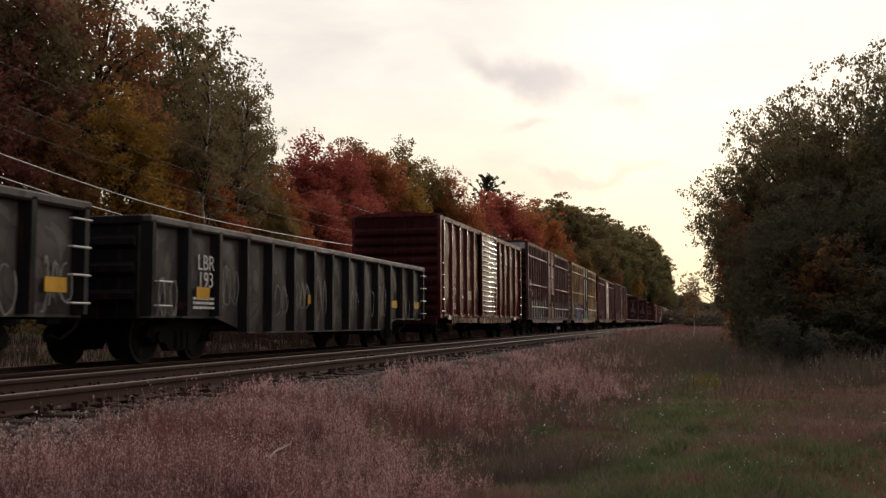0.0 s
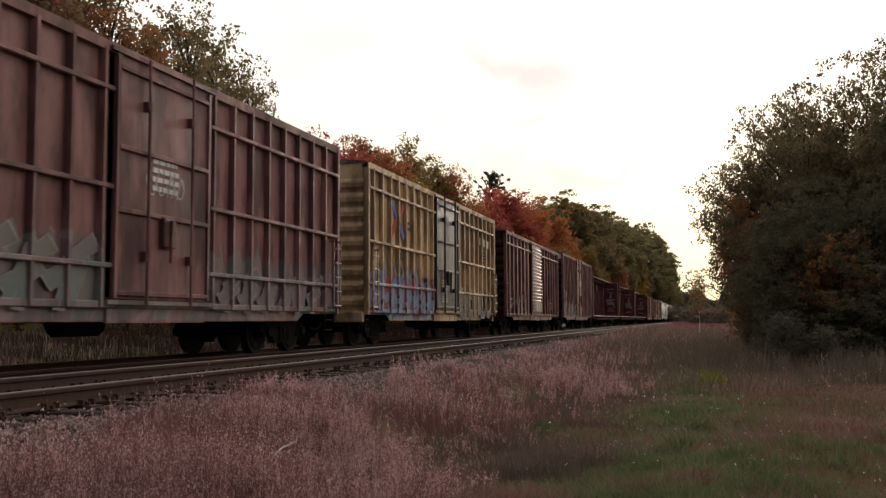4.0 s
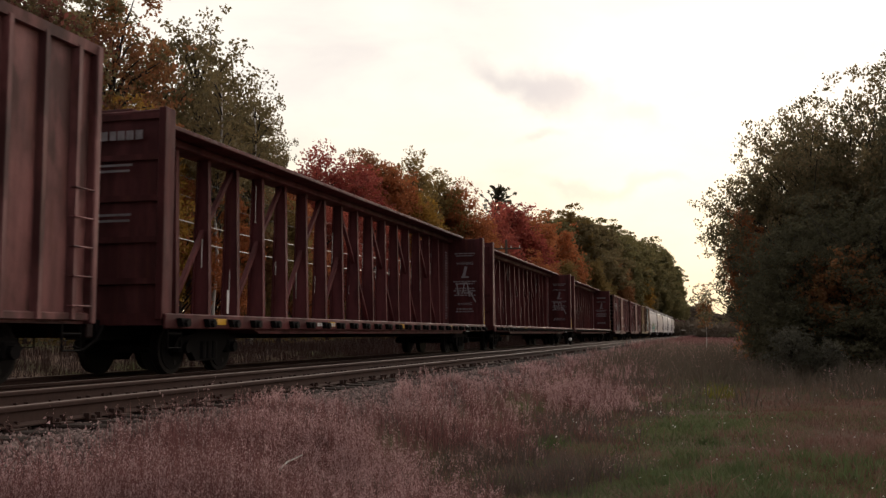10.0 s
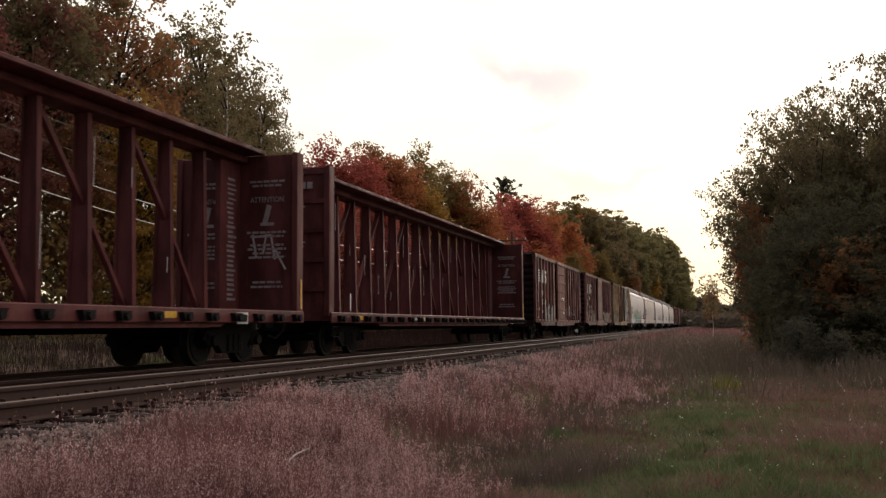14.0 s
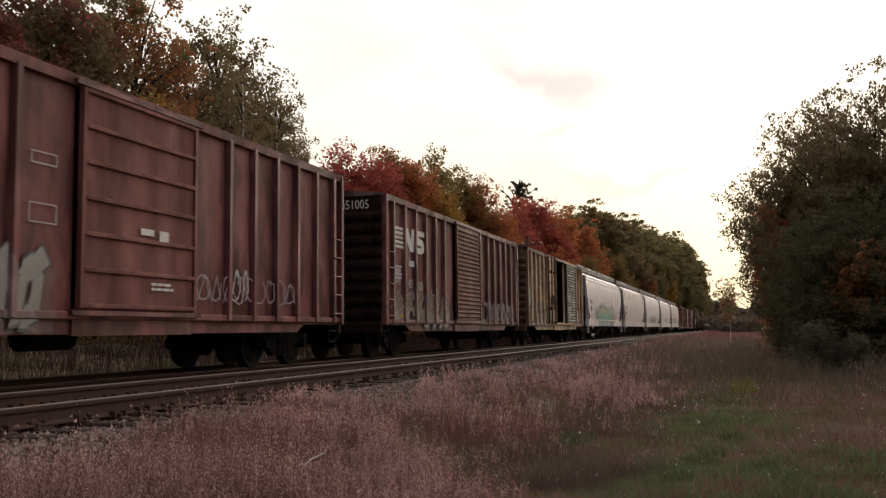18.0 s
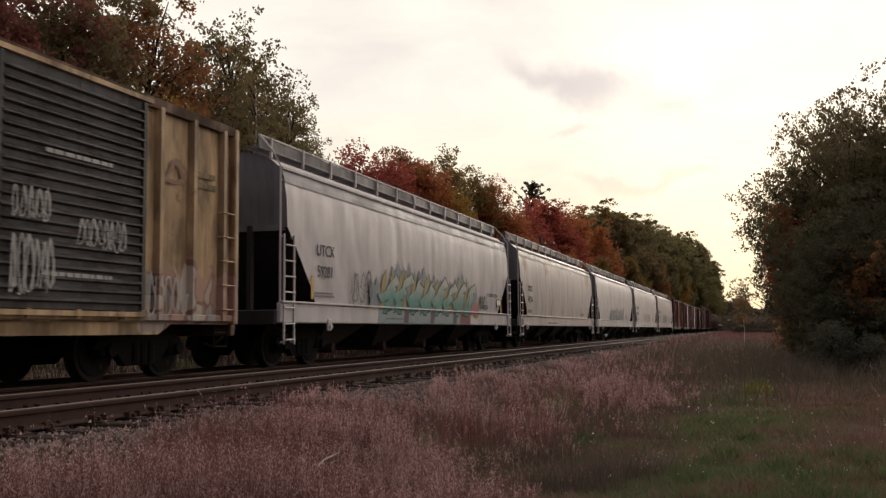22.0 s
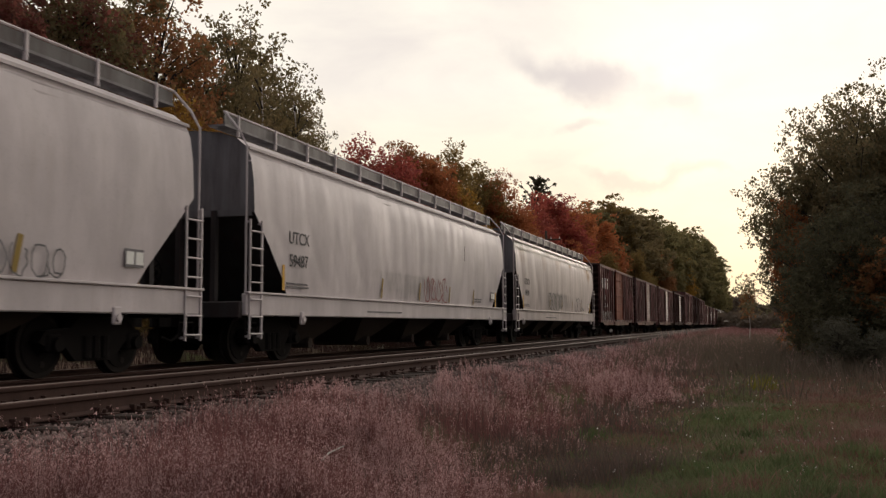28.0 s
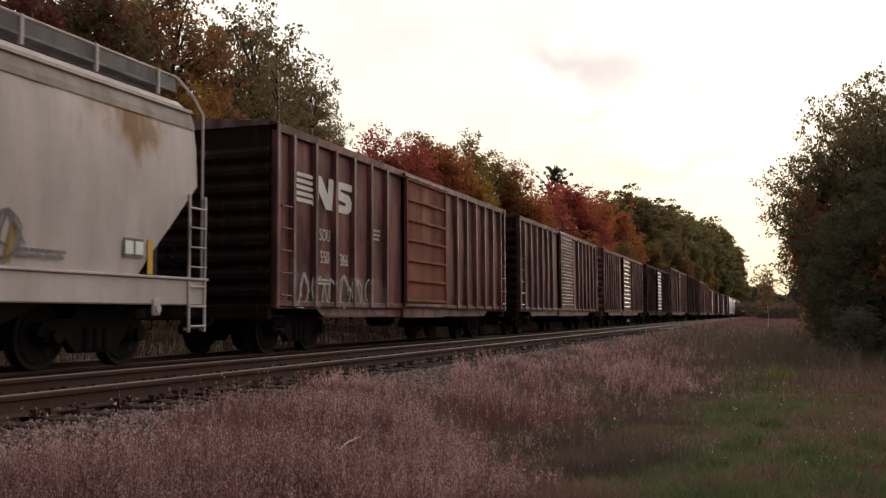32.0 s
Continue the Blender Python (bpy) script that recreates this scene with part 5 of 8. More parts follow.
for i in range(4):
    boxcar(215.4 + 17.0 * i, 230.8 + 17.0 * i, 4.5, (BROWN, BROWN_DARK)[i % 2], "brown boxcar far down the train", (7.2, 1.1, 5), ("louvre", 2.8, 0.0, BROWN, (SILVER, BROWN)[i % 2]), far=True)
for i in range(4):
    hopper(284.0 + 20.5 * i, 303.0 + 20.5 * i, CREAM, "white covered hopper far down the train")
for i in range(6):
    boxcar(367.0 + 18.2 * i, 383.2 + 18.2 * i, 4.5, (BROWN, MAUVE, BROWN_DARK)[i % 3], "brown boxcar far down the train", (7.2, 1.1, 5), ("louvre", 2.8, 0.0, BROWN, BROWN), far=True)


# ---- lettering and small fittings on the cars ----
def word(car, text, x, z, size, mat, y=-1.556, stretch=0.8, name="lettering", label=""):
    return part(name, letters(text, size, mat, name, stretch), None, car, label, at=(x, y, z))


def patch(car, x0, x1, z0, z1, mat, y=-1.554, name="marking", label=""):
    """A flat painted or glued patch on the camera's side."""
    return part(name, Shape().block(x0, x1, -0.003, 0.003, z0, z1), mat, car, label, at=(0, y, 0))


def bars(car, x0, x1, z0, z1, rows, mat, y=-1.554, seed=1):
    """Small stencilled lines that cannot be read."""
    rng = random.Random(seed)
    h = (z1 - z0) / rows
    s = Shape()
    for i in range(rows):
        x = x0
        while x < x1 - 0.05:
            w = min(rng.uniform(0.06, 0.2), x1 - x)
            s.block(x, x + w, -0.003, 0.003, z1 - (i + 0.8) * h, z1 - (i + 0.25) * h)
            x += w + 0.03
    part("stencilling", s, mat, car, "small stencilled lines", at=(0, y, 0))["kind"] = "stuff"


def emblem(car):
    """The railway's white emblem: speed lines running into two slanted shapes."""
    for i in range(5):
        z = 3.50 - i * 0.125
        patch(car, -7.25, -6.48, z - 0.04, z + 0.035, WHITE_PAINT, name="emblem_line")
    # a zigzag band and a folded band
    zigzag = [(0.0, 0.0), (0.21, 0.0), (0.225, 0.30), (0.50, 0.0), (0.74, 0.0), (0.78, 0.60), (0.57, 0.60), (0.555, 0.29), (0.28, 0.60), (0.04, 0.60)]
    folded = [(0.0, 0.0), (0.56, 0.0), (0.72, 0.07), (0.74, 0.26), (0.62, 0.37), (0.27, 0.41), (0.25, 0.46), (0.74, 0.46), (0.77, 0.60), (0.20, 0.60), (0.06, 0.53), (0.03, 0.34), (0.14, 0.25),
              (0.48, 0.21), (0.49, 0.15), (0.01, 0.15)]
    for x0, outline in ((-6.50, zigzag), (-5.52, folded)):
        part("emblem_shape", Shape().prism([(1.24 * x + 0.10 * z, 1.10 * z) for x, z in outline], "y", -0.003, 0.003), WHITE_PAINT, car, "white emblem", at=(x0, -1.556, 2.92))


def ribbon(pts, w, lift=0.0):
    """A flat stroke of spray along a line of (x, z), each piece a hair above the last."""
    s = Shape()
    for i in range(len(pts) - 1):
        a, b = Vector(pts[i]), Vector(pts[i + 1])
        d = (b - a)
        if d.length < 1e-5:
            continue
        n = Vector((-d.y, d.x)).normalized() * w / 2
        e = d.normalized() * w * 0.2
        s.face([(p.x, -lift - 0.00015 * i, p.y) for p in (a - n - e, b - n + e, b + n + e, a + n - e)])
    return s


def scribble(car, x0, x1, z0, z1, count, mat, y=-1.545, w=0.035, seed=1, label="sprayed scrawl"):
    """Loops and strokes of a sprayed tag that spells nothing."""
    rng = random.Random(seed)
    s = Shape()
    step = (x1 - x0) / count
    for i in range(count):
        cx, cz = x0 + step * (i + 0.5), (z0 + z1) / 2
        rx, rz = step * rng.uniform(0.35, 0.62), (z1 - z0) / 2 * rng.uniform(0.7, 1.0)
        a0, turns = rng.uniform(0, 6.28), rng.uniform(0.6, 1.3)
        pts = []
        for k in range(15):
            f = k / 14
            a = a0 + 6.28 * turns * f
            q = 1 - 0.35 * f * rng.random()
            pts.append((cx + rx * q * math.cos(a) + 0.1 * rx * rng.uniform(-1, 1) + step * 0.3 * (f - 0.5), cz + rz * q * math.sin(a)))
        r = ribbon(pts, w, 0.0026 * (i % 5))
        n = len(s.v)
        s.v += r.v
        s.f += [tuple(n + q for q in f) for f in r.f]
        s.m += r.m
        if rng.random() < 0.6:
            r = ribbon([(cx - rx, cz - rz), (cx + rx * rng.uniform(-0.4, 0.4), cz + rz), (cx + rx, cz - rz * rng.uniform(-0.2, 1))], w, 0.0026 * (i % 5) + 0.0022)
            n = len(s.v)
            s.v += r.v
            s.f += [tuple(n + q for q in f) for f in r.f]
            s.m += r.m
    part("graffiti", s, mat, car, label, at=(0, y, 0))["kind"] = "stuff"


def outlined(car, x0, x1, z0, z1, count, fill, edge, seed, w=0.20, rim=0.05, y=-1.573):
    """Fat sprayed loops with a pale rim."""
    scribble(car, x0, x1, z0, z1, count, edge, y, w + 2 * rim, seed, "pale rim of the graffiti")
    scribble(car, x0, x1, z0, z1, count, fill, y - 0.015, w, seed, "fat sprayed graffiti loops")


def shard(car, pts, fill, edge, y, rim=0.03):
    """One sprayed convex shape with a dark outline: pts run round it."""
    c = Vector((sum(p[0] for p in pts) / len(pts), sum(p[1] for p in pts) / len(pts)))
    for mat, grow, dy in ((edge, rim, 0.0), (fill, 0.0, -0.0015)):
        out = []
        for p in pts:
            d = Vector(p) - c
            q = c + d * (1 + grow / max(d.length, 0.05))
            out.append((q.x, y + dy, q.y))
        s = Shape()
        s.face(out)
        part("graffiti", s, mat, car)["kind"] = "stuff"


def wildstyle(car, x0, x1, z0, z1, count, halo, mid, fill, edge, seed, y=-1.584, slant=(0.45, 0.75)):
    """A mural of interlocking slanted strokes that spells nothing: spiked halo, a bright border, letters-like blades."""
    rng = random.Random(seed)
    step, h = (x1 - x0) / count, z1 - z0
    layer = y
    for i in range(count + 1 if halo else 0):
        x = x0 + step * i + rng.uniform(-0.1, 0.1)
        lean, up = rng.uniform(0.0, 0.5) * (1 if i else -1), h * rng.uniform(0.85, 1.12) * (0.75 if i in (0, count) else 1)
        for k in (-1, 0, 1):
            layer -= 0.0001
            shard(car, [(x + 0.28 * k - 0.22, z0 + 0.1 * h), (x + 0.28 * k + 0.22, z0 + 0.1 * h), (x + 0.3 * k + 0.30 + lean, z0 + up * 0.70), (x + 0.45 * k + lean, z0 + up * (1 - 0.12 * abs(k)))], halo, edge, layer, 0.012)
    layer -= 0.003
    for i in range(count * 2 if mid else 0):
        x = x0 + step * (i + 0.4) / 2
        layer -= 0.0001
        up, a = h * rng.uniform(0.66, 0.88), rng.uniform(0.1, 0.4)
        shard(car, [(x - 0.20, z0), (x + 0.16, z0), (x + 0.20 + a, z0 + up * 0.75), (x + 0.22 + a, z0 + up), (x - 0.06 + a, z0 + up * 0.8)], mid, edge, layer, 0.015)
    layer -= 0.003
    for i in range(count):
        x, w = x0 + step * (i + 0.35), step * 0.36
        top, lean = h * rng.uniform(0.66, 0.80), rng.uniform(*slant)
        cut = rng.uniform(0.3, 0.5)
        strokes = [[(x - w, z0), (x - w * 0.2, z0 + 0.05), (x + w * 0.5 + lean, z0 + top), (x - w * 0.3 + lean, z0 + top * 0.88)],
                   [(x + w * 0.2, z0), (x + w * 1.3, z0 + 0.1 * top), (x + w * 1.5 + lean * 0.7, z0 + top * 0.7), (x + w * 0.9 + lean * 0.5, z0 + top * 0.85)],
                   [(x - w * 1.2, z0 + top * cut), (x - w * 0.4, z0 + top * (cut - 0.22)), (x + w * 1.9, z0 + top * 0.52), (x + w * 1.3, z0 + top * 0.70)],
                   [(x - w * 0.7 + lean, z0 + top * 0.72), (x + w * 0.5, z0 + top * 0.60), (x + w * 1.9 + lean, z0 + top * 0.86), (x + w * 1.2 + lean, z0 + top * 1.10)],
                   [(x - w * 0.2, z0 - 0.02), (x + w * 0.5, z0 - 0.02), (x + w * 1.0, z0 + top * 0.34), (x + w * 0.2, z0 + top * 0.28)]]
        rng.shuffle(strokes)
        for q in strokes[:4]:
            layer -= 0.0003
            shard(car, q, fill, edge, layer, 0.05)


def spray(name, low, high, z0, z1, vary=0.35):
    """Spray paint that fades from one colour at z0 to another at z1."""
    m, nt, b = material(name, 0.6)
    vec, rnd = shifted(nt)
    co, sep = nt.nodes.new("ShaderNodeTexCoord"), nt.nodes.new("ShaderNodeSeparateXYZ")
    nt.links.new(co.outputs["Object"], sep.inputs[0])
    wob = nt.nodes.new("ShaderNodeMath")
    wob.operation = "MULTIPLY_ADD"
    nt.links.new(noise_node(nt, co.outputs["Object"], 2.2, 3), wob.inputs[0])
    wob.inputs[1].default_value = 0.5
    nt.links.new(sep.outputs["Z"], wob.inputs[2])
    c = mix(nt, ramp(nt, wob.outputs[0], z0 + 0.25, z1 + 0.25), low, high)
    c = mix(nt, ramp(nt, noise_node(nt, co.outputs["Object"], 5, 5), 0.4, 0.7, 0, vary), c, tuple(v * 0.55 for v in low))
    nt.links.new(c, b.inputs["Base Color"])
    return m


def streaks(car, rows, mat, y):
    """Soft-edged runs and scrapes: (x, top, bottom, width)."""
    for x, z1, z0, w in rows:
        part("scrape", ribbon([(x, z0), (x + 0.01, (z0 + z1) / 2), (x - 0.005, z1)], w), mat, car, at=(0, y, 0))


def dress_cars():
    rng_text = random.Random(5)
    chalk = plain("white_spray", (0.40, 0.38, 0.375), 0.7, 0, 8, 0.6, 0.02)
    dull_red, dull_yellow = plain("dull_red_spray", (0.24, 0.075, 0.075), 0.7, 0, 8, 0.4, 0.02), plain("old_yellow_stripe", (0.26, 0.17, 0.03), 0.7, 0, 20, 0.7, 0.02)
    dark_spray, mauve_spray = plain("dark_spray", (0.10, 0.095, 0.10), 0.7, 0, 8, 0.5, 0.02), plain("mauve_spray", (0.33, 0.26, 0.30), 0.7, 0, 8, 0.4, 0.02)
    scribble(HOP_D, 0.35, 2.4, 1.27, 2.15, 4, dull_red, -1.582, 0.04, 3, "dull red sprayed scrawl")
    for car in (HOP_A, HOP_B, HOP_C, HOP_D, HOP_E):
        for x in (-2.81, 0.0, 2.7, 5.3):
            part("marking", ribbon([(x - 0.05, 1.40), (x + 0.05, 1.85)], 0.10), dull_yellow, car, "worn yellow stripe", at=(0, -1.568, 0)) if car is not HOP_A else None
    streaks(HOP_D, ((4.22, 3.2, 2.72, 0.05),), dark_spray, -1.59)
    scribble(HOP_E, -3.2, 0.1, 1.36, 2.2, 4, dark_spray, -1.582, 0.045, 5)
    scribble(HOP_E, 3.4, 5.6, 1.36, 2.1, 3, dark_spray, -1.582, 0.035, 6)
    scribble(HOP_A, -5.9, -4.7, 1.3, 2.2, 3, dark_spray, -1.582, 0.03, 7)
    outlined(HOP_A, 3.5, 4.85, 1.22, 1.62, 2, plain("pink_letter_spray", (0.42, 0.15, 0.19), 0.7, 0, 8, 0.4, 0.02), plain("yellow_letter_spray", (0.45, 0.34, 0.09), 0.7, 0, 8, 0.4, 0.02), 31, 0.2, 0.07, -1.582)
    ink = plain("black_spray_line", (0.045, 0.045, 0.05), 0.7, 0, 8, 0.4, 0.02)
    wildstyle(HOP_A, -4.3, 4.0, 1.20, 2.5, 8, spray("slate_spray", (0.16, 0.19, 0.21), (0.24, 0.26, 0.28), 1.2, 2.4), spray("ochre_spray", (0.23, 0.17, 0.05), (0.34, 0.27, 0.08), 1.2, 2.0),
              spray("sea_green_spray", (0.055, 0.235, 0.20), (0.48, 0.47, 0.44), 1.5, 2.15), ink, 41)
    # the mural runs on over the sill in pale blue
    pale, plum = spray("pale_blue_spray", (0.21, 0.28, 0.31), (0.27, 0.33, 0.35), 0.9, 1.2), plain("plum_spray", (0.13, 0.085, 0.12), 0.7, 0, 8, 0.5, 0.02)
    rng = random.Random(17)
    for i in range(22):
        x = -4.1 + i * 0.37
        shard(HOP_A, [(x - 0.24, 0.93), (x + 0.20, 0.93), (x + 0.26 + rng.uniform(0, 0.1), 1.27), (x - 0.16, 1.27)], (pale, pale, pale, pale, pale, plum)[i % 6] if i < 19 else dull_red, pale, -1.590 - 0.0001 * i, 0.01)
    scribble(HOP_A, 5.1, 6.0, 1.38, 1.92, 4, dark_spray, -1.584, 0.035, 32)
    scribble(HOP_A, 6.1, 7.5, 1.88, 2.02, 9, dark_spray, -1.584, 0.02, 33)
    scribble(HOP_C, 4.4, 6.2, 1.3, 1.8, 5, dark_spray, -1.584, 0.025, 34)
    wildstyle(SILVER_BOX, -5.0, -2.4, 0.95, 2.2, 4, None, None, spray("faded_brown_spray", (0.19, 0.10, 0.085), (0.16, 0.075, 0.068), 1.0, 1.8), plain("tan_spray", (0.27, 0.20, 0.16), 0.7, 0, 8, 0.5, 0.02), 35, -1.552, (0.0, 0.2))
    scribble(PLUG_BOX, -2.62, -1.97, 1.95, 2.5, 3, chalk, -1.572, 0.05, 8, "white sprayed tag")
    scribble(EMBLEM_BOX_A, 1.75, 5.5, 1.2, 1.75, 9, mauve_spray, -1.572, 0.025, 9)
    wildstyle(EMBLEM_BOX_A, -5.2, -2.0, 0.80, 2.1, 5, None, None, spray("chalk_white_spray", (0.25, 0.235, 0.225), (0.31, 0.295, 0.285), 0.8, 1.7), dark_spray, 22, -1.552, (0.0, 0.25))
    scribble(EMBLEM_BOX_A, 2.9, 3.6, 1.2, 1.9, 2, chalk, -1.577, 0.03, 10)
    wildstyle(EMBLEM_BOX_B, -7.4, -2.4, 0.94, 2.1, 6, None, None, spray("cream_brown_spray", (0.27, 0.235, 0.205), (0.12, 0.075, 0.062), 0.9, 1.5), plain("dirty_white_line", (0.30, 0.28, 0.27), 0.7, 0, 8, 0.6, 0.02), 11, -1.552, (0.0, 0.35))
    wildstyle(EMBLEM_BOX_B, -4.6, -2.0, 0.80, 1.75, 4, None, None, spray("grey_white_spray", (0.30, 0.28, 0.275), (0.26, 0.225, 0.22), 0.9, 1.5), dark_spray, 46, -1.552, (0.0, 0.2))
    scribble(EMBLEM_BOX_B, -7.25, -6.75, 1.95, 2.45, 4, chalk, -1.555, 0.025, 37)
    outlined(EMBLEM_BOX_B, 2.2, 7.2, 0.95, 1.75, 7, plain("dusty_spray", (0.24, 0.17, 0.165), 0.7, 0, 8, 0.5, 0.02), chalk, 12, 0.09, 0.016)
    outlined(YELLOW_BOX, 2.2, 7.4, 0.85, 1.80, 5, plain("brown_spray", (0.17, 0.135, 0.10), 0.7, 0, 8, 0.5, 0.02), chalk, 24)
    wildstyle(YELLOW_BOX, -7.6, -1.9, 0.92, 2.3, 6, spray("steel_blue_spray", (0.17, 0.21, 0.32), (0.22, 0.27, 0.36), 0.8, 2.0), plain("red_spray", (0.33, 0.055, 0.06), 0.7, 0, 8, 0.4, 0.02),
              spray("blue_grey_spray", (0.22, 0.25, 0.34), (0.15, 0.19, 0.32), 0.8, 1.9), plain("dark_red_spray", (0.16, 0.03, 0.04), 0.7, 0, 8, 0.4, 0.02), 26, -1.552, (0.1, 0.5))
    dusk = spray("dusky_teal_spray", (0.11, 0.17, 0.165), (0.15, 0.12, 0.12), 0.8, 1.7)
    wildstyle(GRID_BOX, -7.1, -2.0, 0.92, 2.2, 6, None, None, dusk, plain("pale_dusty_spray", (0.22, 0.19, 0.19), 0.7, 0, 8, 0.6, 0.02), 27, -1.552, (0.0, 0.4))
    wildstyle(GRID_BOX, 2.1, 7.0, 0.92, 1.9, 6, None, None, spray("dusky_grey_spray", (0.17, 0.155, 0.155), (0.13, 0.09, 0.09), 0.8, 1.5), plain("pale_grey_spray", (0.24, 0.21, 0.21), 0.7, 0, 8, 0.6, 0.02), 28, -1.552, (0.0, 0.4))
    scribble(GRID_BOX, -7.75, -7.35, 2.3, 3.1, 3, chalk, -1.64, 0.03, 38, "white sprayed tag")
    scribble(GRID_BOX, -0.5, 0.7, 2.7, 3.2, 4, chalk, -1.632, 0.025, 39, "white sprayed tag")
    wildstyle(PLUG_BOX, -5.4, -2.0, 0.84, 1.95, 5, spray("ash_spray", (0.185, 0.155, 0.160), (0.16, 0.125, 0.125), 0.8, 1.9), plain("mustard_spray", (0.25, 0.18, 0.06), 0.7, 0, 8, 0.5, 0.02),
              spray("brick_ash_spray", (0.26, 0.12, 0.12), (0.27, 0.24, 0.24), 0.85, 1.2), plain("ash_line", (0.30, 0.28, 0.28), 0.7, 0, 8, 0.5, 0.02), 42, -1.552, (0.0, 0.3))
    wildstyle(HOP_C, -3.6, 3.4, 1.36, 2.4, 6, None, None, spray("smoke_spray", (0.20, 0.20, 0.22), (0.34, 0.32, 0.33), 1.4, 2.0), dark_spray, 43, -1.584, (0.1, 0.4))
    # the tan car: a rusty plug door beside the opening, pale paint along its foot
    rusty = paint("rust_brown_iron", (0.10, 0.045, 0.030), streak=0.5, rust=0.5)
    make_door(TAN_BOX, "plug", 1.80, 1.06, 4.20, TAN, rusty, pose(-2.28, -1.60, 0))
    for x in (-3.24, -1.34):
        part("door_post", Shape().block(x - 0.05, x + 0.05, -1.70, -1.50, 0.98, 4.26, 0.015), rusty, TAN_BOX, "rusty door post")
    patch(TAN_BOX, -7.55, -6.75, 1.75, 2.60, plain("pale_blue_patch", (0.27, 0.30, 0.33), 0.7, 0, 4, 0.6, 0.02), label="pale blue-grey painted patch")
    wildstyle(TAN_BOX, -6.4, -3.5, 0.92, 1.75, 5, None, None, spray("bone_spray", (0.36, 0.33, 0.29), (0.30, 0.24, 0.16), 0.8, 1.4), rusty, 44, -1.552, (0.0, 0.3))
    scribble(TAN_BOX, 2.3, 3.1, 1.2, 2.0, 6, chalk, -1.685, 0.022, 13, "white chalk scrawl on the door")
    scribble(TAN_BOX, 2.3, 3.0, 2.15, 2.6, 5, chalk, -1.685, 0.02, 14, "white chalk scrawl on the door")
    scribble(TAN_BOX, 3.55, 4.6, 1.85, 2.35, 8, chalk, -1.685, 0.02, 15, "white chalk scrawl on the door")
    bars(TAN_BOX, 2.9, 4.3, 1.45, 1.55, 1, chalk, -1.685, 16)
    bars(TAN_BOX, 2.9, 4.3, 3.05, 3.15, 1, chalk, -1.685, 17)
    scribble(TAN_BOX, 5.3, 6.4, 0.9, 1.7, 5, chalk, -1.572, 0.035, 18)
    scribble(TAN_BOX, 5.75, 6.3, 3.1, 3.5, 1, plain("faded_emblem_red", (0.26, 0.15, 0.11), 0.7), -1.572, 0.07, 19)
    bars(TAN_BOX, 6.65, 7.3, 3.1, 3.45, 2, plain("faded_lettering", (0.22, 0.16, 0.09), 0.7), -1.572, 20)
    scribble(EMBLEM_BOX_C, -7.2, -3.4, 0.85, 1.6, 6, chalk, -1.572, 0.04, 21)
    for x0, x1, z0, z1 in ((-2.32, -1.83, 2.95, 3.10), (-2.34, -1.82, 2.17, 2.42)):
        part("marking", ribbon([(x0, z0), (x1, z0), (x1, z1), (x0, z1), (x0, z0)], 0.018), chalk, EMBLEM_BOX_A, at=(0, -1.572, 0))
    part("marking", ribbon([(-4.45, 2.0), (-4.15, 2.0), (-4.15, 2.35), (-4.45, 2.35), (-4.45, 2.0)], 0.018), chalk, RED_BOX, at=(0, -1.572, 0))
    part("stencilling", Shape().block(-0.9, -0.78, -0.003, 0, -0.08, 0.08).block(-0.7, -0.2, -0.003, 0, -0.08, 0.08).block(-0.1, 0.75, -0.003, 0, -0.08, 0.08), plain("faint_lettering", (0.22, 0.21, 0.22), 0.7), PLUG_BOX, "faint lettering on the end", at=pose(-8.08, -0.4, 4.78, 0, 0, -90))
    for k, beam in enumerate((BEAM_A, BEAM_B, BEAM_C)):
        half = (23.65, 23.41, 23.60)[k] / 2
        # notices on the inner face of the rear bulkhead, on both sides of the partition
        faint = plain("worn_white_notice", (0.27, 0.24, 0.25), 0.7, 0, 10, 0.8, 0.02)
        for yy in (-0.74, 0.74):
            face = pose(half - 0.226, yy, 0, 0, 0, -90)
            part("lettering", letters("WARNING" if k == 0 else "ATTENTION", 0.17, faint, "lettering", 0.85), None, beam, at=face @ Matrix.Translation((0, 0, 3.52)))
            if k == 0:
                part("lettering", letters("WARNING", 0.15, faint, "lettering", 0.85), None, beam, at=face @ Matrix.Translation((0, 0, 1.90)))
            rows = Shape()
            for z, w in ((3.93, 0.42), (3.84, 0.36), (2.80, 0.48), (2.71, 0.40), (2.52, 0.40), (2.43, 0.46), (2.34, 0.34), (2.25, 0.44), (1.70, 0.34), (1.60, 0.38)):
                x = -w
                while x < w:
                    e = min(w, x + rng_text.uniform(0.06, 0.2))
                    rows.block(x, e, -0.003, 0.0, z - 0.025, z + 0.025)
                    x = e + 0.03
            part("stencilling", rows, faint, beam, "small stencilled lines", at=face)["kind"] = "stuff"
            part("marking", ribbon([(-0.06, 2.98), (0.0, 3.18), (0.05, 3.38)], 0.12), faint, beam, at=face @ Matrix.Translation((0, -0.002, 0)))
            part("marking", ribbon([(-0.14, 2.98), (0.16, 2.98)], 0.07), faint, beam, at=face @ Matrix.Translation((0, -0.003, 0)))
        # white spray across the notices of the first two cars
        if k < 2:
            for x, z, a, ln in ((-0.3, 2.5, 100, 0.5), (-0.05, 2.55, 80, 0.4), (0.15, 2.45, 100, 0.5), (0.32, 2.2, 120, 0.5), (-0.1, 2.72, 5, 0.4)):
                c, d = math.cos(radians(a)) * ln / 2, math.sin(radians(a)) * ln / 2
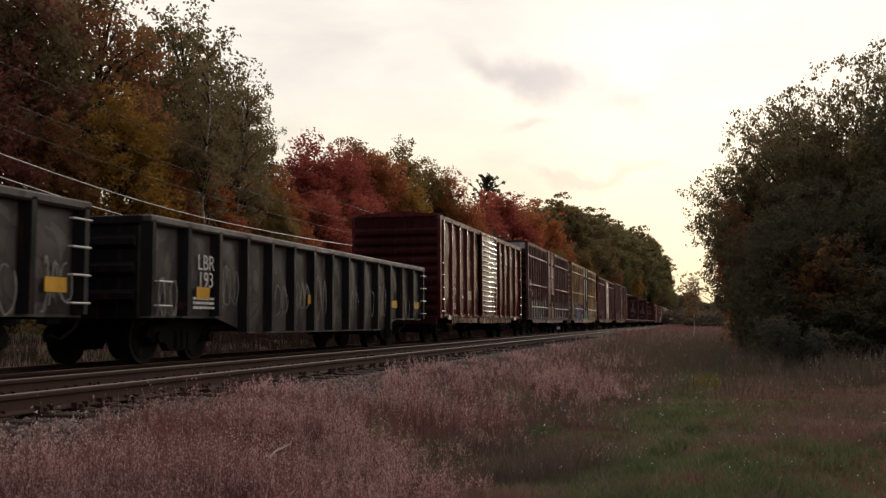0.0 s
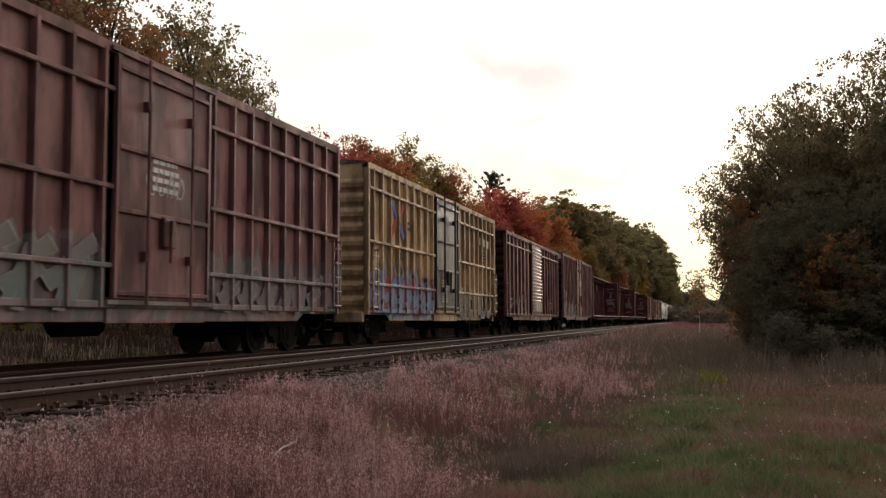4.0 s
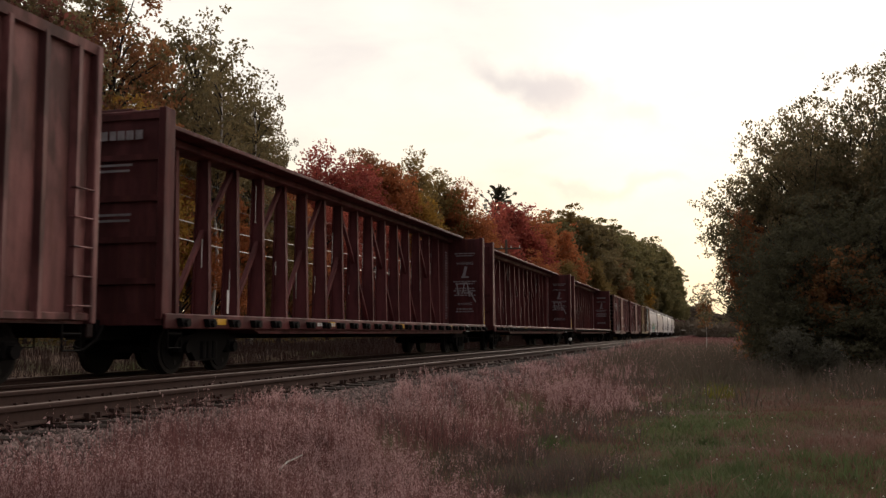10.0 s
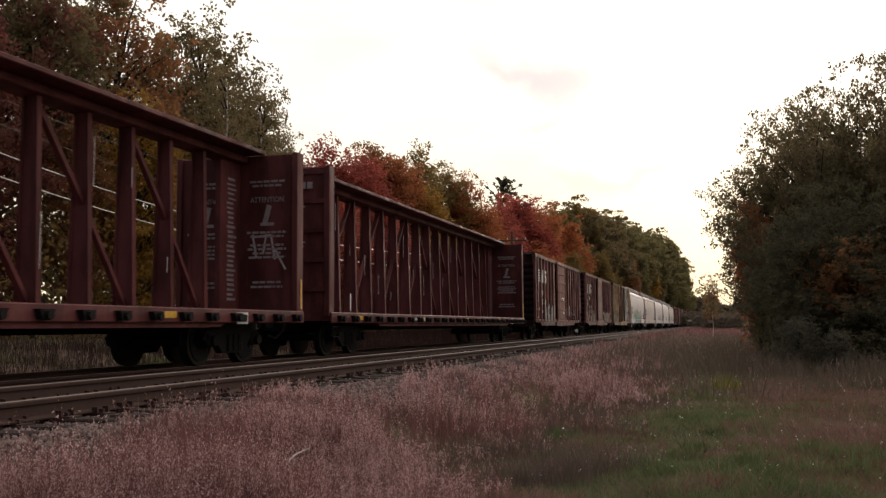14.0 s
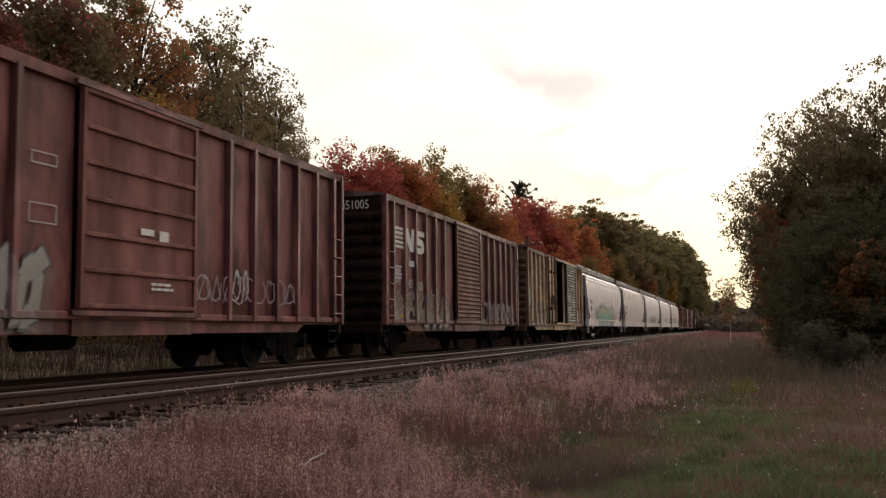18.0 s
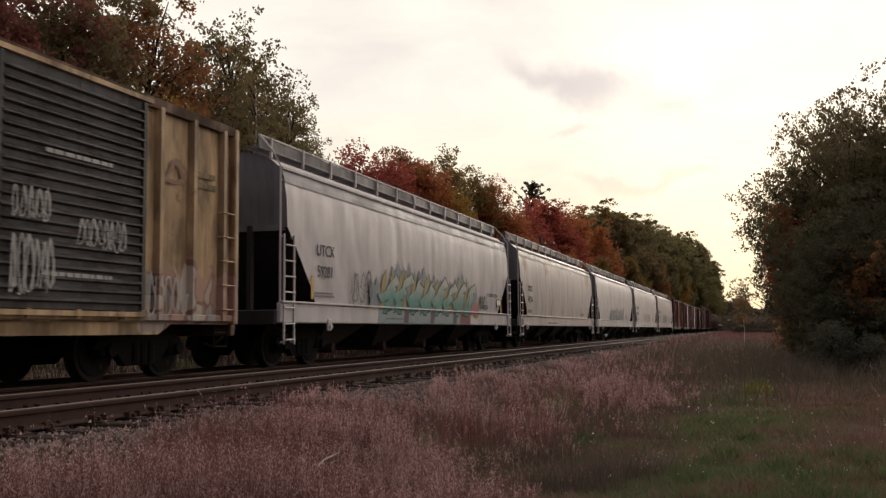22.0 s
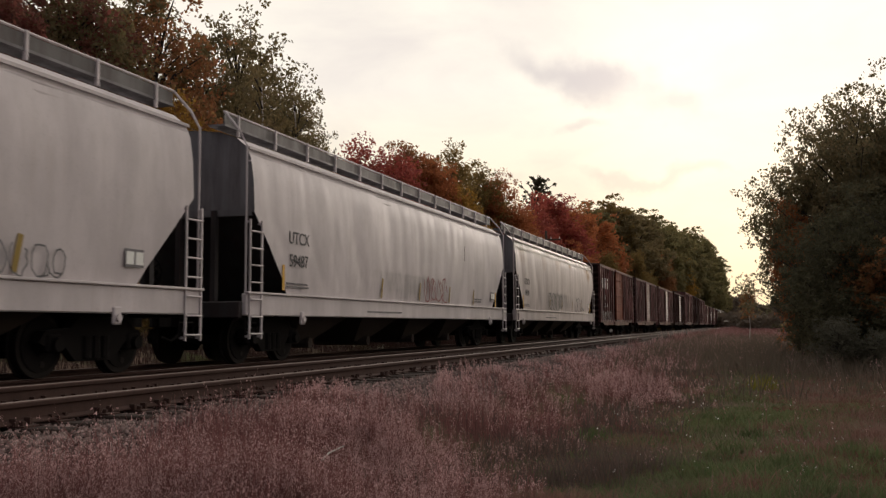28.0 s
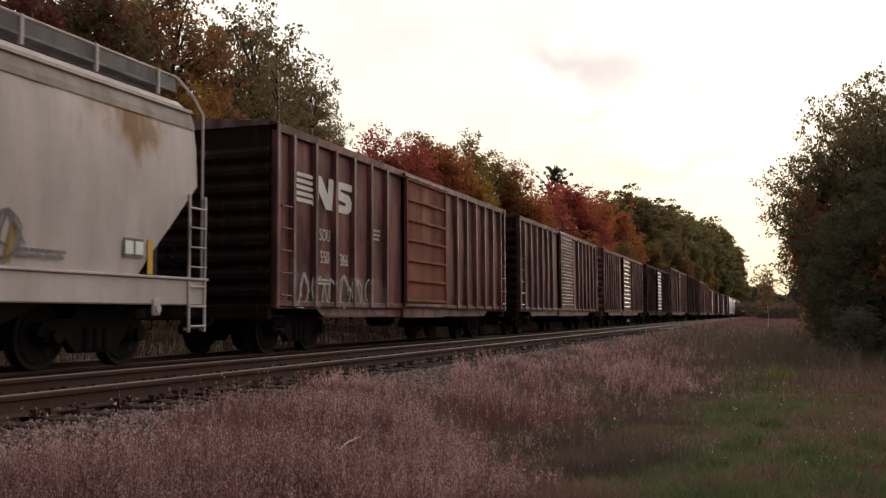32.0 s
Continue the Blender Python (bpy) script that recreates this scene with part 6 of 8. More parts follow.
                part("scrape", ribbon([(x - c, z - d), (x, z), (x + c, z + d)], 0.045), chalk, beam, "white sprayed stroke", at=pose(half - 0.228, -0.74, 0, 0, 0, -90))
        # a stencilled column of marks down the web beside the bulkhead
        marks = Shape()
        for i in range(26):
            z = 1.3 + i * 0.105
            marks.block(half - 0.80 + rng_text.uniform(0, 0.08), half - 0.42 + rng_text.uniform(-0.1, 0.05), -0.003, 0.0, z, z + rng_text.uniform(0.03, 0.06))
        part("stencilling", marks, faint, beam, "worn stencilled lines", at=(0, -0.064, 0))["kind"] = "stuff"
        part("reflector", Shape().block(half - 0.11, half - 0.04, -1.500, -1.494, 1.1, 1.75), YELLOW_PAINT, beam, "yellow reflective strip")
        # white strips at the foot of two columns, and the number and marks on the outer face of the bulkhead
        for i in (0, 2):
            x = -9.58 + 19.16 * i / 16
            part("marking", Shape().block(x - 0.045, x + 0.045, -0.216, -0.211, 1.15, 1.65), WHITE_PAINT, beam, "white reflective strip")
        front = pose(-half - 0.045, -0.62, 0, 0, 0, -90)
        plate = Shape()
        for x, w in ((-0.45, 0.2), (-0.2, 0.12), (-0.05, 0.14), (0.12, 0.14), (0.3, 0.14)):
            plate.block(x, x + w, -0.003, 0.0, 4.0, 4.16)
        for z, w in ((3.55, 0.5), (3.45, 0.4), (2.7, 0.5), (2.6, 0.45)):
            plate.block(-w, w * 0.5, -0.003, 0.0, z, z + 0.04)
        part("stencilling", plate, faint, beam, "worn number and lines on the outer face", at=front)["kind"] = "stuff"
        # the sun's glint along the columns, drawn as pale strokes
        rng = random.Random(80 + k)
        for i in range(16):
            x = -9.58 + 19.16 * i / 16 + rng.choice((-0.05, 0.05))
            z = rng.uniform(1.3, 3.4)
            part("scrape", ribbon([(x, z), (x + 0.01, z + rng.uniform(0.2, 0.9))], 0.025), chalk, beam, at=(0, -0.212, 0))
    smear = plain("dull_white_spray", (0.24, 0.22, 0.215), 0.6, 0, 8, 0.7, 0.02)
    for car, half in ((GON, 8.15), (GON_FIRST, 8.29)):
        for i in range(14):
            x = -half + 0.12 + (2 * half - 0.24) * (i + 0.5) / 14
            if (i * 5 + int(half * 10)) % 4 and not (car is GON and i == 1):
                scribble(car, x - 0.36, x + 0.36, 0.75 + 0.1 * (i % 3), 1.55 + 0.15 * (i % 4), 2 + i % 2, smear, -1.578, 0.022, 100 + i, "dull sprayed scrawl on a panel")
    word(GON, "LBR", -6.15, 1.79, 0.40, WHITE_PAINT, -1.58, 0.95)
    word(GON, "193", -6.15, 1.48, 0.40, WHITE_PAINT, -1.58, 0.95)
    bars(GON, -6.6, -5.7, 0.95, 1.2, 3, WHITE_PAINT, -1.58, 3)
    word(RED_BOX, "LRS", -5.65, 2.25, 0.34, WHITE_PAINT)
    word(RED_BOX, "1020", -5.65, 1.87, 0.34, WHITE_PAINT)
    for i, (x, w) in enumerate(((3.12, 0.42), (4.30, 0.44), (5.62, 0.42), (6.86, 0.46))):
        s = Shape()
        # a hollow square, a wedge, a capped post and a diamond
        if i == 0:
            s.block(-0.21, -0.10, -0.003, 0.003, -0.24, 0.24).block(-0.10, 0.21, -0.003, 0.003, 0.13, 0.24).block(-0.10, 0.21, -0.003, 0.003, -0.24, -0.13)
        elif i == 1:
            s.prism([(-0.24, -0.24), (0.24, -0.24), (0.06, 0.24), (-0.06, 0.24)], "y", -0.003, 0.003)
        elif i == 2:
            s.prism([(-0.22, 0.24), (-0.20, 0.12), (-0.07, 0.09), (-0.07, -0.24), (0.07, -0.24), (0.07, 0.09), (0.20, 0.12), (0.22, 0.24)], "y", -0.003, 0.003)
        else:
            s.prism([(-0.24, 0.0), (0.0, -0.25), (0.24, 0.0), (0.0, 0.25)], "y", -0.003, 0.003)
        part("emblem_shape", s, WHITE_PAINT, RED_BOX, "white owner's emblem", at=(x, -1.554, 3.63))
    patch(RED_BOX, -3.45, -2.9, 1.60, 1.95, plain("cream_card", (0.52, 0.46, 0.27), 0.6), label="cream placard")
    patch(RED_BOX, -4.45, -4.25, 1.62, 1.74, REFLECTOR)
    for x in (-6.52, 6.2):
        part("reflector_flap", Shape().prism([(-0.22, 0.82), (0.18, 0.82), (0.22, 0.94), (-0.18, 0.98)], "y", -0.02, 0.0), REFLECTOR, RED_BOX, "bright metal flap", at=(x, -1.60, 0))
    bars(RED_BOX, -6.0, -5.4, 1.2, 1.45, 3, WHITE_PAINT, seed=4)
    bars(RED_BOX, 4.9, 5.35, 1.5, 2.0, 5, WHITE_PAINT, seed=5)
    word(GRID_BOX, "SRY", -6.65, 2.62, 0.30, WHITE_PAINT)
    word(GRID_BOX, "925", -6.42, 2.25, 0.30, WHITE_PAINT)
    bars(GRID_BOX, -0.3, 0.5, 2.8, 3.4, 4, WHITE_PAINT, -1.63, 6)
    # the yellow car: crossed arrows, its slogan and mark
    blue, red = plain("emblem_blue", (0.12, 0.16, 0.36), 0.6), plain("emblem_red", (0.42, 0.06, 0.05), 0.6)
    s = Shape().prism([(-0.75, 0.55), (-0.55, 0.62), (0.75, -0.45), (0.55, -0.58)], "y", -0.003, 0.003)
    part("emblem_shape", s, blue, YELLOW_BOX, "blue arrow of the emblem", at=(-5.35, -1.554, 3.66))
    s = Shape().prism([(-0.75, -0.45), (-0.55, -0.58), (0.75, 0.45), (0.55, 0.58)], "y", -0.006, 0.004)
    part("emblem_shape", s, red, YELLOW_BOX, "red arrow of the emblem", at=(-5.35, -1.554, 3.66))
    word(YELLOW_BOX, "any", -4.25, 3.68, 0.22, BLACK_PAINT)
    word(YELLOW_BOX, "road", -4.25, 3.50, 0.22, BLACK_PAINT)
    word(YELLOW_BOX, "B", -5.72, 2.62, 0.34, BLACK_PAINT)
    word(YELLOW_BOX, "OX", -5.05, 2.60, 0.34, BLACK_PAINT)
    word(YELLOW_BOX, "66", -5.0, 2.18, 0.34, BLACK_PAINT)
    for i in range(3):
        patch(YELLOW_BOX, 5.45 + 0.62 * i, 5.95 + 0.62 * i, 3.72 - 0.02 * i, 4.02 - 0.02 * i, WHITE_PAINT, name="emblem_shape")
    bars(YELLOW_BOX, 5.5, 6.4, 3.0, 3.5, 4, BLACK_PAINT, seed=8)
    bars(YELLOW_BOX, -0.6, 0.1, 1.3, 2.1, 9, chalk, -1.63, 9)
    scribble(YELLOW_BOX, 0.5, 1.3, 1.0, 1.6, 4, chalk, -1.632, 0.02, 30)
    bars(SILVER_BOX, -7.0, -6.2, 1.6, 1.75, 1, chalk, seed=10)
    bars(SILVER_BOX, -7.0, -6.3, 1.25, 1.45, 3, chalk, seed=11)
    patch(SILVER_BOX, -1.15, 1.35, 1.15, 1.62, SILVER, -1.685, label="bright panel at the foot of the door")
    part("marking", ribbon([(5.2, 1.35), (5.6, 1.35), (5.6, 1.65), (5.2, 1.65), (5.2, 1.35)], 0.03), chalk, SILVER_BOX, "white framed notice", at=(0, -1.572, 0))
    bars(SILVER_BOX, 5.26, 5.54, 1.42, 1.58, 2, chalk, -1.572, 36)
    patch(SILVER_BOX, 4.6, 4.72, 1.2, 1.75, YELLOW_PAINT)
    for x0, x1, z0, z1 in ((-7.45, -6.92, 2.20, 2.62), (-6.72, -6.2, 2.12, 2.56), (-7.45, -6.92, 1.62, 2.08), (-6.72, -6.2, 1.60, 2.02)):
        patch(PLUG_BOX, x0, x1, z0, z1, END_GREY)
    word(PLUG_BOX, "CO", -7.18, 2.42, 0.30, BLACK_PAINT, -1.560)
    word(PLUG_BOX, "ER", -6.46, 2.36, 0.30, BLACK_PAINT, -1.560)
    word(PLUG_BOX, "17", -7.18, 1.86, 0.30, BLACK_PAINT, -1.560)
    word(PLUG_BOX, "18", -6.46, 1.82, 0.30, BLACK_PAINT, -1.560)
    patch(PLUG_BOX, -7.4, -6.9, 0.95, 1.5, YELLOW_PAINT)
    bars(PLUG_BOX, 0.2, 1.0, 3.15, 3.5, 4, WHITE_PAINT, -1.63, 12)
    for k, beam in enumerate((BEAM_A, BEAM_B, BEAM_C)):
        patch(beam, 8.6, 9.05, 0.78, 1.0, END_GREY, -1.548, label="white test-data plate")
        patch(beam, 8.65, 9.0, 0.82, 0.96, IRON, -1.556)
        bars(beam, -5.4, -4.3, 0.86, 1.0, 1, WHITE_PAINT, -1.548, 40 + k)
    word(BEAM_B, "624", -7.55, 0.93, 0.20, WHITE_PAINT, -1.548)
    word(BEAM_B, "307", -6.55, 0.93, 0.20, WHITE_PAINT, -1.56)
    for car, no in ((EMBLEM_BOX_A, ("550", "200")), (EMBLEM_BOX_C, ("550", "366"))):
        emblem(car)
        word(car, "SOU", -5.92, 2.37, 0.36, WHITE_PAINT, stretch=0.70)
        word(car, no[0], -5.92, 1.91, 0.37, WHITE_PAINT, stretch=0.76)
        word(car, no[1], -4.98, 1.90, 0.37, WHITE_PAINT, stretch=0.76)
        bars(car, -6.3, -5.7, 1.35, 1.5, 2, WHITE_PAINT, seed=31)
    emblem(EMBLEM_BOX_B)
    word(EMBLEM_BOX_B, "451", -5.80, 2.0, 0.36, WHITE_PAINT)
    word(EMBLEM_BOX_B, "005", -4.90, 1.98, 0.36, WHITE_PAINT)
    bars(EMBLEM_BOX_B, -6.0, -5.5, 2.45, 2.75, 1, WHITE_PAINT, seed=45)
    bars(EMBLEM_BOX_B, -7.1, -6.6, 2.1, 2.5, 4, WHITE_PAINT, seed=32)
    patch(EMBLEM_BOX_A, -7.3, -6.75, 1.48, 1.62, YELLOW_PAINT)
    patch(EMBLEM_BOX_A, 0.0, 0.35, 2.2, 2.3, WHITE_PAINT, -1.65)
    patch(EMBLEM_BOX_A, 0.5, 0.75, 2.1, 2.3, WHITE_PAINT, -1.65)
    bars(EMBLEM_BOX_A, 0.3, 0.9, 1.35, 1.5, 2, WHITE_PAINT, -1.65, 33)
    patch(EMBLEM_BOX_B, -6.9, -6.45, 1.05, 1.4, YELLOW_PAINT)
    part("lettering", letters("SRY 9251", 0.22, BLACK_PAINT, "lettering", 0.95), None, GRID_BOX, at=pose(-8.10, -0.55, 4.78, 0, 0, -90))
    # number on the end of the second emblem car
    m = letters("451005", 0.34, WHITE_PAINT, "lettering", 0.8)
    part("lettering", m, None, EMBLEM_BOX_B, at=pose(-8.02, -0.75, 4.02, 0, 0, -90))
    bars(EMBLEM_BOX_C, -3.35, -2.95, 2.45, 2.75, 3, chalk, seed=34)
    # tan car: blocky dark shapes of its old emblem
    for x0, x1, z0, z1 in ((-7.75, -7.5, 3.5, 3.62), (-6.95, -6.75, 3.3, 3.5), (-6.75, -6.45, 3.38, 3.44), (-5.6, -5.3, 3.3, 3.4), (-4.75, -4.5, 3.05, 3.35), (-4.85, -4.45, 2.75, 2.95), (-3.85, -3.5, 2.8, 2.98), (-7.1, -6.2, 3.05, 3.12), (-7.15, -7.08, 2.7, 3.1), (-6.6, -6.55, 2.75, 3.0), (-6.55, -5.9, 2.95, 3.02), (-5.95, -5.9, 2.7, 3.0)):
        patch(TAN_BOX, x0, x1, z0, z1, DOOR_BLACK, name="emblem_shape")
    word(TAN_BOX, "AB", -6.20, 2.42, 0.40, BLACK_PAINT)
    word(TAN_BOX, "OX", -5.20, 2.36, 0.40, BLACK_PAINT)
    word(TAN_BOX, "52", -6.15, 1.98, 0.38, BLACK_PAINT)
    word(TAN_BOX, "75", -5.20, 1.94, 0.38, BLACK_PAINT)
    patch(TAN_BOX, -6.9, -6.62, 1.15, 1.6, YELLOW_PAINT)
    patch(TAN_BOX, -4.35, -4.1, 1.42, 1.56, REFLECTOR)
    for car, no, mat in ((HOP_A, "59281", BLACK_PAINT), (HOP_B, "47158", BLACK_PAINT), (HOP_D, "59487", BLACK_PAINT), (HOP_E, "47491", BLACK_PAINT)):
        x = -7.4
        word(car, "UTCX", x, 2.44, 0.35, mat, -1.588, 0.95)
        word(car, no, x, 1.99, 0.35, mat, -1.583, 0.95)
        bars(car, x - 0.5, x + 0.5, 1.45, 1.58, 2, HOPPER_GREY, -1.557, 50)
        bars(car, -3.8, -1.5, 1.0, 1.08, 1, HOPPER_GREY, -1.589, 51)
        bars(car, 5.4, 6.3, 1.45, 1.6, 2, HOPPER_GREY, -1.572, 52)
        # scrapes of old yellow inspection stripes
        patch(car, 8.0, 8.12, 1.35, 1.85, YELLOW_PAINT, -1.572)
        patch(car, -8.1, -8.0, 1.4, 1.9, YELLOW_PAINT, -1.572)
    for car in (HOP_A, HOP_C, HOP_D, HOP_E):
        patch(car, 7.45, 7.9, 1.58, 1.85, HOPPER_GREY, -1.572, label="grey test-data plate")
        for x in (7.56, 7.79):
            patch(car, x - 0.09, x + 0.09, 1.62, 1.81, REFLECTOR, -1.58)


dress_cars()

# ---- where the trees stand ----
TREE_ROWS = [
    (27.4, 25.0, 13.2, 'mk', 1.00),
    (31.9, 27.0, 16.3, 'ok', 1.10),
    (32.5, 26.0, 15.0, 'og', 1.00),
    (37.6, 28.0, 17.6, 'og', 1.00),
    (37.6, 26.0, 16.3, 'ou', 1.00),
    (30.7, 23.0, 8.6, 'mu', 0.90),
    (32.9, 21.5, 9.5, 'my', 1.05),
    (43.3, 27.0, 15.8, 'og', 0.90),
    (35.9, 22.0, 9.4, 'my', 0.90),
    (46.7, 27.0, 18.1, 'og', 0.90),
    (50.5, 28.0, 17.7, 'og', 0.75),
    (35.5, 21.0, 7.4, 'mo', 1.00),
    (38.6, 21.0, 7.7, 'mo', 1.00),
    (48.2, 25.0, 13.7, 'bg', 0.90),
    (51.9, 26.0, 14.8, 'bg', 0.90),
    (56.4, 27.0, 14.3, 'bg', 0.80),
    (43.6, 22.0, 8.5, 'mu', 1.00),
    (44.7, 21.0, 8.0, 'mv', 1.00),
    (61.1, 26.0, 13.2, 'mr', 1.15),
    (64.3, 25.0, 14.0, 'mr', 1.20),
    (71.7, 26.0, 15.7, 'mu', 1.00),
    (49.0, 22.0, 8.7, 'mo', 1.00),
    (53.8, 22.0, 8.9, 'mr', 1.10),
    (71.4, 24.0, 14.5, 'mo', 1.00),
    (79.7, 25.0, 15.9, 'mv', 1.05),
    (88.7, 25.0, 17.6, 'mv', 1.00),
    (72.3, 22.0, 12.1, 'my', 1.00),
    (88.5, 23.0, 14.6, 'mo', 1.00),
    (90.0, 22.0, 13.0, 'mo', 1.20),
    (59.0, 21.0, 9.0, 'mr', 1.10),
    (120.6, 26.0, 20.0, 'pp', 1.0),
    (98.7, 22.0, 14.4, 'mr', 1.10),
    (109.1, 22.0, 16.3, 'mr', 1.30),
    (114.4, 21.0, 15.7, 'mo', 1.20),
    (125.3, 20.0, 16.5, 'mo', 1.30),
    (148.0, 21.0, 19.4, 'ov', 1.00),
    (149.3, 19.0, 18.4, 'og', 1.20),
    (168.5, 18.5, 19.9, 'og', 1.20),
    (188.7, 18.0, 20.7, 'od', 1.20),
    (209.6, 17.0, 21.8, 'od', 1.20),
    (246.6, 16.5, 24.3, 'od', 1.20),
    (287.7, 16.0, 27.0, 'od', 1.10),
    (347.2, 16.0, 29.0, 'od', 1.00),
    (399.3, 15.5, 26.6, 'od', 0.90),
    (466.2, 15.5, 25.9, 'od', 0.80),
    (595.4, 15.5, 21.1, 'od', 0.70),
    (142.4, 24.0, 18.1, 'od', 1.30),
    (169.2, 26.0, 20.9, 'og', 1.30),
    (195.3, 26.0, 24.4, 'od', 1.30),
    (207.6, 24.0, 24.9, 'og', 1.30),
    (227.4, 23.0, 25.8, 'od', 1.30),
    (241.9, 21.0, 25.8, 'od', 1.20),
    (265.2, 20.0, 27.2, 'od', 1.20),
    (310.2, 19.0, 29.6, 'od', 1.20),
    (360.0, 18.0, 31.7, 'od', 1.10),
    (408.6, 17.0, 30.1, 'od', 1.00),
    (555.5, 16.0, 23.7, 'od', 0.90),
    (429.6, 15.0, 18.4, 'od', 1.00),
    (317.8, 15.0, 17.6, 'od', 1.00),
    (244.9, 15.0, 15.2, 'og', 1.00),
    (187.4, 15.2, 12.9, 'od', 1.00),
    (103.1, 18.0, 9.9, 'mo', 1.20),
    (117.4, 17.0, 10.4, 'mv', 1.10),
    (138.4, 16.0, 12.1, 'mv', 1.00),
    (172.8, 15.5, 14.8, 'mu', 0.80),
    (211.7, 15.0, 18.9, 'my', 0.70),
    (144.2, 15.0, 9.8, 'mv', 1.00),
    (88.0, 18.0, 8.6, 'mu', 1.10),
    (74.6, 18.0, 7.5, 'mo', 1.10),
    (68.1, 19.0, 7.4, 'mv', 1.10),
    (36.2, 20.0, 12.0, 'bg', 0.85),
    (40.8, 20.5, 12.6, 'bg', 0.80),
]
BUSH_ROWS = [
    (40.0, -2.50, 8.9, 0.94, 'v', 'green roadside tree with leaves turning brown'),
    (42.0, -3.20, 10.8, 0.80, 'g', 'dense green roadside tree in full leaf'),
    (41.0, -3.82, 11.4, 0.75, 'g', 'dense green roadside tree in full leaf'),
    (43.0, -5.44, 13.0, 0.75, 'g', 'tall green roadside tree'),
    (42.0, -6.70, 13.3, 0.75, 'g', 'tall green roadside tree'),
    (41.0, -8.17, 13.6, 0.80, 'g', 'tall green roadside tree'),
    (38.0, -9.04, 12.8, 0.80, 'd', 'dense dark green roadside tree'),
    (39.0, -1.50, 6.8, 0.40, 'o', 'small roadside tree with orange leaves'),
    (62.0, 0.35, 4.6, 0.80, 't', 'thin russet shrub beside the far track'),
    (37.0, -2.10, 4.0, 0.90, 'd', 'dark green shrub beside the roadside trees'),
    (36.0, -2.60, 6.2, 1.00, 'd', 'dark leafy roadside shrub'),
    (36.0, -4.10, 7.0, 1.00, 'd', 'dark leafy roadside shrub'),
    (35.0, -5.58, 7.5, 1.00, 'd', 'dark leafy roadside shrub'),
    (34.0, -2.40, 3.0, 1.05, 'd', 'low dark shrub at the foot of the trees'),
    (34.0, -3.17, 2.9, 1.40, 'd', 'low dark shrub at the foot of the trees'),
    (33.0, -4.60, 2.8, 1.40, 'd', 'low dark shrub at the foot of the trees'),
    (33.0, -6.08, 3.2, 1.40, 'd', 'low dark shrub at the foot of the trees'),
    (31.5, -2.30, 1.9, 1.10, 's', 'grey-green herb standing before the trees'),
    (31.0, -3.30, 1.5, 1.20, 's', 'grey-green herb standing before the trees'),
    (34.5, -4.28, 4.9, 1.00, 'u', 'russet shrub among the roadside trees'),
]

# ---- grass ----
def blade_mesh(name, x, y, h, w, lean, mats, rng, heads=None, mat_index=0):
    """Bent tapering blades, three triangles each; heads adds seed plumes on that share."""
    n = len(x)
    a, b = rng.uniform(0, 6.283, n), rng.uniform(0, 6.283, n)
    z = ground_z(x, y) - 0.02
    dx, dy = np.cos(a) * lean * h, np.sin(a) * lean * h
    wx, wy = np.cos(b) * w / 2, np.sin(b) * w / 2
    P = lambda px, py, pz: np.stack([px, py, pz], -1)
    v = np.stack([P(x - wx, y - wy, z), P(x + wx, y + wy, z), P(x - wx * 0.7 + dx * 0.35, y - wy * 0.7 + dy * 0.35, z + h * 0.6),
                  P(x + wx * 0.7 + dx * 0.35, y + wy * 0.7 + dy * 0.35, z + h * 0.6), P(x + dx, y + dy, z + h)], 1)
    f = np.array([(0, 1, 3), (0, 3, 2), (2, 3, 4)])[None] + 5 * np.arange(n)[:, None, None]
    v, f = v.reshape(-1, 3), f.reshape(-1, 3)
    mi = np.zeros(len(f), int)
    if heads is not None:
        k = np.nonzero(rng.random(n) < heads)[0]
        q = 18
        m = len(k) * q
        kk = np.repeat(k, q)
        t = rng.uniform(0.55, 1.06, m)
        sp = 0.024 * (1.15 - t)[:, None] + 0.006
        cx = np.stack([x[kk] + dx[kk] * t ** 1.6, y[kk] + dy[kk] * t ** 1.6, z[kk] + h[kk] * t], -1) + rng.normal(0, 1, (m, 3)) * sp * 0.6
        tri = rng.normal(0, 1, (m, 3, 3)) * (0.0033 * np.clip(np.hypot(x[kk], y[kk]) / 8, 1, 6) ** 0.85)[:, None, None]
        tri = np.clip(tri, -0.012, 0.012) * rng.uniform(0.5, 1.4, (m, 1, 1))
        tri[:, :, 2] *= 1.6
        hv = (cx[:, None] + tri).reshape(-1, 3)
        hf = np.arange(m * 3).reshape(-1, 3) + len(v)
        v, f = np.concatenate([v, hv]), np.concatenate([f, hf])
        mi = np.concatenate([mi, np.ones(m, int)])
    return quick_mesh(name, v, f, mats, False, mi)


def scatter(rng, n, r0, r1, a0, a1, power=1.0):
    """Points in a fan from the path, thinning with distance."""
    r = r0 * (r1 / r0) ** (rng.random(n) ** power)
    a = np.radians(rng.uniform(a0, a1, n))
    return r * np.cos(a), r * np.sin(a)


def patchy(x, y, s, seed):
    return np.sin(x * s + seed) * np.sin(y * s * 1.3 + seed * 2.1) + 0.6 * np.sin(x * s * 2.3 + y * s * 1.9 + seed * 3.3)


STRAW = leaf("dry_grass_blade", (0.385, 0.180, 0.172), (0.105, 0.046, 0.046), 0.3, 0.85, 0.9)
PLUME = leaf("dry_grass_plume", (0.90, 0.62, 0.61), (0.42, 0.225, 0.22), 0.4, 0.8, 0.9)
GREEN = leaf("green_grass_blade", (0.118, 0.190, 0.070), (0.205, 0.195, 0.105), 0.3, 0.75, 1.1)
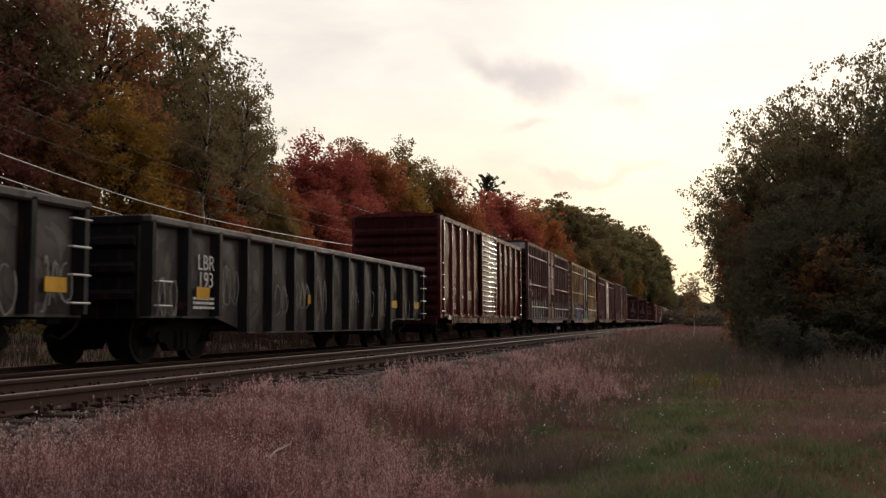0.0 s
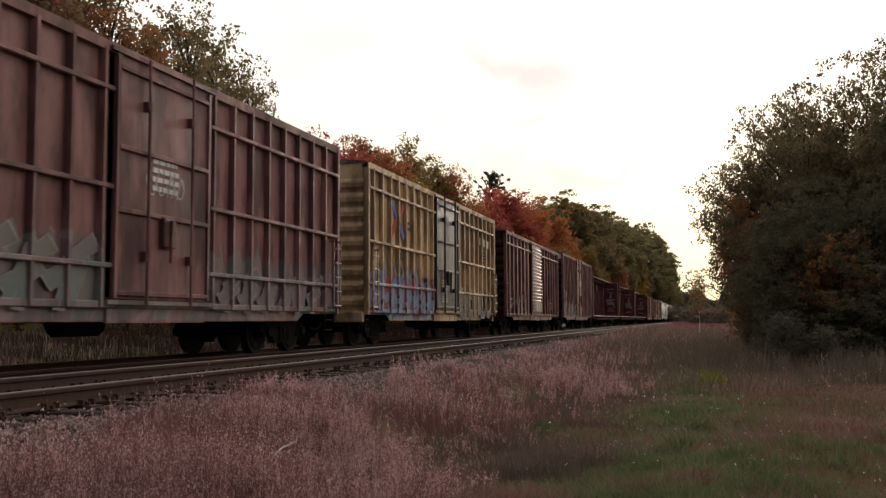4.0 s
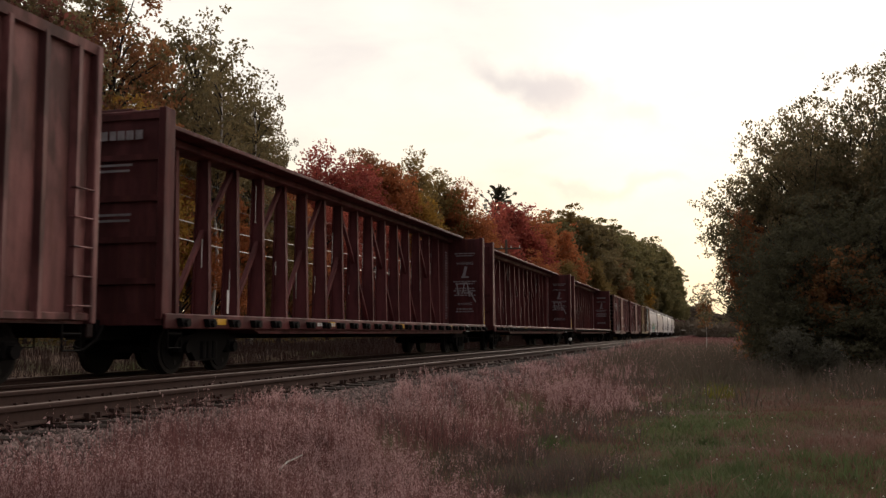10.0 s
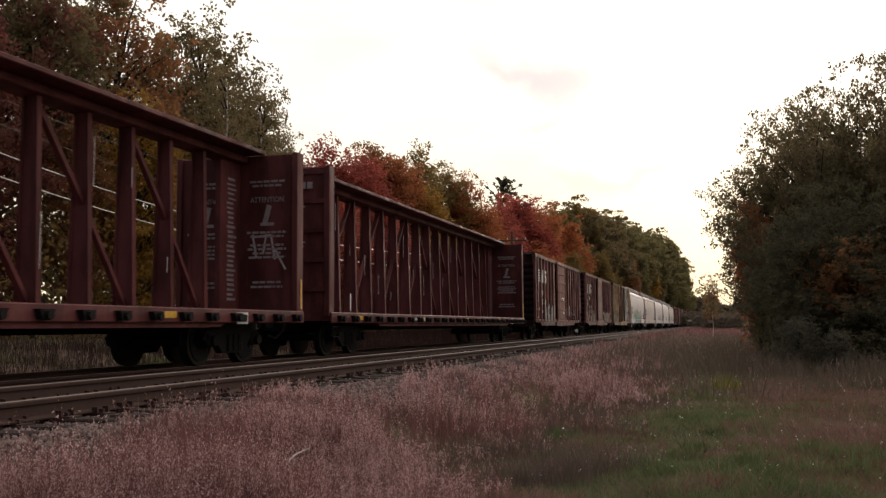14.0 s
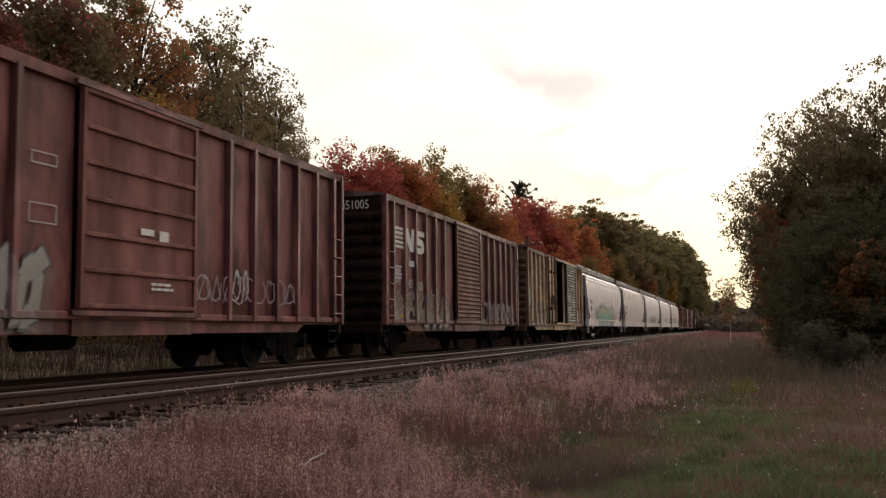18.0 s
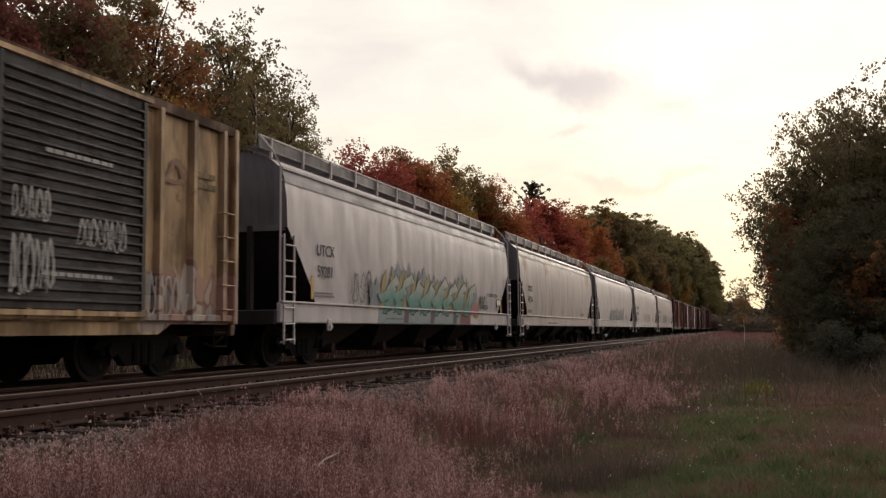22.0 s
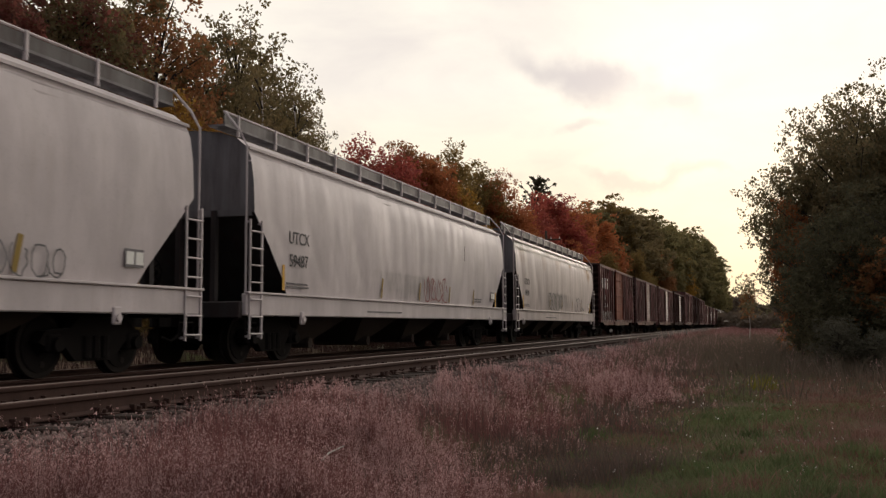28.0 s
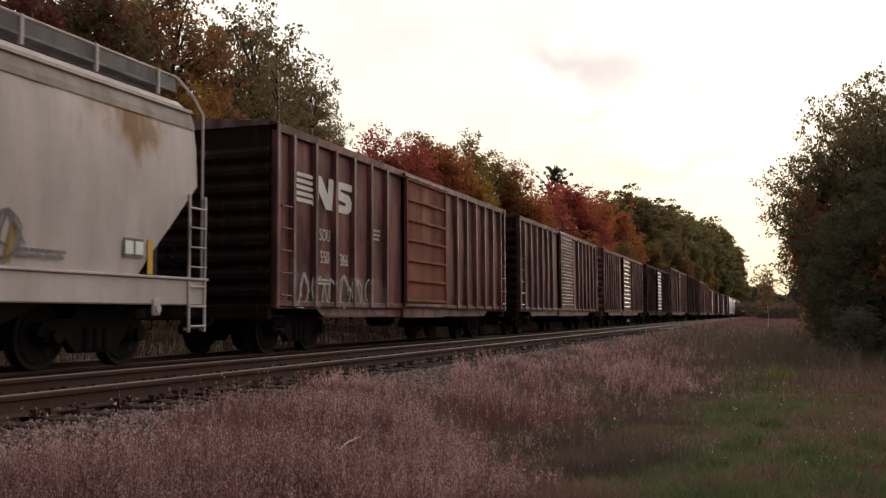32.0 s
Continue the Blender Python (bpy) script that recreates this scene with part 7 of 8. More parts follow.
SHORT = leaf("short_brown_grass", (0.36, 0.185, 0.155), (0.19, 0.128, 0.100), 0.3, 0.8, 1.1)
WEED = leaf("dull_weed", (0.21, 0.150, 0.120), (0.125, 0.112, 0.082), 0.4, 0.7)
RUSSET = leaf("russet_turf_blade", (0.30, 0.145, 0.112), (0.17, 0.095, 0.075), 0.3, 0.8, 1.5)
WEED_DARK = leaf("dark_weed", (0.185, 0.125, 0.112), (0.100, 0.092, 0.072), 0.35, 0.8, 1.2)
# the dry grass again, with the train's shade put into its colour
BANK_SHADED = leaf("shaded_bank_blade", (0.066, 0.032, 0.027), (0.030, 0.016, 0.014), 0.3)
YELLOW_WEED = leaf("yellow_weed", (0.30, 0.27, 0.05), (0.20, 0.19, 0.04), 0.3)


def smooth(a, lo, hi):
    t = np.clip((a - lo) / (hi - lo), 0, 1)
    return t * t * (3 - 2 * t)


def dryness(x, y):
    """How far the tall dry grass has the ground to itself: all of it by the track, none in the clearing."""
    return smooth(y + 0.75 * patchy(x, y, 0.5, 1.3) + 0.3 * patchy(x, y, 1.9, 2.0) - 0.9 * smooth(-x, -11.5, -8.0), 0.9, 3.1)


def make_grass():
    rng = np.random.default_rng(11)
    cx, cy = scatter(rng, 26000, 4.0, 95, -4, 46, 0.85)
    top = 4.55 + 0.30 * np.sin(cx * 0.8) + 0.3 * np.sin(cx * 1.9 + 1)
    thin = np.where(cy > 2.9, np.interp(cx, [9, 13], [0.75, 0.30]) + 0.5 * smooth(patchy(cx, cy, 0.8, 2.0), -0.6, 0.6), 1.0) * np.where(cx > 26, 1.0, 0.85)
    ok = (cy < top) & (rng.random(len(cx)) < dryness(cx, cy) ** 1.5 * thin)
    cx, cy = cx[ok], cy[ok]
    ch = rng.uniform(0.30, 0.62, len(cx)) * (0.9 + 0.26 * patchy(cx, cy, 0.9, 1.0) + 0.14 * patchy(cx, cy, 2.7, 5.0)) * np.clip(0.55 + (cy - 0.3) * 0.3, 0.45, 1.0) * np.interp(cy, [3.5, 4.6], [1.0, 0.55])
    ch *= 0.45 + 0.55 * dryness(cx, cy)
    k = np.repeat(np.arange(len(cx)), rng.integers(8, 26, len(cx)))
    n = len(k)
    far = np.clip(np.hypot(cx, cy) / 12, 1, 5)[k]
    r, a = rng.random(n) ** 0.7 * 0.11 * np.clip(far, 1, 3), rng.uniform(0, 6.283, n)
    x, y = cx[k] + r * np.cos(a), cy[k] + r * np.sin(a)
    h = np.clip(ch[k] * rng.uniform(0.45, 1.1, n), 0.08, 0.78)
    # plumes stand in drifts; between them the stems are bare and darker
    plumed = 0.10 + 0.62 * smooth(patchy(x, y, 0.62, 3.1) + 0.7 * patchy(x, y, 1.7, 0.4), -0.5, 1.0)
    me = blade_mesh("dry_grass", x, y, h, rng.uniform(0.003, 0.0065, n) * far, rng.uniform(0.03, 0.34, n), [STRAW, PLUME], rng, plumed)
    tagged(new("dry_grass", me), "tall pinkish-brown dry grass with seed plumes", "grass", kind="stuff")
    # turf and dry grass round the standpoint
    x, y = rng.uniform(-14, 6, 60000), rng.uniform(-9, 4.4, 60000)
    ok = np.hypot(x, y) > 0.5
    x, y = x[ok], y[ok]
    tall = dryness(x, y) > 0.6
    for name, sel, mats, hh, lab in (("dry_grass", tall, [STRAW, PLUME], (0.2, 0.5), "dry grass beside the standpoint"), ("short_grass", ~tall, [SHORT, PLUME], (0.03, 0.14), "short turf round the standpoint")):
        me = blade_mesh(name, x[sel], y[sel], rng.uniform(*hh, sel.sum()), rng.uniform(0.006, 0.012, sel.sum()), rng.uniform(0.1, 0.8, sel.sum()), mats, rng, 0.2 if name == "dry_grass" else None)
        tagged(new(name, me), lab, "grass", kind="stuff")
    # its ranks far down the line
    x, y = 55 + 220 * rng.random(42000) ** 1.3, rng.uniform(-14, 4.7, 42000)
    me = blade_mesh("far_grass", x, y, rng.uniform(0.2, 0.6, len(x)), rng.uniform(0.02, 0.05, len(x)) * x / 60, rng.uniform(0.05, 0.5, len(x)), [STRAW, PLUME], rng, 0.25)
    tagged(new("far_grass", me), "tall dry grass far down the line", "grass", kind="stuff")
    # the same grass on the bank behind the train, its colour darkened for the train's shade
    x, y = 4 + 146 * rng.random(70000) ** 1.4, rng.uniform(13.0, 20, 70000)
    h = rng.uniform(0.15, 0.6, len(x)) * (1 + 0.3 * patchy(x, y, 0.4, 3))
    me = blade_mesh("bank_grass", x, y, h, rng.uniform(0.008, 0.02, len(x)) * np.clip(x / 25, 1, 4), rng.uniform(0.1, 0.6, len(x)), [BANK_SHADED, BANK_SHADED], rng, 0.1)
    tagged(new("bank_grass", me), "dry grass on the bank behind the train, coloured dark as in its shade", "grass", kind="stuff")
    # the clearing: green and brown turf, mixed
    x, y = scatter(rng, 240000, 4.5, 70, -26, 20, 0.9)
    ok = (y < 3.2) & (rng.random(len(x)) > dryness(x, y) * 0.9)
    x, y = x[ok], y[ok]
    g = 1.2 * np.exp(-((y - np.interp(x, [8, 12, 20, 40], [0.2, 0.3, 0.35, -0.4])) / np.interp(x, [8, 11], [1.3, 0.8])) ** 2) + 0.26 * patchy(x, y, 0.6, 4.0) + 0.5 * patchy(x, y, 2.1, 0.7) + 0.25 * patchy(x, y, 5.3, 1.9)
    green = g + rng.normal(0, 0.22, len(x)) > 0.60
    far = np.clip(np.hypot(x, y) / 11, 1, 5)
    hmul = 1 + 0.6 * smooth(patchy(x, y, 1.1, 2.2), 0.2, 1.2)
    russet = ~green & (patchy(x, y, 0.75, 7.0) + 0.5 * patchy(x, y, 2.4, 1.0) + rng.normal(0, 0.25, len(x)) > 0.15)
    for name, sel, mat, hh, lab in (("green_grass", green, GREEN, (0.03, 0.12), "green grass of the clearing"), ("short_grass", ~green & ~russet, SHORT, (0.03, 0.16), "short brown autumn turf"), ("russet_turf", russet, RUSSET, (0.02, 0.10), "low russet patches in the autumn turf")):
        xs, ys = x[sel], y[sel]
        me = blade_mesh(name, xs, ys, rng.uniform(*hh, len(xs)) * hmul[sel], rng.uniform(0.005, 0.010, len(xs)) * far[sel], rng.uniform(0.3, 1.3, len(xs)), [mat], rng)
        tagged(new(name, me), lab, "grass", kind="stuff")
    # dull knee-high weeds where the tall grass gives way to the turf
    x, y = scatter(rng, 110000, 6, 60, -4, 30, 0.9)
    ok = rng.random(len(x)) < 0.85 * smooth(y + 0.5 * patchy(x, y, 0.8, 6.0), 0.5, 1.6) * (1 - smooth(y + 0.5 * patchy(x, y, 0.7, 2.0), 2.4, 3.4)) * smooth(patchy(x, y, 1.3, 3.0), -0.9, 0.6)
    x, y = x[ok], y[ok]
    far = np.clip(np.hypot(x, y) / 11, 1, 5)
    me = blade_mesh("weeds", x, y, rng.uniform(0.06, 0.30, len(x)) * (1 + 0.4 * patchy(x, y, 1.1, 1.0)), rng.uniform(0.005, 0.011, len(x)) * far, rng.uniform(0.1, 0.8, len(x)), [WEED_DARK, PLUME], rng, 0.02)
    tagged(new("weeds", me), "dull brown-green weeds between dry grass and turf", "weeds", kind="stuff")
    # rank weeds before the roadside trees, and stray stalks in the clearing
    x, y = 20 + 58 * rng.random(90000) ** 1.5, rng.uniform(-13, 3.6, 90000)
    ok = rng.random(len(x)) < 0.7 * smooth(x + 3.0 * patchy(x, y, 0.35, 5.0), 21, 33)
    x, y = x[ok], y[ok]
    me = blade_mesh("weeds", x, y, rng.uniform(0.12, 0.8, len(x)) * (1 + 0.4 * patchy(x, y, 0.9, 1.0)), rng.uniform(0.012, 0.035, len(x)), rng.uniform(0.1, 0.9, len(x)), [WEED, PLUME], rng, 0.05)
    tagged(new("weeds", me), "rank grey-brown weeds before the trees", "weeds", kind="stuff")
    x, y = scatter(rng, 120, 7, 30, -16, 8, 1.0)
    me = blade_mesh("stray_stalks", x, y, rng.uniform(0.15, 0.45, len(x)), rng.uniform(0.006, 0.012, len(x)), rng.uniform(0.05, 0.3, len(x)), [SHORT, PLUME], rng, 0.8)
    tagged(new("stray_stalks", me), "stray pale seed stalks in the turf", "weeds", kind="stuff")


make_grass()


# ---- trees ----
BARK = plain("grey_bark", (0.040, 0.032, 0.028), 0.95, 0, 6, 0.6, 0.7)
BIRCH = plain("pale_bark", (0.42, 0.39, 0.36), 0.85, 0, 5, 0.6, 0.4)
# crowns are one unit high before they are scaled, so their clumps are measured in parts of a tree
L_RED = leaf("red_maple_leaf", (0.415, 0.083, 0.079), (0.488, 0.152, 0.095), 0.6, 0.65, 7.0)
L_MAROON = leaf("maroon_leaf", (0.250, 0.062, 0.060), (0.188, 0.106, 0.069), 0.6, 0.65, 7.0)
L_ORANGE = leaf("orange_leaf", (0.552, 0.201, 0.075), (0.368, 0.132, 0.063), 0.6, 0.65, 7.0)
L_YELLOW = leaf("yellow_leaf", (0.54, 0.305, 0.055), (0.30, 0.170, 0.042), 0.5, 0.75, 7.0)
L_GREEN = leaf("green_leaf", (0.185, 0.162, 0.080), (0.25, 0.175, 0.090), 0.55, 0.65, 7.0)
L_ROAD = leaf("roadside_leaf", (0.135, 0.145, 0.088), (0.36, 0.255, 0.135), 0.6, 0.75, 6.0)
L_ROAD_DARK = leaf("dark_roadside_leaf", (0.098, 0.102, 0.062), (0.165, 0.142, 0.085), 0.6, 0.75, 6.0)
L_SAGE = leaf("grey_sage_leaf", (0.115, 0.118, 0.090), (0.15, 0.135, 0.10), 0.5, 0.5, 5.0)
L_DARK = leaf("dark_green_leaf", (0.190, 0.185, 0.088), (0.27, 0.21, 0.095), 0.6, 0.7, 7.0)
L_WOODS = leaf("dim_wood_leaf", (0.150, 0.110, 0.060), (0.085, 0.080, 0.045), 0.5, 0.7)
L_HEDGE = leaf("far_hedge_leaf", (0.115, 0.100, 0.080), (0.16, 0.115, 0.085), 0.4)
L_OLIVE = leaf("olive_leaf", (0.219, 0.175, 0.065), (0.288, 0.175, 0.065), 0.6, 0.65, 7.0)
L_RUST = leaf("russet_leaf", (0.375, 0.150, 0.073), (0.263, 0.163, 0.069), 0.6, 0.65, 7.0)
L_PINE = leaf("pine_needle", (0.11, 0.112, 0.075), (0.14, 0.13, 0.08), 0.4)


def crown(rng, kind, leaves, size):
    """Leaves in small clumps round the ends of boughs, in a crown of height 1: returns the bough ends and the leaf triangles."""
    if kind == "pine":
        c = []
        for i in range(15):
            z = 0.22 + 0.76 * i / 14
            r = 0.27 * (1 - (z - 0.22) / 0.80) ** 0.7 + 0.015
            for k in range(6):
                a = rng.uniform(0, 6.283)
                rr = r * rng.uniform(0.55, 1.15)
                for q in (0.2, 0.45, 0.7, 1.0):
                    c.append((rr * q * math.cos(a), rr * q * math.sin(a), z - 0.05 + rr * 0.85 * q ** 1.5 + rng.uniform(-0.006, 0.006)))
        c = np.array(c)
        sub, cr, ends = c, np.full(len(c), 0.013), c[3::4]
    else:
        rad, mid, up, n, spread, r0 = {"oak": (0.30, 0.68, 0.33, 56, 0.044, 0.030), "maple": (0.27, 0.55, 0.41, 84, 0.040, 0.040), "birch": (0.16, 0.68, 0.31, 30, 0.050, 0.028),
                                       "bush": (0.36, 0.47, 0.46, 110, 0.058, 0.036)}[kind]
        d = rng.normal(0, 1, (n, 3))
        d /= np.linalg.norm(d, axis=1)[:, None]
        c = d * (rng.uniform(0.25, 1.0, (n, 1)) ** 0.45) * np.array([rad, rad, up]) * rng.uniform(*((0.6, 1.1) if kind == "bush" else (0.75, 1.0)), (n, 1)) + np.array([0, 0, mid])
        if kind != "bush":
            shrink = np.clip(1.35 - c[:, 2:3] * 0.9, 0.5, 1.0)
            c[:, :2] *= shrink
        else:
            c[:, 2] = np.maximum(c[:, 2], 0.05 + 0.06 * rng.random(n))
        m = 9
        dd = np.clip(rng.normal(0, 1, (n, m, 3)), -1.5, 1.5)
        # maples throw up pointed sprays, the others round clumps
        sub = (c[:, None] + dd * spread * np.array([0.8, 0.8, 1.25] if kind == "maple" else [1, 1, 0.8])).reshape(-1, 3)
        cr = rng.uniform(0.6, 1.25, len(sub)) * r0
        ends = c
    k = rng.integers(0, len(sub), leaves)
    d = rng.normal(0, 1, (leaves, 3))
    d /= np.linalg.norm(d, axis=1)[:, None]
    p = sub[k] + d * (rng.random((leaves, 1)) ** 0.5) * cr[k][:, None] * np.array([1.1, 1.1, 0.8])
    p[:, 2] = np.clip(p[:, 2], 0.012, 1.05)
    u = rng.normal(0, 1, (leaves, 3))
    u /= np.linalg.norm(u, axis=1)[:, None]
    w = np.cross(u, rng.normal(0, 1, (leaves, 3)))
    w /= np.linalg.norm(w, axis=1)[:, None]
    s = size * rng.uniform(0.6, 1.4, leaves)[:, None]
    v = np.stack([p - u * s, p + w * s * 0.6 - u * s * 0.15, p + u * s, p - w * s * 0.6 - u * s * 0.15], 1)
    return ends, v.reshape(-1, 3)


def tree_kind(name, kind, leaves, leaf_size, seed, bark, mat):
    """A tree one metre high, to be scaled: trunk with limbs, and a crown."""
    rng = np.random.default_rng(seed)
    tree = new(name)
    c, v = crown(rng, kind, leaves, leaf_size)
    t = Shape()
    wob = [(0.014 * rng.normal(), 0.014 * rng.normal()) for _ in range(7)]
    wob[0] = (0, 0)
    th = {"pine": 0.99, "oak": 0.80, "maple": 0.78, "birch": 0.92, "bush": 0.6}[kind]
    line = [(wob[i][0], wob[i][1], th * i / 6 - (0.02 if i == 0 else 0)) for i in range(7)]
    t.tube(line, {"birch": 0.009}.get(kind, 0.015), 7, 0, 0.003)
    for j in range(len(c)):
        e = Vector(c[j])
        z0 = max(0.06, min(th * 0.95, e.z - 0.8 * math.hypot(e.x, e.y) - 0.03))
        i = min(5, int(z0 / th * 6))
        f = z0 / th * 6 - i
        a = Vector(line[i]).lerp(Vector(line[i + 1]), f)
        m = a.lerp(e, 0.5) + Vector((rng.normal() * 0.01, rng.normal() * 0.01, 0.025))
        t.tube([a, m, e], 0.0055, 4, 1, 0.0012)
    part("trunk", t, [bark, BARK], tree, smooth=True)
    part("crown", quick_mesh("crown", v, np.arange(len(v)).reshape(-1, 4), mat), None, tree)
    return tree




def plant(proto, x, y, h, mat, label, name, turn=0.0, wide=1.0, category="tree", group=""):
    t = copy_thing(proto, Matrix.LocRotScale((x, y, float(ground_z(np.array(x), np.array(y))) - 0.05), Euler((0, 0, turn)), (h * wide, h * wide, h)))
    t.name = name
    for ch in t.children:
        if ch.name.startswith("crown") and mat:
            ch.material_slots[0].link = "OBJECT"
            ch.material_slots[0].material = mat
    tagged(t, label, category, group)
    return t


def drop_proto(p):
    for o in list(p.children_recursive) + [p]:
        bpy.data.objects.remove(o)


OAKS = [tree_kind("oak_tree", "oak", 11500, 0.0064, 20 + i, BARK, L_GREEN) for i in range(3)]
MAPLES = [tree_kind("maple_tree", "maple", 26000, 0.0070, 30 + i, BARK, L_RED) for i in range(3)]
BIRCHES = [tree_kind("birch_tree", "birch", 9000, 0.0056, 40 + i, BIRCH, L_GREEN) for i in range(2)]
FAR_MAPLES = [tree_kind("maple_tree", "maple", 17000, 0.0085, 70 + i, BARK, L_RED) for i in range(3)]
FAR_OAKS = [tree_kind("oak_tree", "oak", 17000, 0.0090, 75 + i, BARK, L_GREEN) for i in range(3)]
BUSHES = [tree_kind("bush", "bush", 26000, 0.0066, 50 + i, BARK, L_DARK) for i in range(3)]
SHRUBS = [tree_kind("shrub", "bush", 9000, 0.013, 55 + i, BARK, L_DARK) for i in range(2)]
PINE = tree_kind("pine_tree", "pine", 9000, 0.0070, 60, BARK, L_PINE)


def make_forest():
    rng = random.Random(3)
    # (x, y, height, crown, leaf, wide, words): the edge of the wood, going away down the line
    rows = TREE_ROWS
    kinds = {"o": (OAKS, "oak_tree"), "m": (MAPLES, "maple_tree"), "b": (BIRCHES, "birch_tree"), "p": ([PINE], "pine_tree")}
    tint = {"r": (L_RED, "red-leaved"), "k": (L_MAROON, "dark maroon"), "o": (L_ORANGE, "orange-leaved"), "y": (L_YELLOW, "yellow-leaved"), "g": (L_GREEN, "dull green"), "d": (L_DARK, "dark green"), "v": (L_OLIVE, "olive-brown"), "u": (L_RUST, "russet"), "p": (L_PINE, "dark")}
    for k, (x, y, h, code, wide) in enumerate(rows):
        ps, nm = kinds[code[0]]
        if x > 95 and code[0] in "om":
            ps = FAR_MAPLES if code[0] == "m" else FAR_OAKS
        mat, word = tint[code[1]]
        plant(ps[k % len(ps)], x, y, h, mat, "%s %s at the edge of the autumn wood" % (word, nm.replace("_", " ")), nm, rng.uniform(0, 6.28), wide)


def woods_behind():
    """The body of the wood behind its edge, and the undergrowth before it."""
    rng = np.random.default_rng(77)
    def cloud(name, n, pos, s, mat, label):
        p = pos(n)
        u = rng.normal(0, 1, (n, 3))
        u /= np.linalg.norm(u, axis=1)[:, None]
        w = np.cross(u, rng.normal(0, 1, (n, 3)))
        w /= np.linalg.norm(w, axis=1)[:, None]
        ss = (s * rng.uniform(0.6, 1.5, n) * np.clip(p[:, 0] / 70, 0.7, 3))[:, None]
        v = np.stack([p - u * ss, p + w * ss * 0.6, p + u * ss, p - w * ss * 0.6], 1).reshape(-1, 3)
        tagged(new(name, quick_mesh(name, v, np.arange(4 * n).reshape(-1, 4), mat)), label, "trees" if "wood" in name else "undergrowth", kind="stuff")

    def deep(n):
        x = 2 + 500 * rng.random(n) ** 1.9
        y = np.interp(x, [0, 60, 120, 200, 500], [31, 31, 28, 22, 20]) + rng.uniform(0, 9, n)
        top = np.interp(x, [0, 30, 60, 110, 200, 320, 500], [7, 7, 9, 11, 13, 15, 16]) * (0.85 + 0.12 * np.sin(x * 0.35) + 0.08 * np.sin(x * 0.9 + 1))
        return np.stack([x, y, top * rng.random(n) ** 0.8], -1)

    def low(n):
        x = 4 + 400 * rng.random(n) ** 1.7
        y = np.interp(x, [0, 60, 120, 200, 500], [21, 21, 19, 15, 14.5]) + rng.uniform(0, 4, n)
        top = 3.2 + 1.4 * np.sin(x * 0.5) + 0.9 * np.sin(x * 1.3 + 1)
        return np.stack([x, y, 0.1 + np.clip(top, 0.8, 6) * rng.random(n)], -1)
    cloud("woods", 95000, deep, 0.30, L_WOODS, "dim autumn woods behind the first trees")
    cloud("undergrowth", 42000, low, 0.16, L_OLIVE, "tangled olive undergrowth at the foot of the wood")


def far_treeline():
    rng = np.random.default_rng(8)
    n = 16000
    a = rng.uniform(-1, 1, n)
    y = -150 + 340 * (a + 1) / 2
    x = 620 + 60 * rng.random(n) + 0.2 * np.abs(y)
    top = 15 + 3 * np.sin(y * 0.09) + 2 * np.sin(y * 0.31)
    p = np.stack([x, y, top * rng.random(n) ** 0.7], -1)
    u = rng.normal(0, 1, (n, 3))
    w = rng.normal(0, 1, (n, 3))
    v = np.stack([p - u, p + w, p + u, p - w], 1).reshape(-1, 3)
    # a dark hedge across the field, nearer
    m = 9000
    q = np.stack([rng.uniform(240, 330, m), rng.uniform(-60, 11, m), 4.0 * rng.random(m) ** 1.2 - 0.6], -1)
    a, b = rng.normal(0, 0.5, (m, 3)), rng.normal(0, 0.5, (m, 3))
    hedge = np.stack([q - a, q + b, q + a, q - b], 1).reshape(-1, 3)
    tagged(new("hedge", quick_mesh("hedge", hedge, np.arange(4 * m).reshape(-1, 4), L_HEDGE)), "low dull hedge far across the field", "hedge", kind="stuff")
    tagged(new("far_woods", quick_mesh("far_woods", v, np.arange(4 * n).reshape(-1, 4), L_HEDGE)), "dark far treeline across the end of the line", "trees", kind="stuff")


def make_bushes():
    rng = random.Random(6)
    for k, (x, y, h, wide, mat, word) in enumerate(BUSH_ROWS):
        plant(BIRCHES[0] if mat == "t" else BUSHES[k % 3] if h > 5 else SHRUBS[k % 2], x, y, h, {"d": L_ROAD_DARK, "g": L_ROAD, "v": L_ROAD, "t": L_RUST, "o": L_ORANGE, "u": L_RUST, "s": L_SAGE}[mat], word, "roadside_tree" if h > 5 else "shrub", rng.uniform(0, 6.28), wide, "tree" if h > 5 else "shrub")


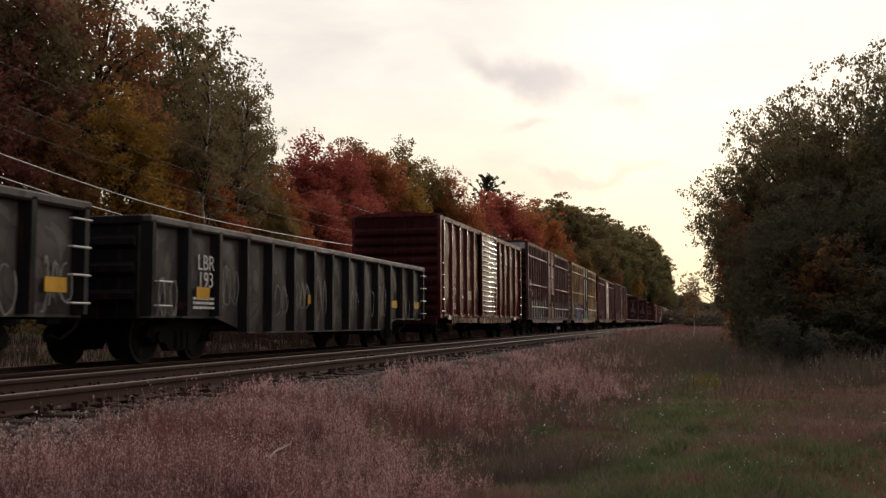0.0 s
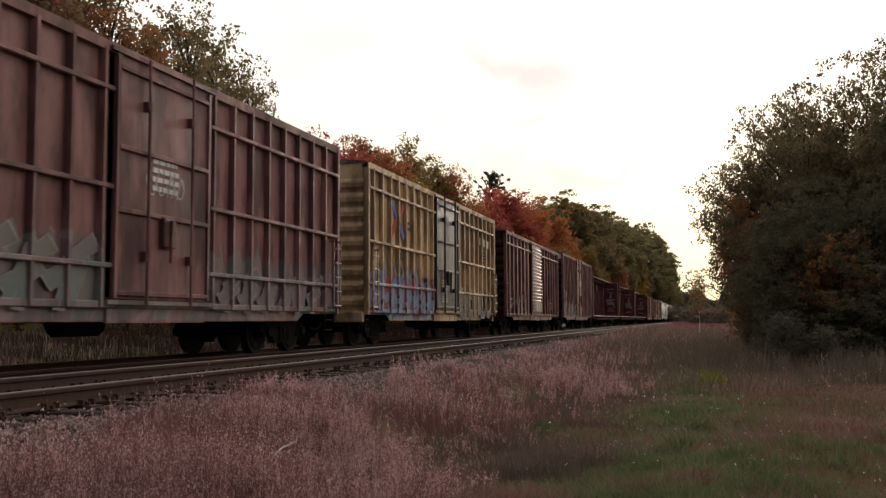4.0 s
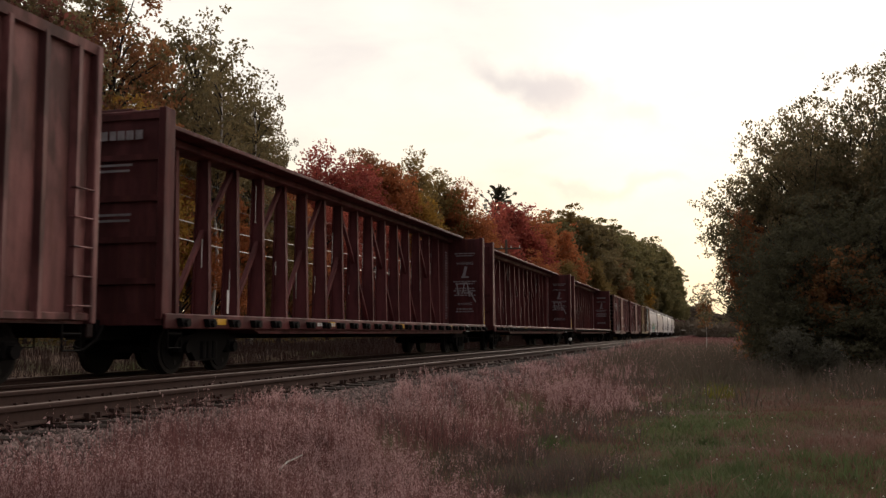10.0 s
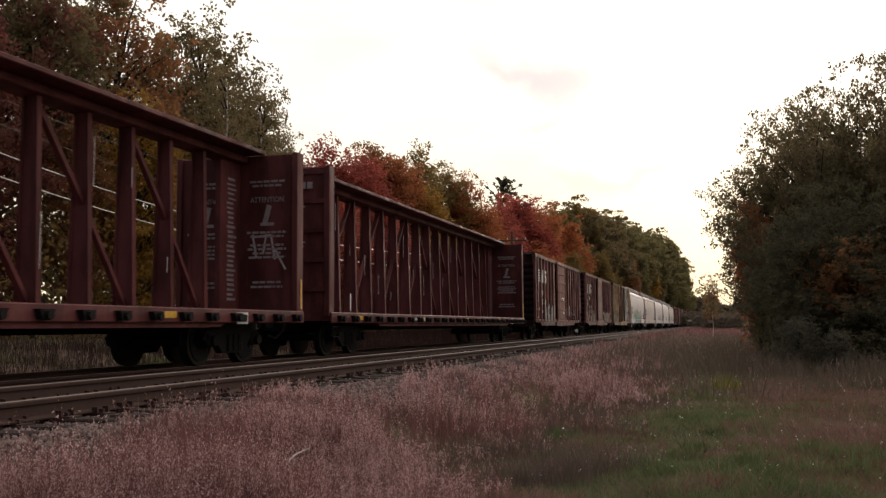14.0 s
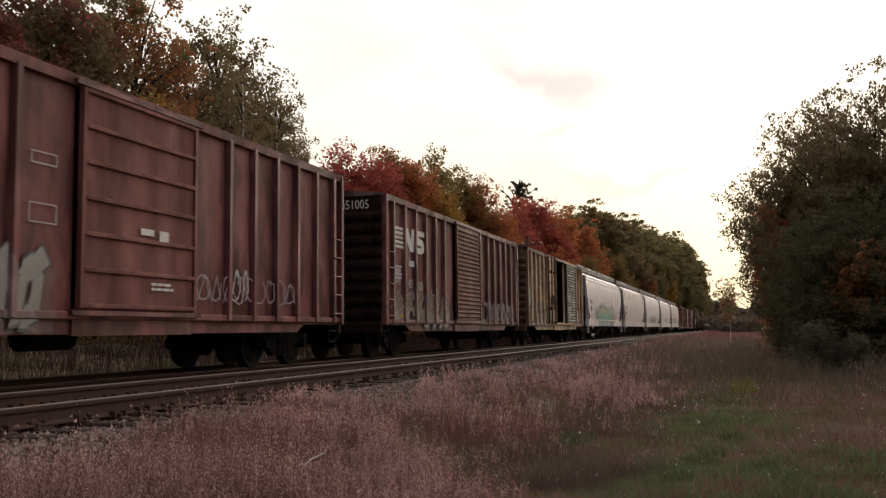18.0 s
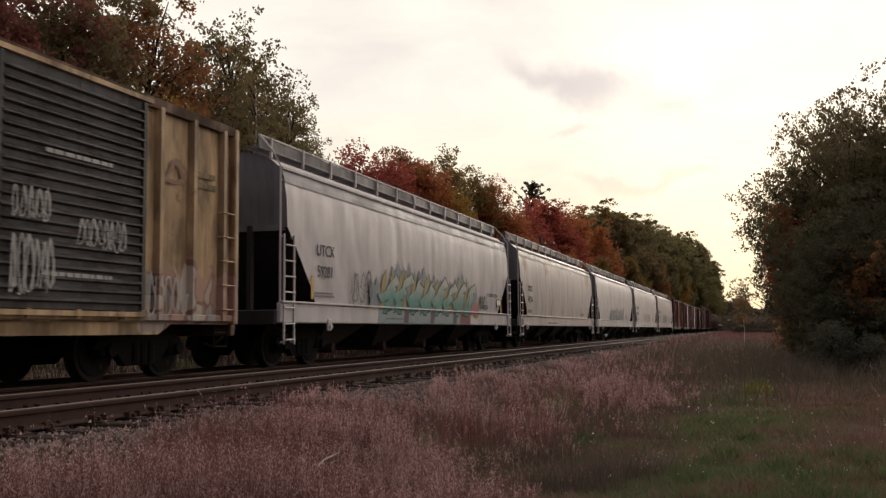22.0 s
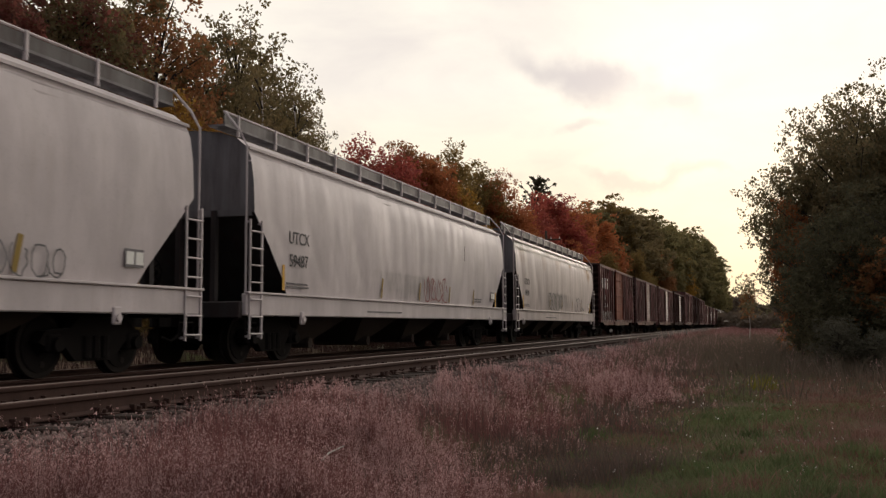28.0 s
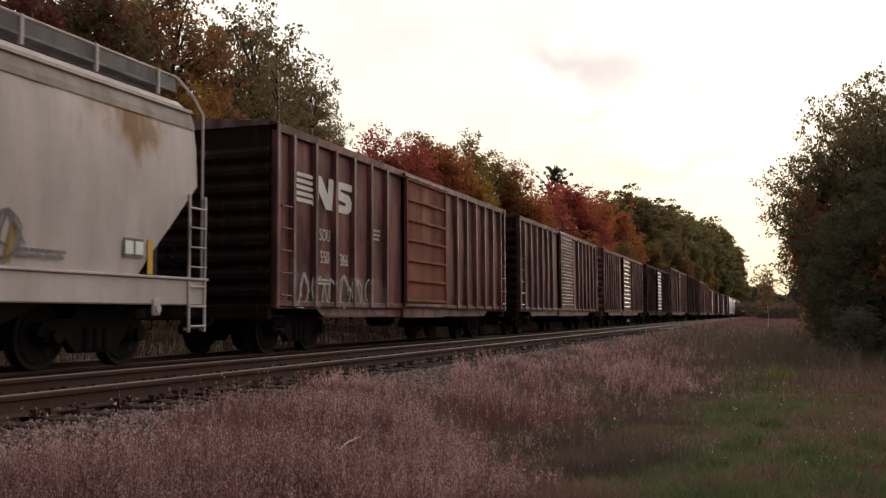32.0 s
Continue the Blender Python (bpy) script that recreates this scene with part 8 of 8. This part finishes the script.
# ---- the pole line behind the train ----
def make_pole_line():
    wood = plain("pole_wood", (0.10, 0.075, 0.06), 0.9, 0, 5, 0.5)
    cable, bright = plain("dark_wire", (0.05, 0.045, 0.045), 0.5, 0.5), plain("bright_wire", (0.55, 0.52, 0.50), 0.35, 0.8)
    for x in (-16.0, 77.3):
        pole = new("utility_pole")
        pole.location = (x, 16.0, float(ground_z(np.array(x), np.array(16.0))))
        tagged(pole, "weathered wooden utility pole with a crossarm", "utility pole", "poles of the wire line")
        part("shaft", Shape().tube([(0, 0, -0.3), (0, 0, 8.7)], 0.15, 10, 0, 0.10), wood, pole)
        part("crossarm", Shape().block(-0.06, 0.06, -1.2, 1.2, 7.9, 8.02, 0.01), wood, pole)
        ins = Shape().tube([(0, 0, 8.0), (0, 0, 8.2)], 0.06, 8, 0, 0.03).mesh("insulator", bright)
        for y in (-1.1, -0.4, 0.4, 1.1):
            part("insulator", ins, None, pole, at=(0, y, 0))
    for dy, z0, xm, k, m, lab in ((0.0, 4.12, 30.9, 0.0039, bright, "bright slack wire"), (0.3, 3.55, 33.0, 0.0034, bright, "bright slack wire"), (-0.4, 6.05, 40.0, 0.0014, cable, "dark wire"), (0.4, 5.55, 38.0, 0.0016, cable, "dark wire"), (0.9, 5.1, 37.0, 0.0018, cable, "dark wire")):
        pts = [(-16 + 93.3 * i / 50, 16 + dy, z0 + k * (0.3 if -16 + 93.3 * i / 50 > xm else 1.0) * (-16 + 93.3 * i / 50 - xm) ** 2) for i in range(51)]
        w = new("overhead_wire", Shape().tube(pts, 0.016 if m is bright else 0.009, 5).mesh("overhead_wire", m))
        tagged(w, "%s slung along the pole line" % lab, "wire", "wires of the pole line")


make_pole_line()


def make_marker():
    """A short post with a white reflector between the tracks."""
    post = new("track_marker")
    post.location = (59.4, 8.35, -0.3)
    tagged(post, "short post with a white reflector between the tracks", "marker post")
    part("post", Shape().block(-0.03, 0.03, -0.03, 0.03, 0, 0.50, 0.008), IRON, post)
    part("reflector", Shape().disc((-0.04, 0, 0.56), 0.085, "x", 0.012, 14).disc((-0.02, 0, 0.56), 0.10, "x", 0.01, 14), REFLECTOR, post, "round white reflector")


make_marker()


def make_small_plants():
    rng = random.Random(14)
    # the bright yellow-green weed of the clearing
    def clump(name, x, y, h, n, mat, label, spread=0.25):
        s = np.random.default_rng(int(x * 10))
        px, py = x + s.normal(0, spread, n), y + s.normal(0, spread, n)
        me = blade_mesh(name, px, py, s.uniform(0.4, 1.0, n) * h, s.uniform(0.012, 0.03, n), s.uniform(0.1, 0.7, n), [mat], s)
        tagged(new(name, me), label, "weed", kind="stuff")
    clump("yellow_weed", 22.2, -0.13, 0.40, 90, YELLOW_WEED, "yellow-green weed standing in the clearing", 0.20)
    clump("green_weed", 9.6, 0.75, 0.16, 160, GREEN, "low green weed among dry grass", 0.2)
    clump("green_weed", 10.3, -1.2, 0.16, 200, GREEN, "low green weed in the brown turf", 0.25)
    for k in range(34):
        x, y = rng.uniform(8.0, 14.5), rng.gauss(0.1, 0.9)
        clump("green_weed", x, y, rng.uniform(0.08, 0.2), 90, GREEN, "low leafy green weed in the turf", rng.uniform(0.08, 0.2))
    # small white flowers scattered over the clearing
    s = np.random.default_rng(4)
    fx, fy = scatter(s, 200, 8, 26, -14, 9, 1.2)
    p = np.stack([fx, fy, ground_z(fx, fy) + s.uniform(0.08, 0.2, len(fx))], -1)
    r = 0.0065 * np.clip(fx / 10, 1, 2.5)
    q = np.stack([p + s.normal(0, 1, p.shape) * r[:, None] for _ in range(4)], 1).reshape(-1, 3)
    f = (np.array([(0, 1, 2), (0, 2, 3), (1, 2, 3)])[None] + 4 * np.arange(len(fx))[:, None, None]).reshape(-1, 3)
    tagged(new("wildflowers", quick_mesh("wildflowers", q, f, plain("white_petal", (0.75, 0.72, 0.70), 0.6))), "tiny white wildflowers in the clearing", "flowers", kind="stuff")
    stick = new("fallen_branch", Shape().tube([(7.0, 3.25, -0.44), (7.2, 3.28, -0.41), (7.5, 3.28, -0.39)], 0.011, 6, 0, 0.005).mesh("fallen_branch", BIRCH))
    tagged(stick, "pale dead branch lying on the dry grass", "branch")


make_small_plants()

make_forest()
woods_behind()
far_treeline()
make_bushes()
for proto in OAKS + MAPLES + BIRCHES + FAR_MAPLES + FAR_OAKS + BUSHES + SHRUBS + [PINE]:
    drop_proto(proto)


# ---- what moves ----
SPEEDS = (11.13, 10.93, 10.88, 10.87, 10.66, 10.55, 10.56, 10.39, 10.31)


def travel(t):
    """How far the train has still to go at t seconds to where it stands at 25 s; its speed falls slightly."""
    def way(s):
        d, k = 0.0, 0
        while s > 0:
            w = min(4.0, s)
            a = SPEEDS[k]
            b = a + (SPEEDS[min(k + 1, 8)] - a) * w / 4.0
            d += (a + b) / 2 * w
            s, k = s - w, k + 1
        return d
    return way(25.0) - way(t)


def motions():
    for car, u in CARS:
        walk(car, [(t, pose(u + travel(t), TRAIN_Y, TRAIN_Z)) for t in range(0, 33)])
    # one turning for all front axles and one for all rear axles, in each truck's own space
    steps = 600
    for axles, x in ((FRONT_WHEELS, -0.89), (REAR_WHEELS, 0.89)):
        rows = []
        for i in range(steps + 1):
            t = 32.0 * i / steps
            rows.append((t, pose(x, 0, 0.457, 0, math.degrees((travel(t) - travel(0)) / 0.457), 0)))
        walk(axles[0], rows)
        keys = axles[0].animation_data
        for w in axles[1:]:
            w.rotation_mode = "QUATERNION"
            w.animation_data_create()
            w.animation_data.action = keys.action
            w.animation_data.action_slot = keys.action_slot


motions()
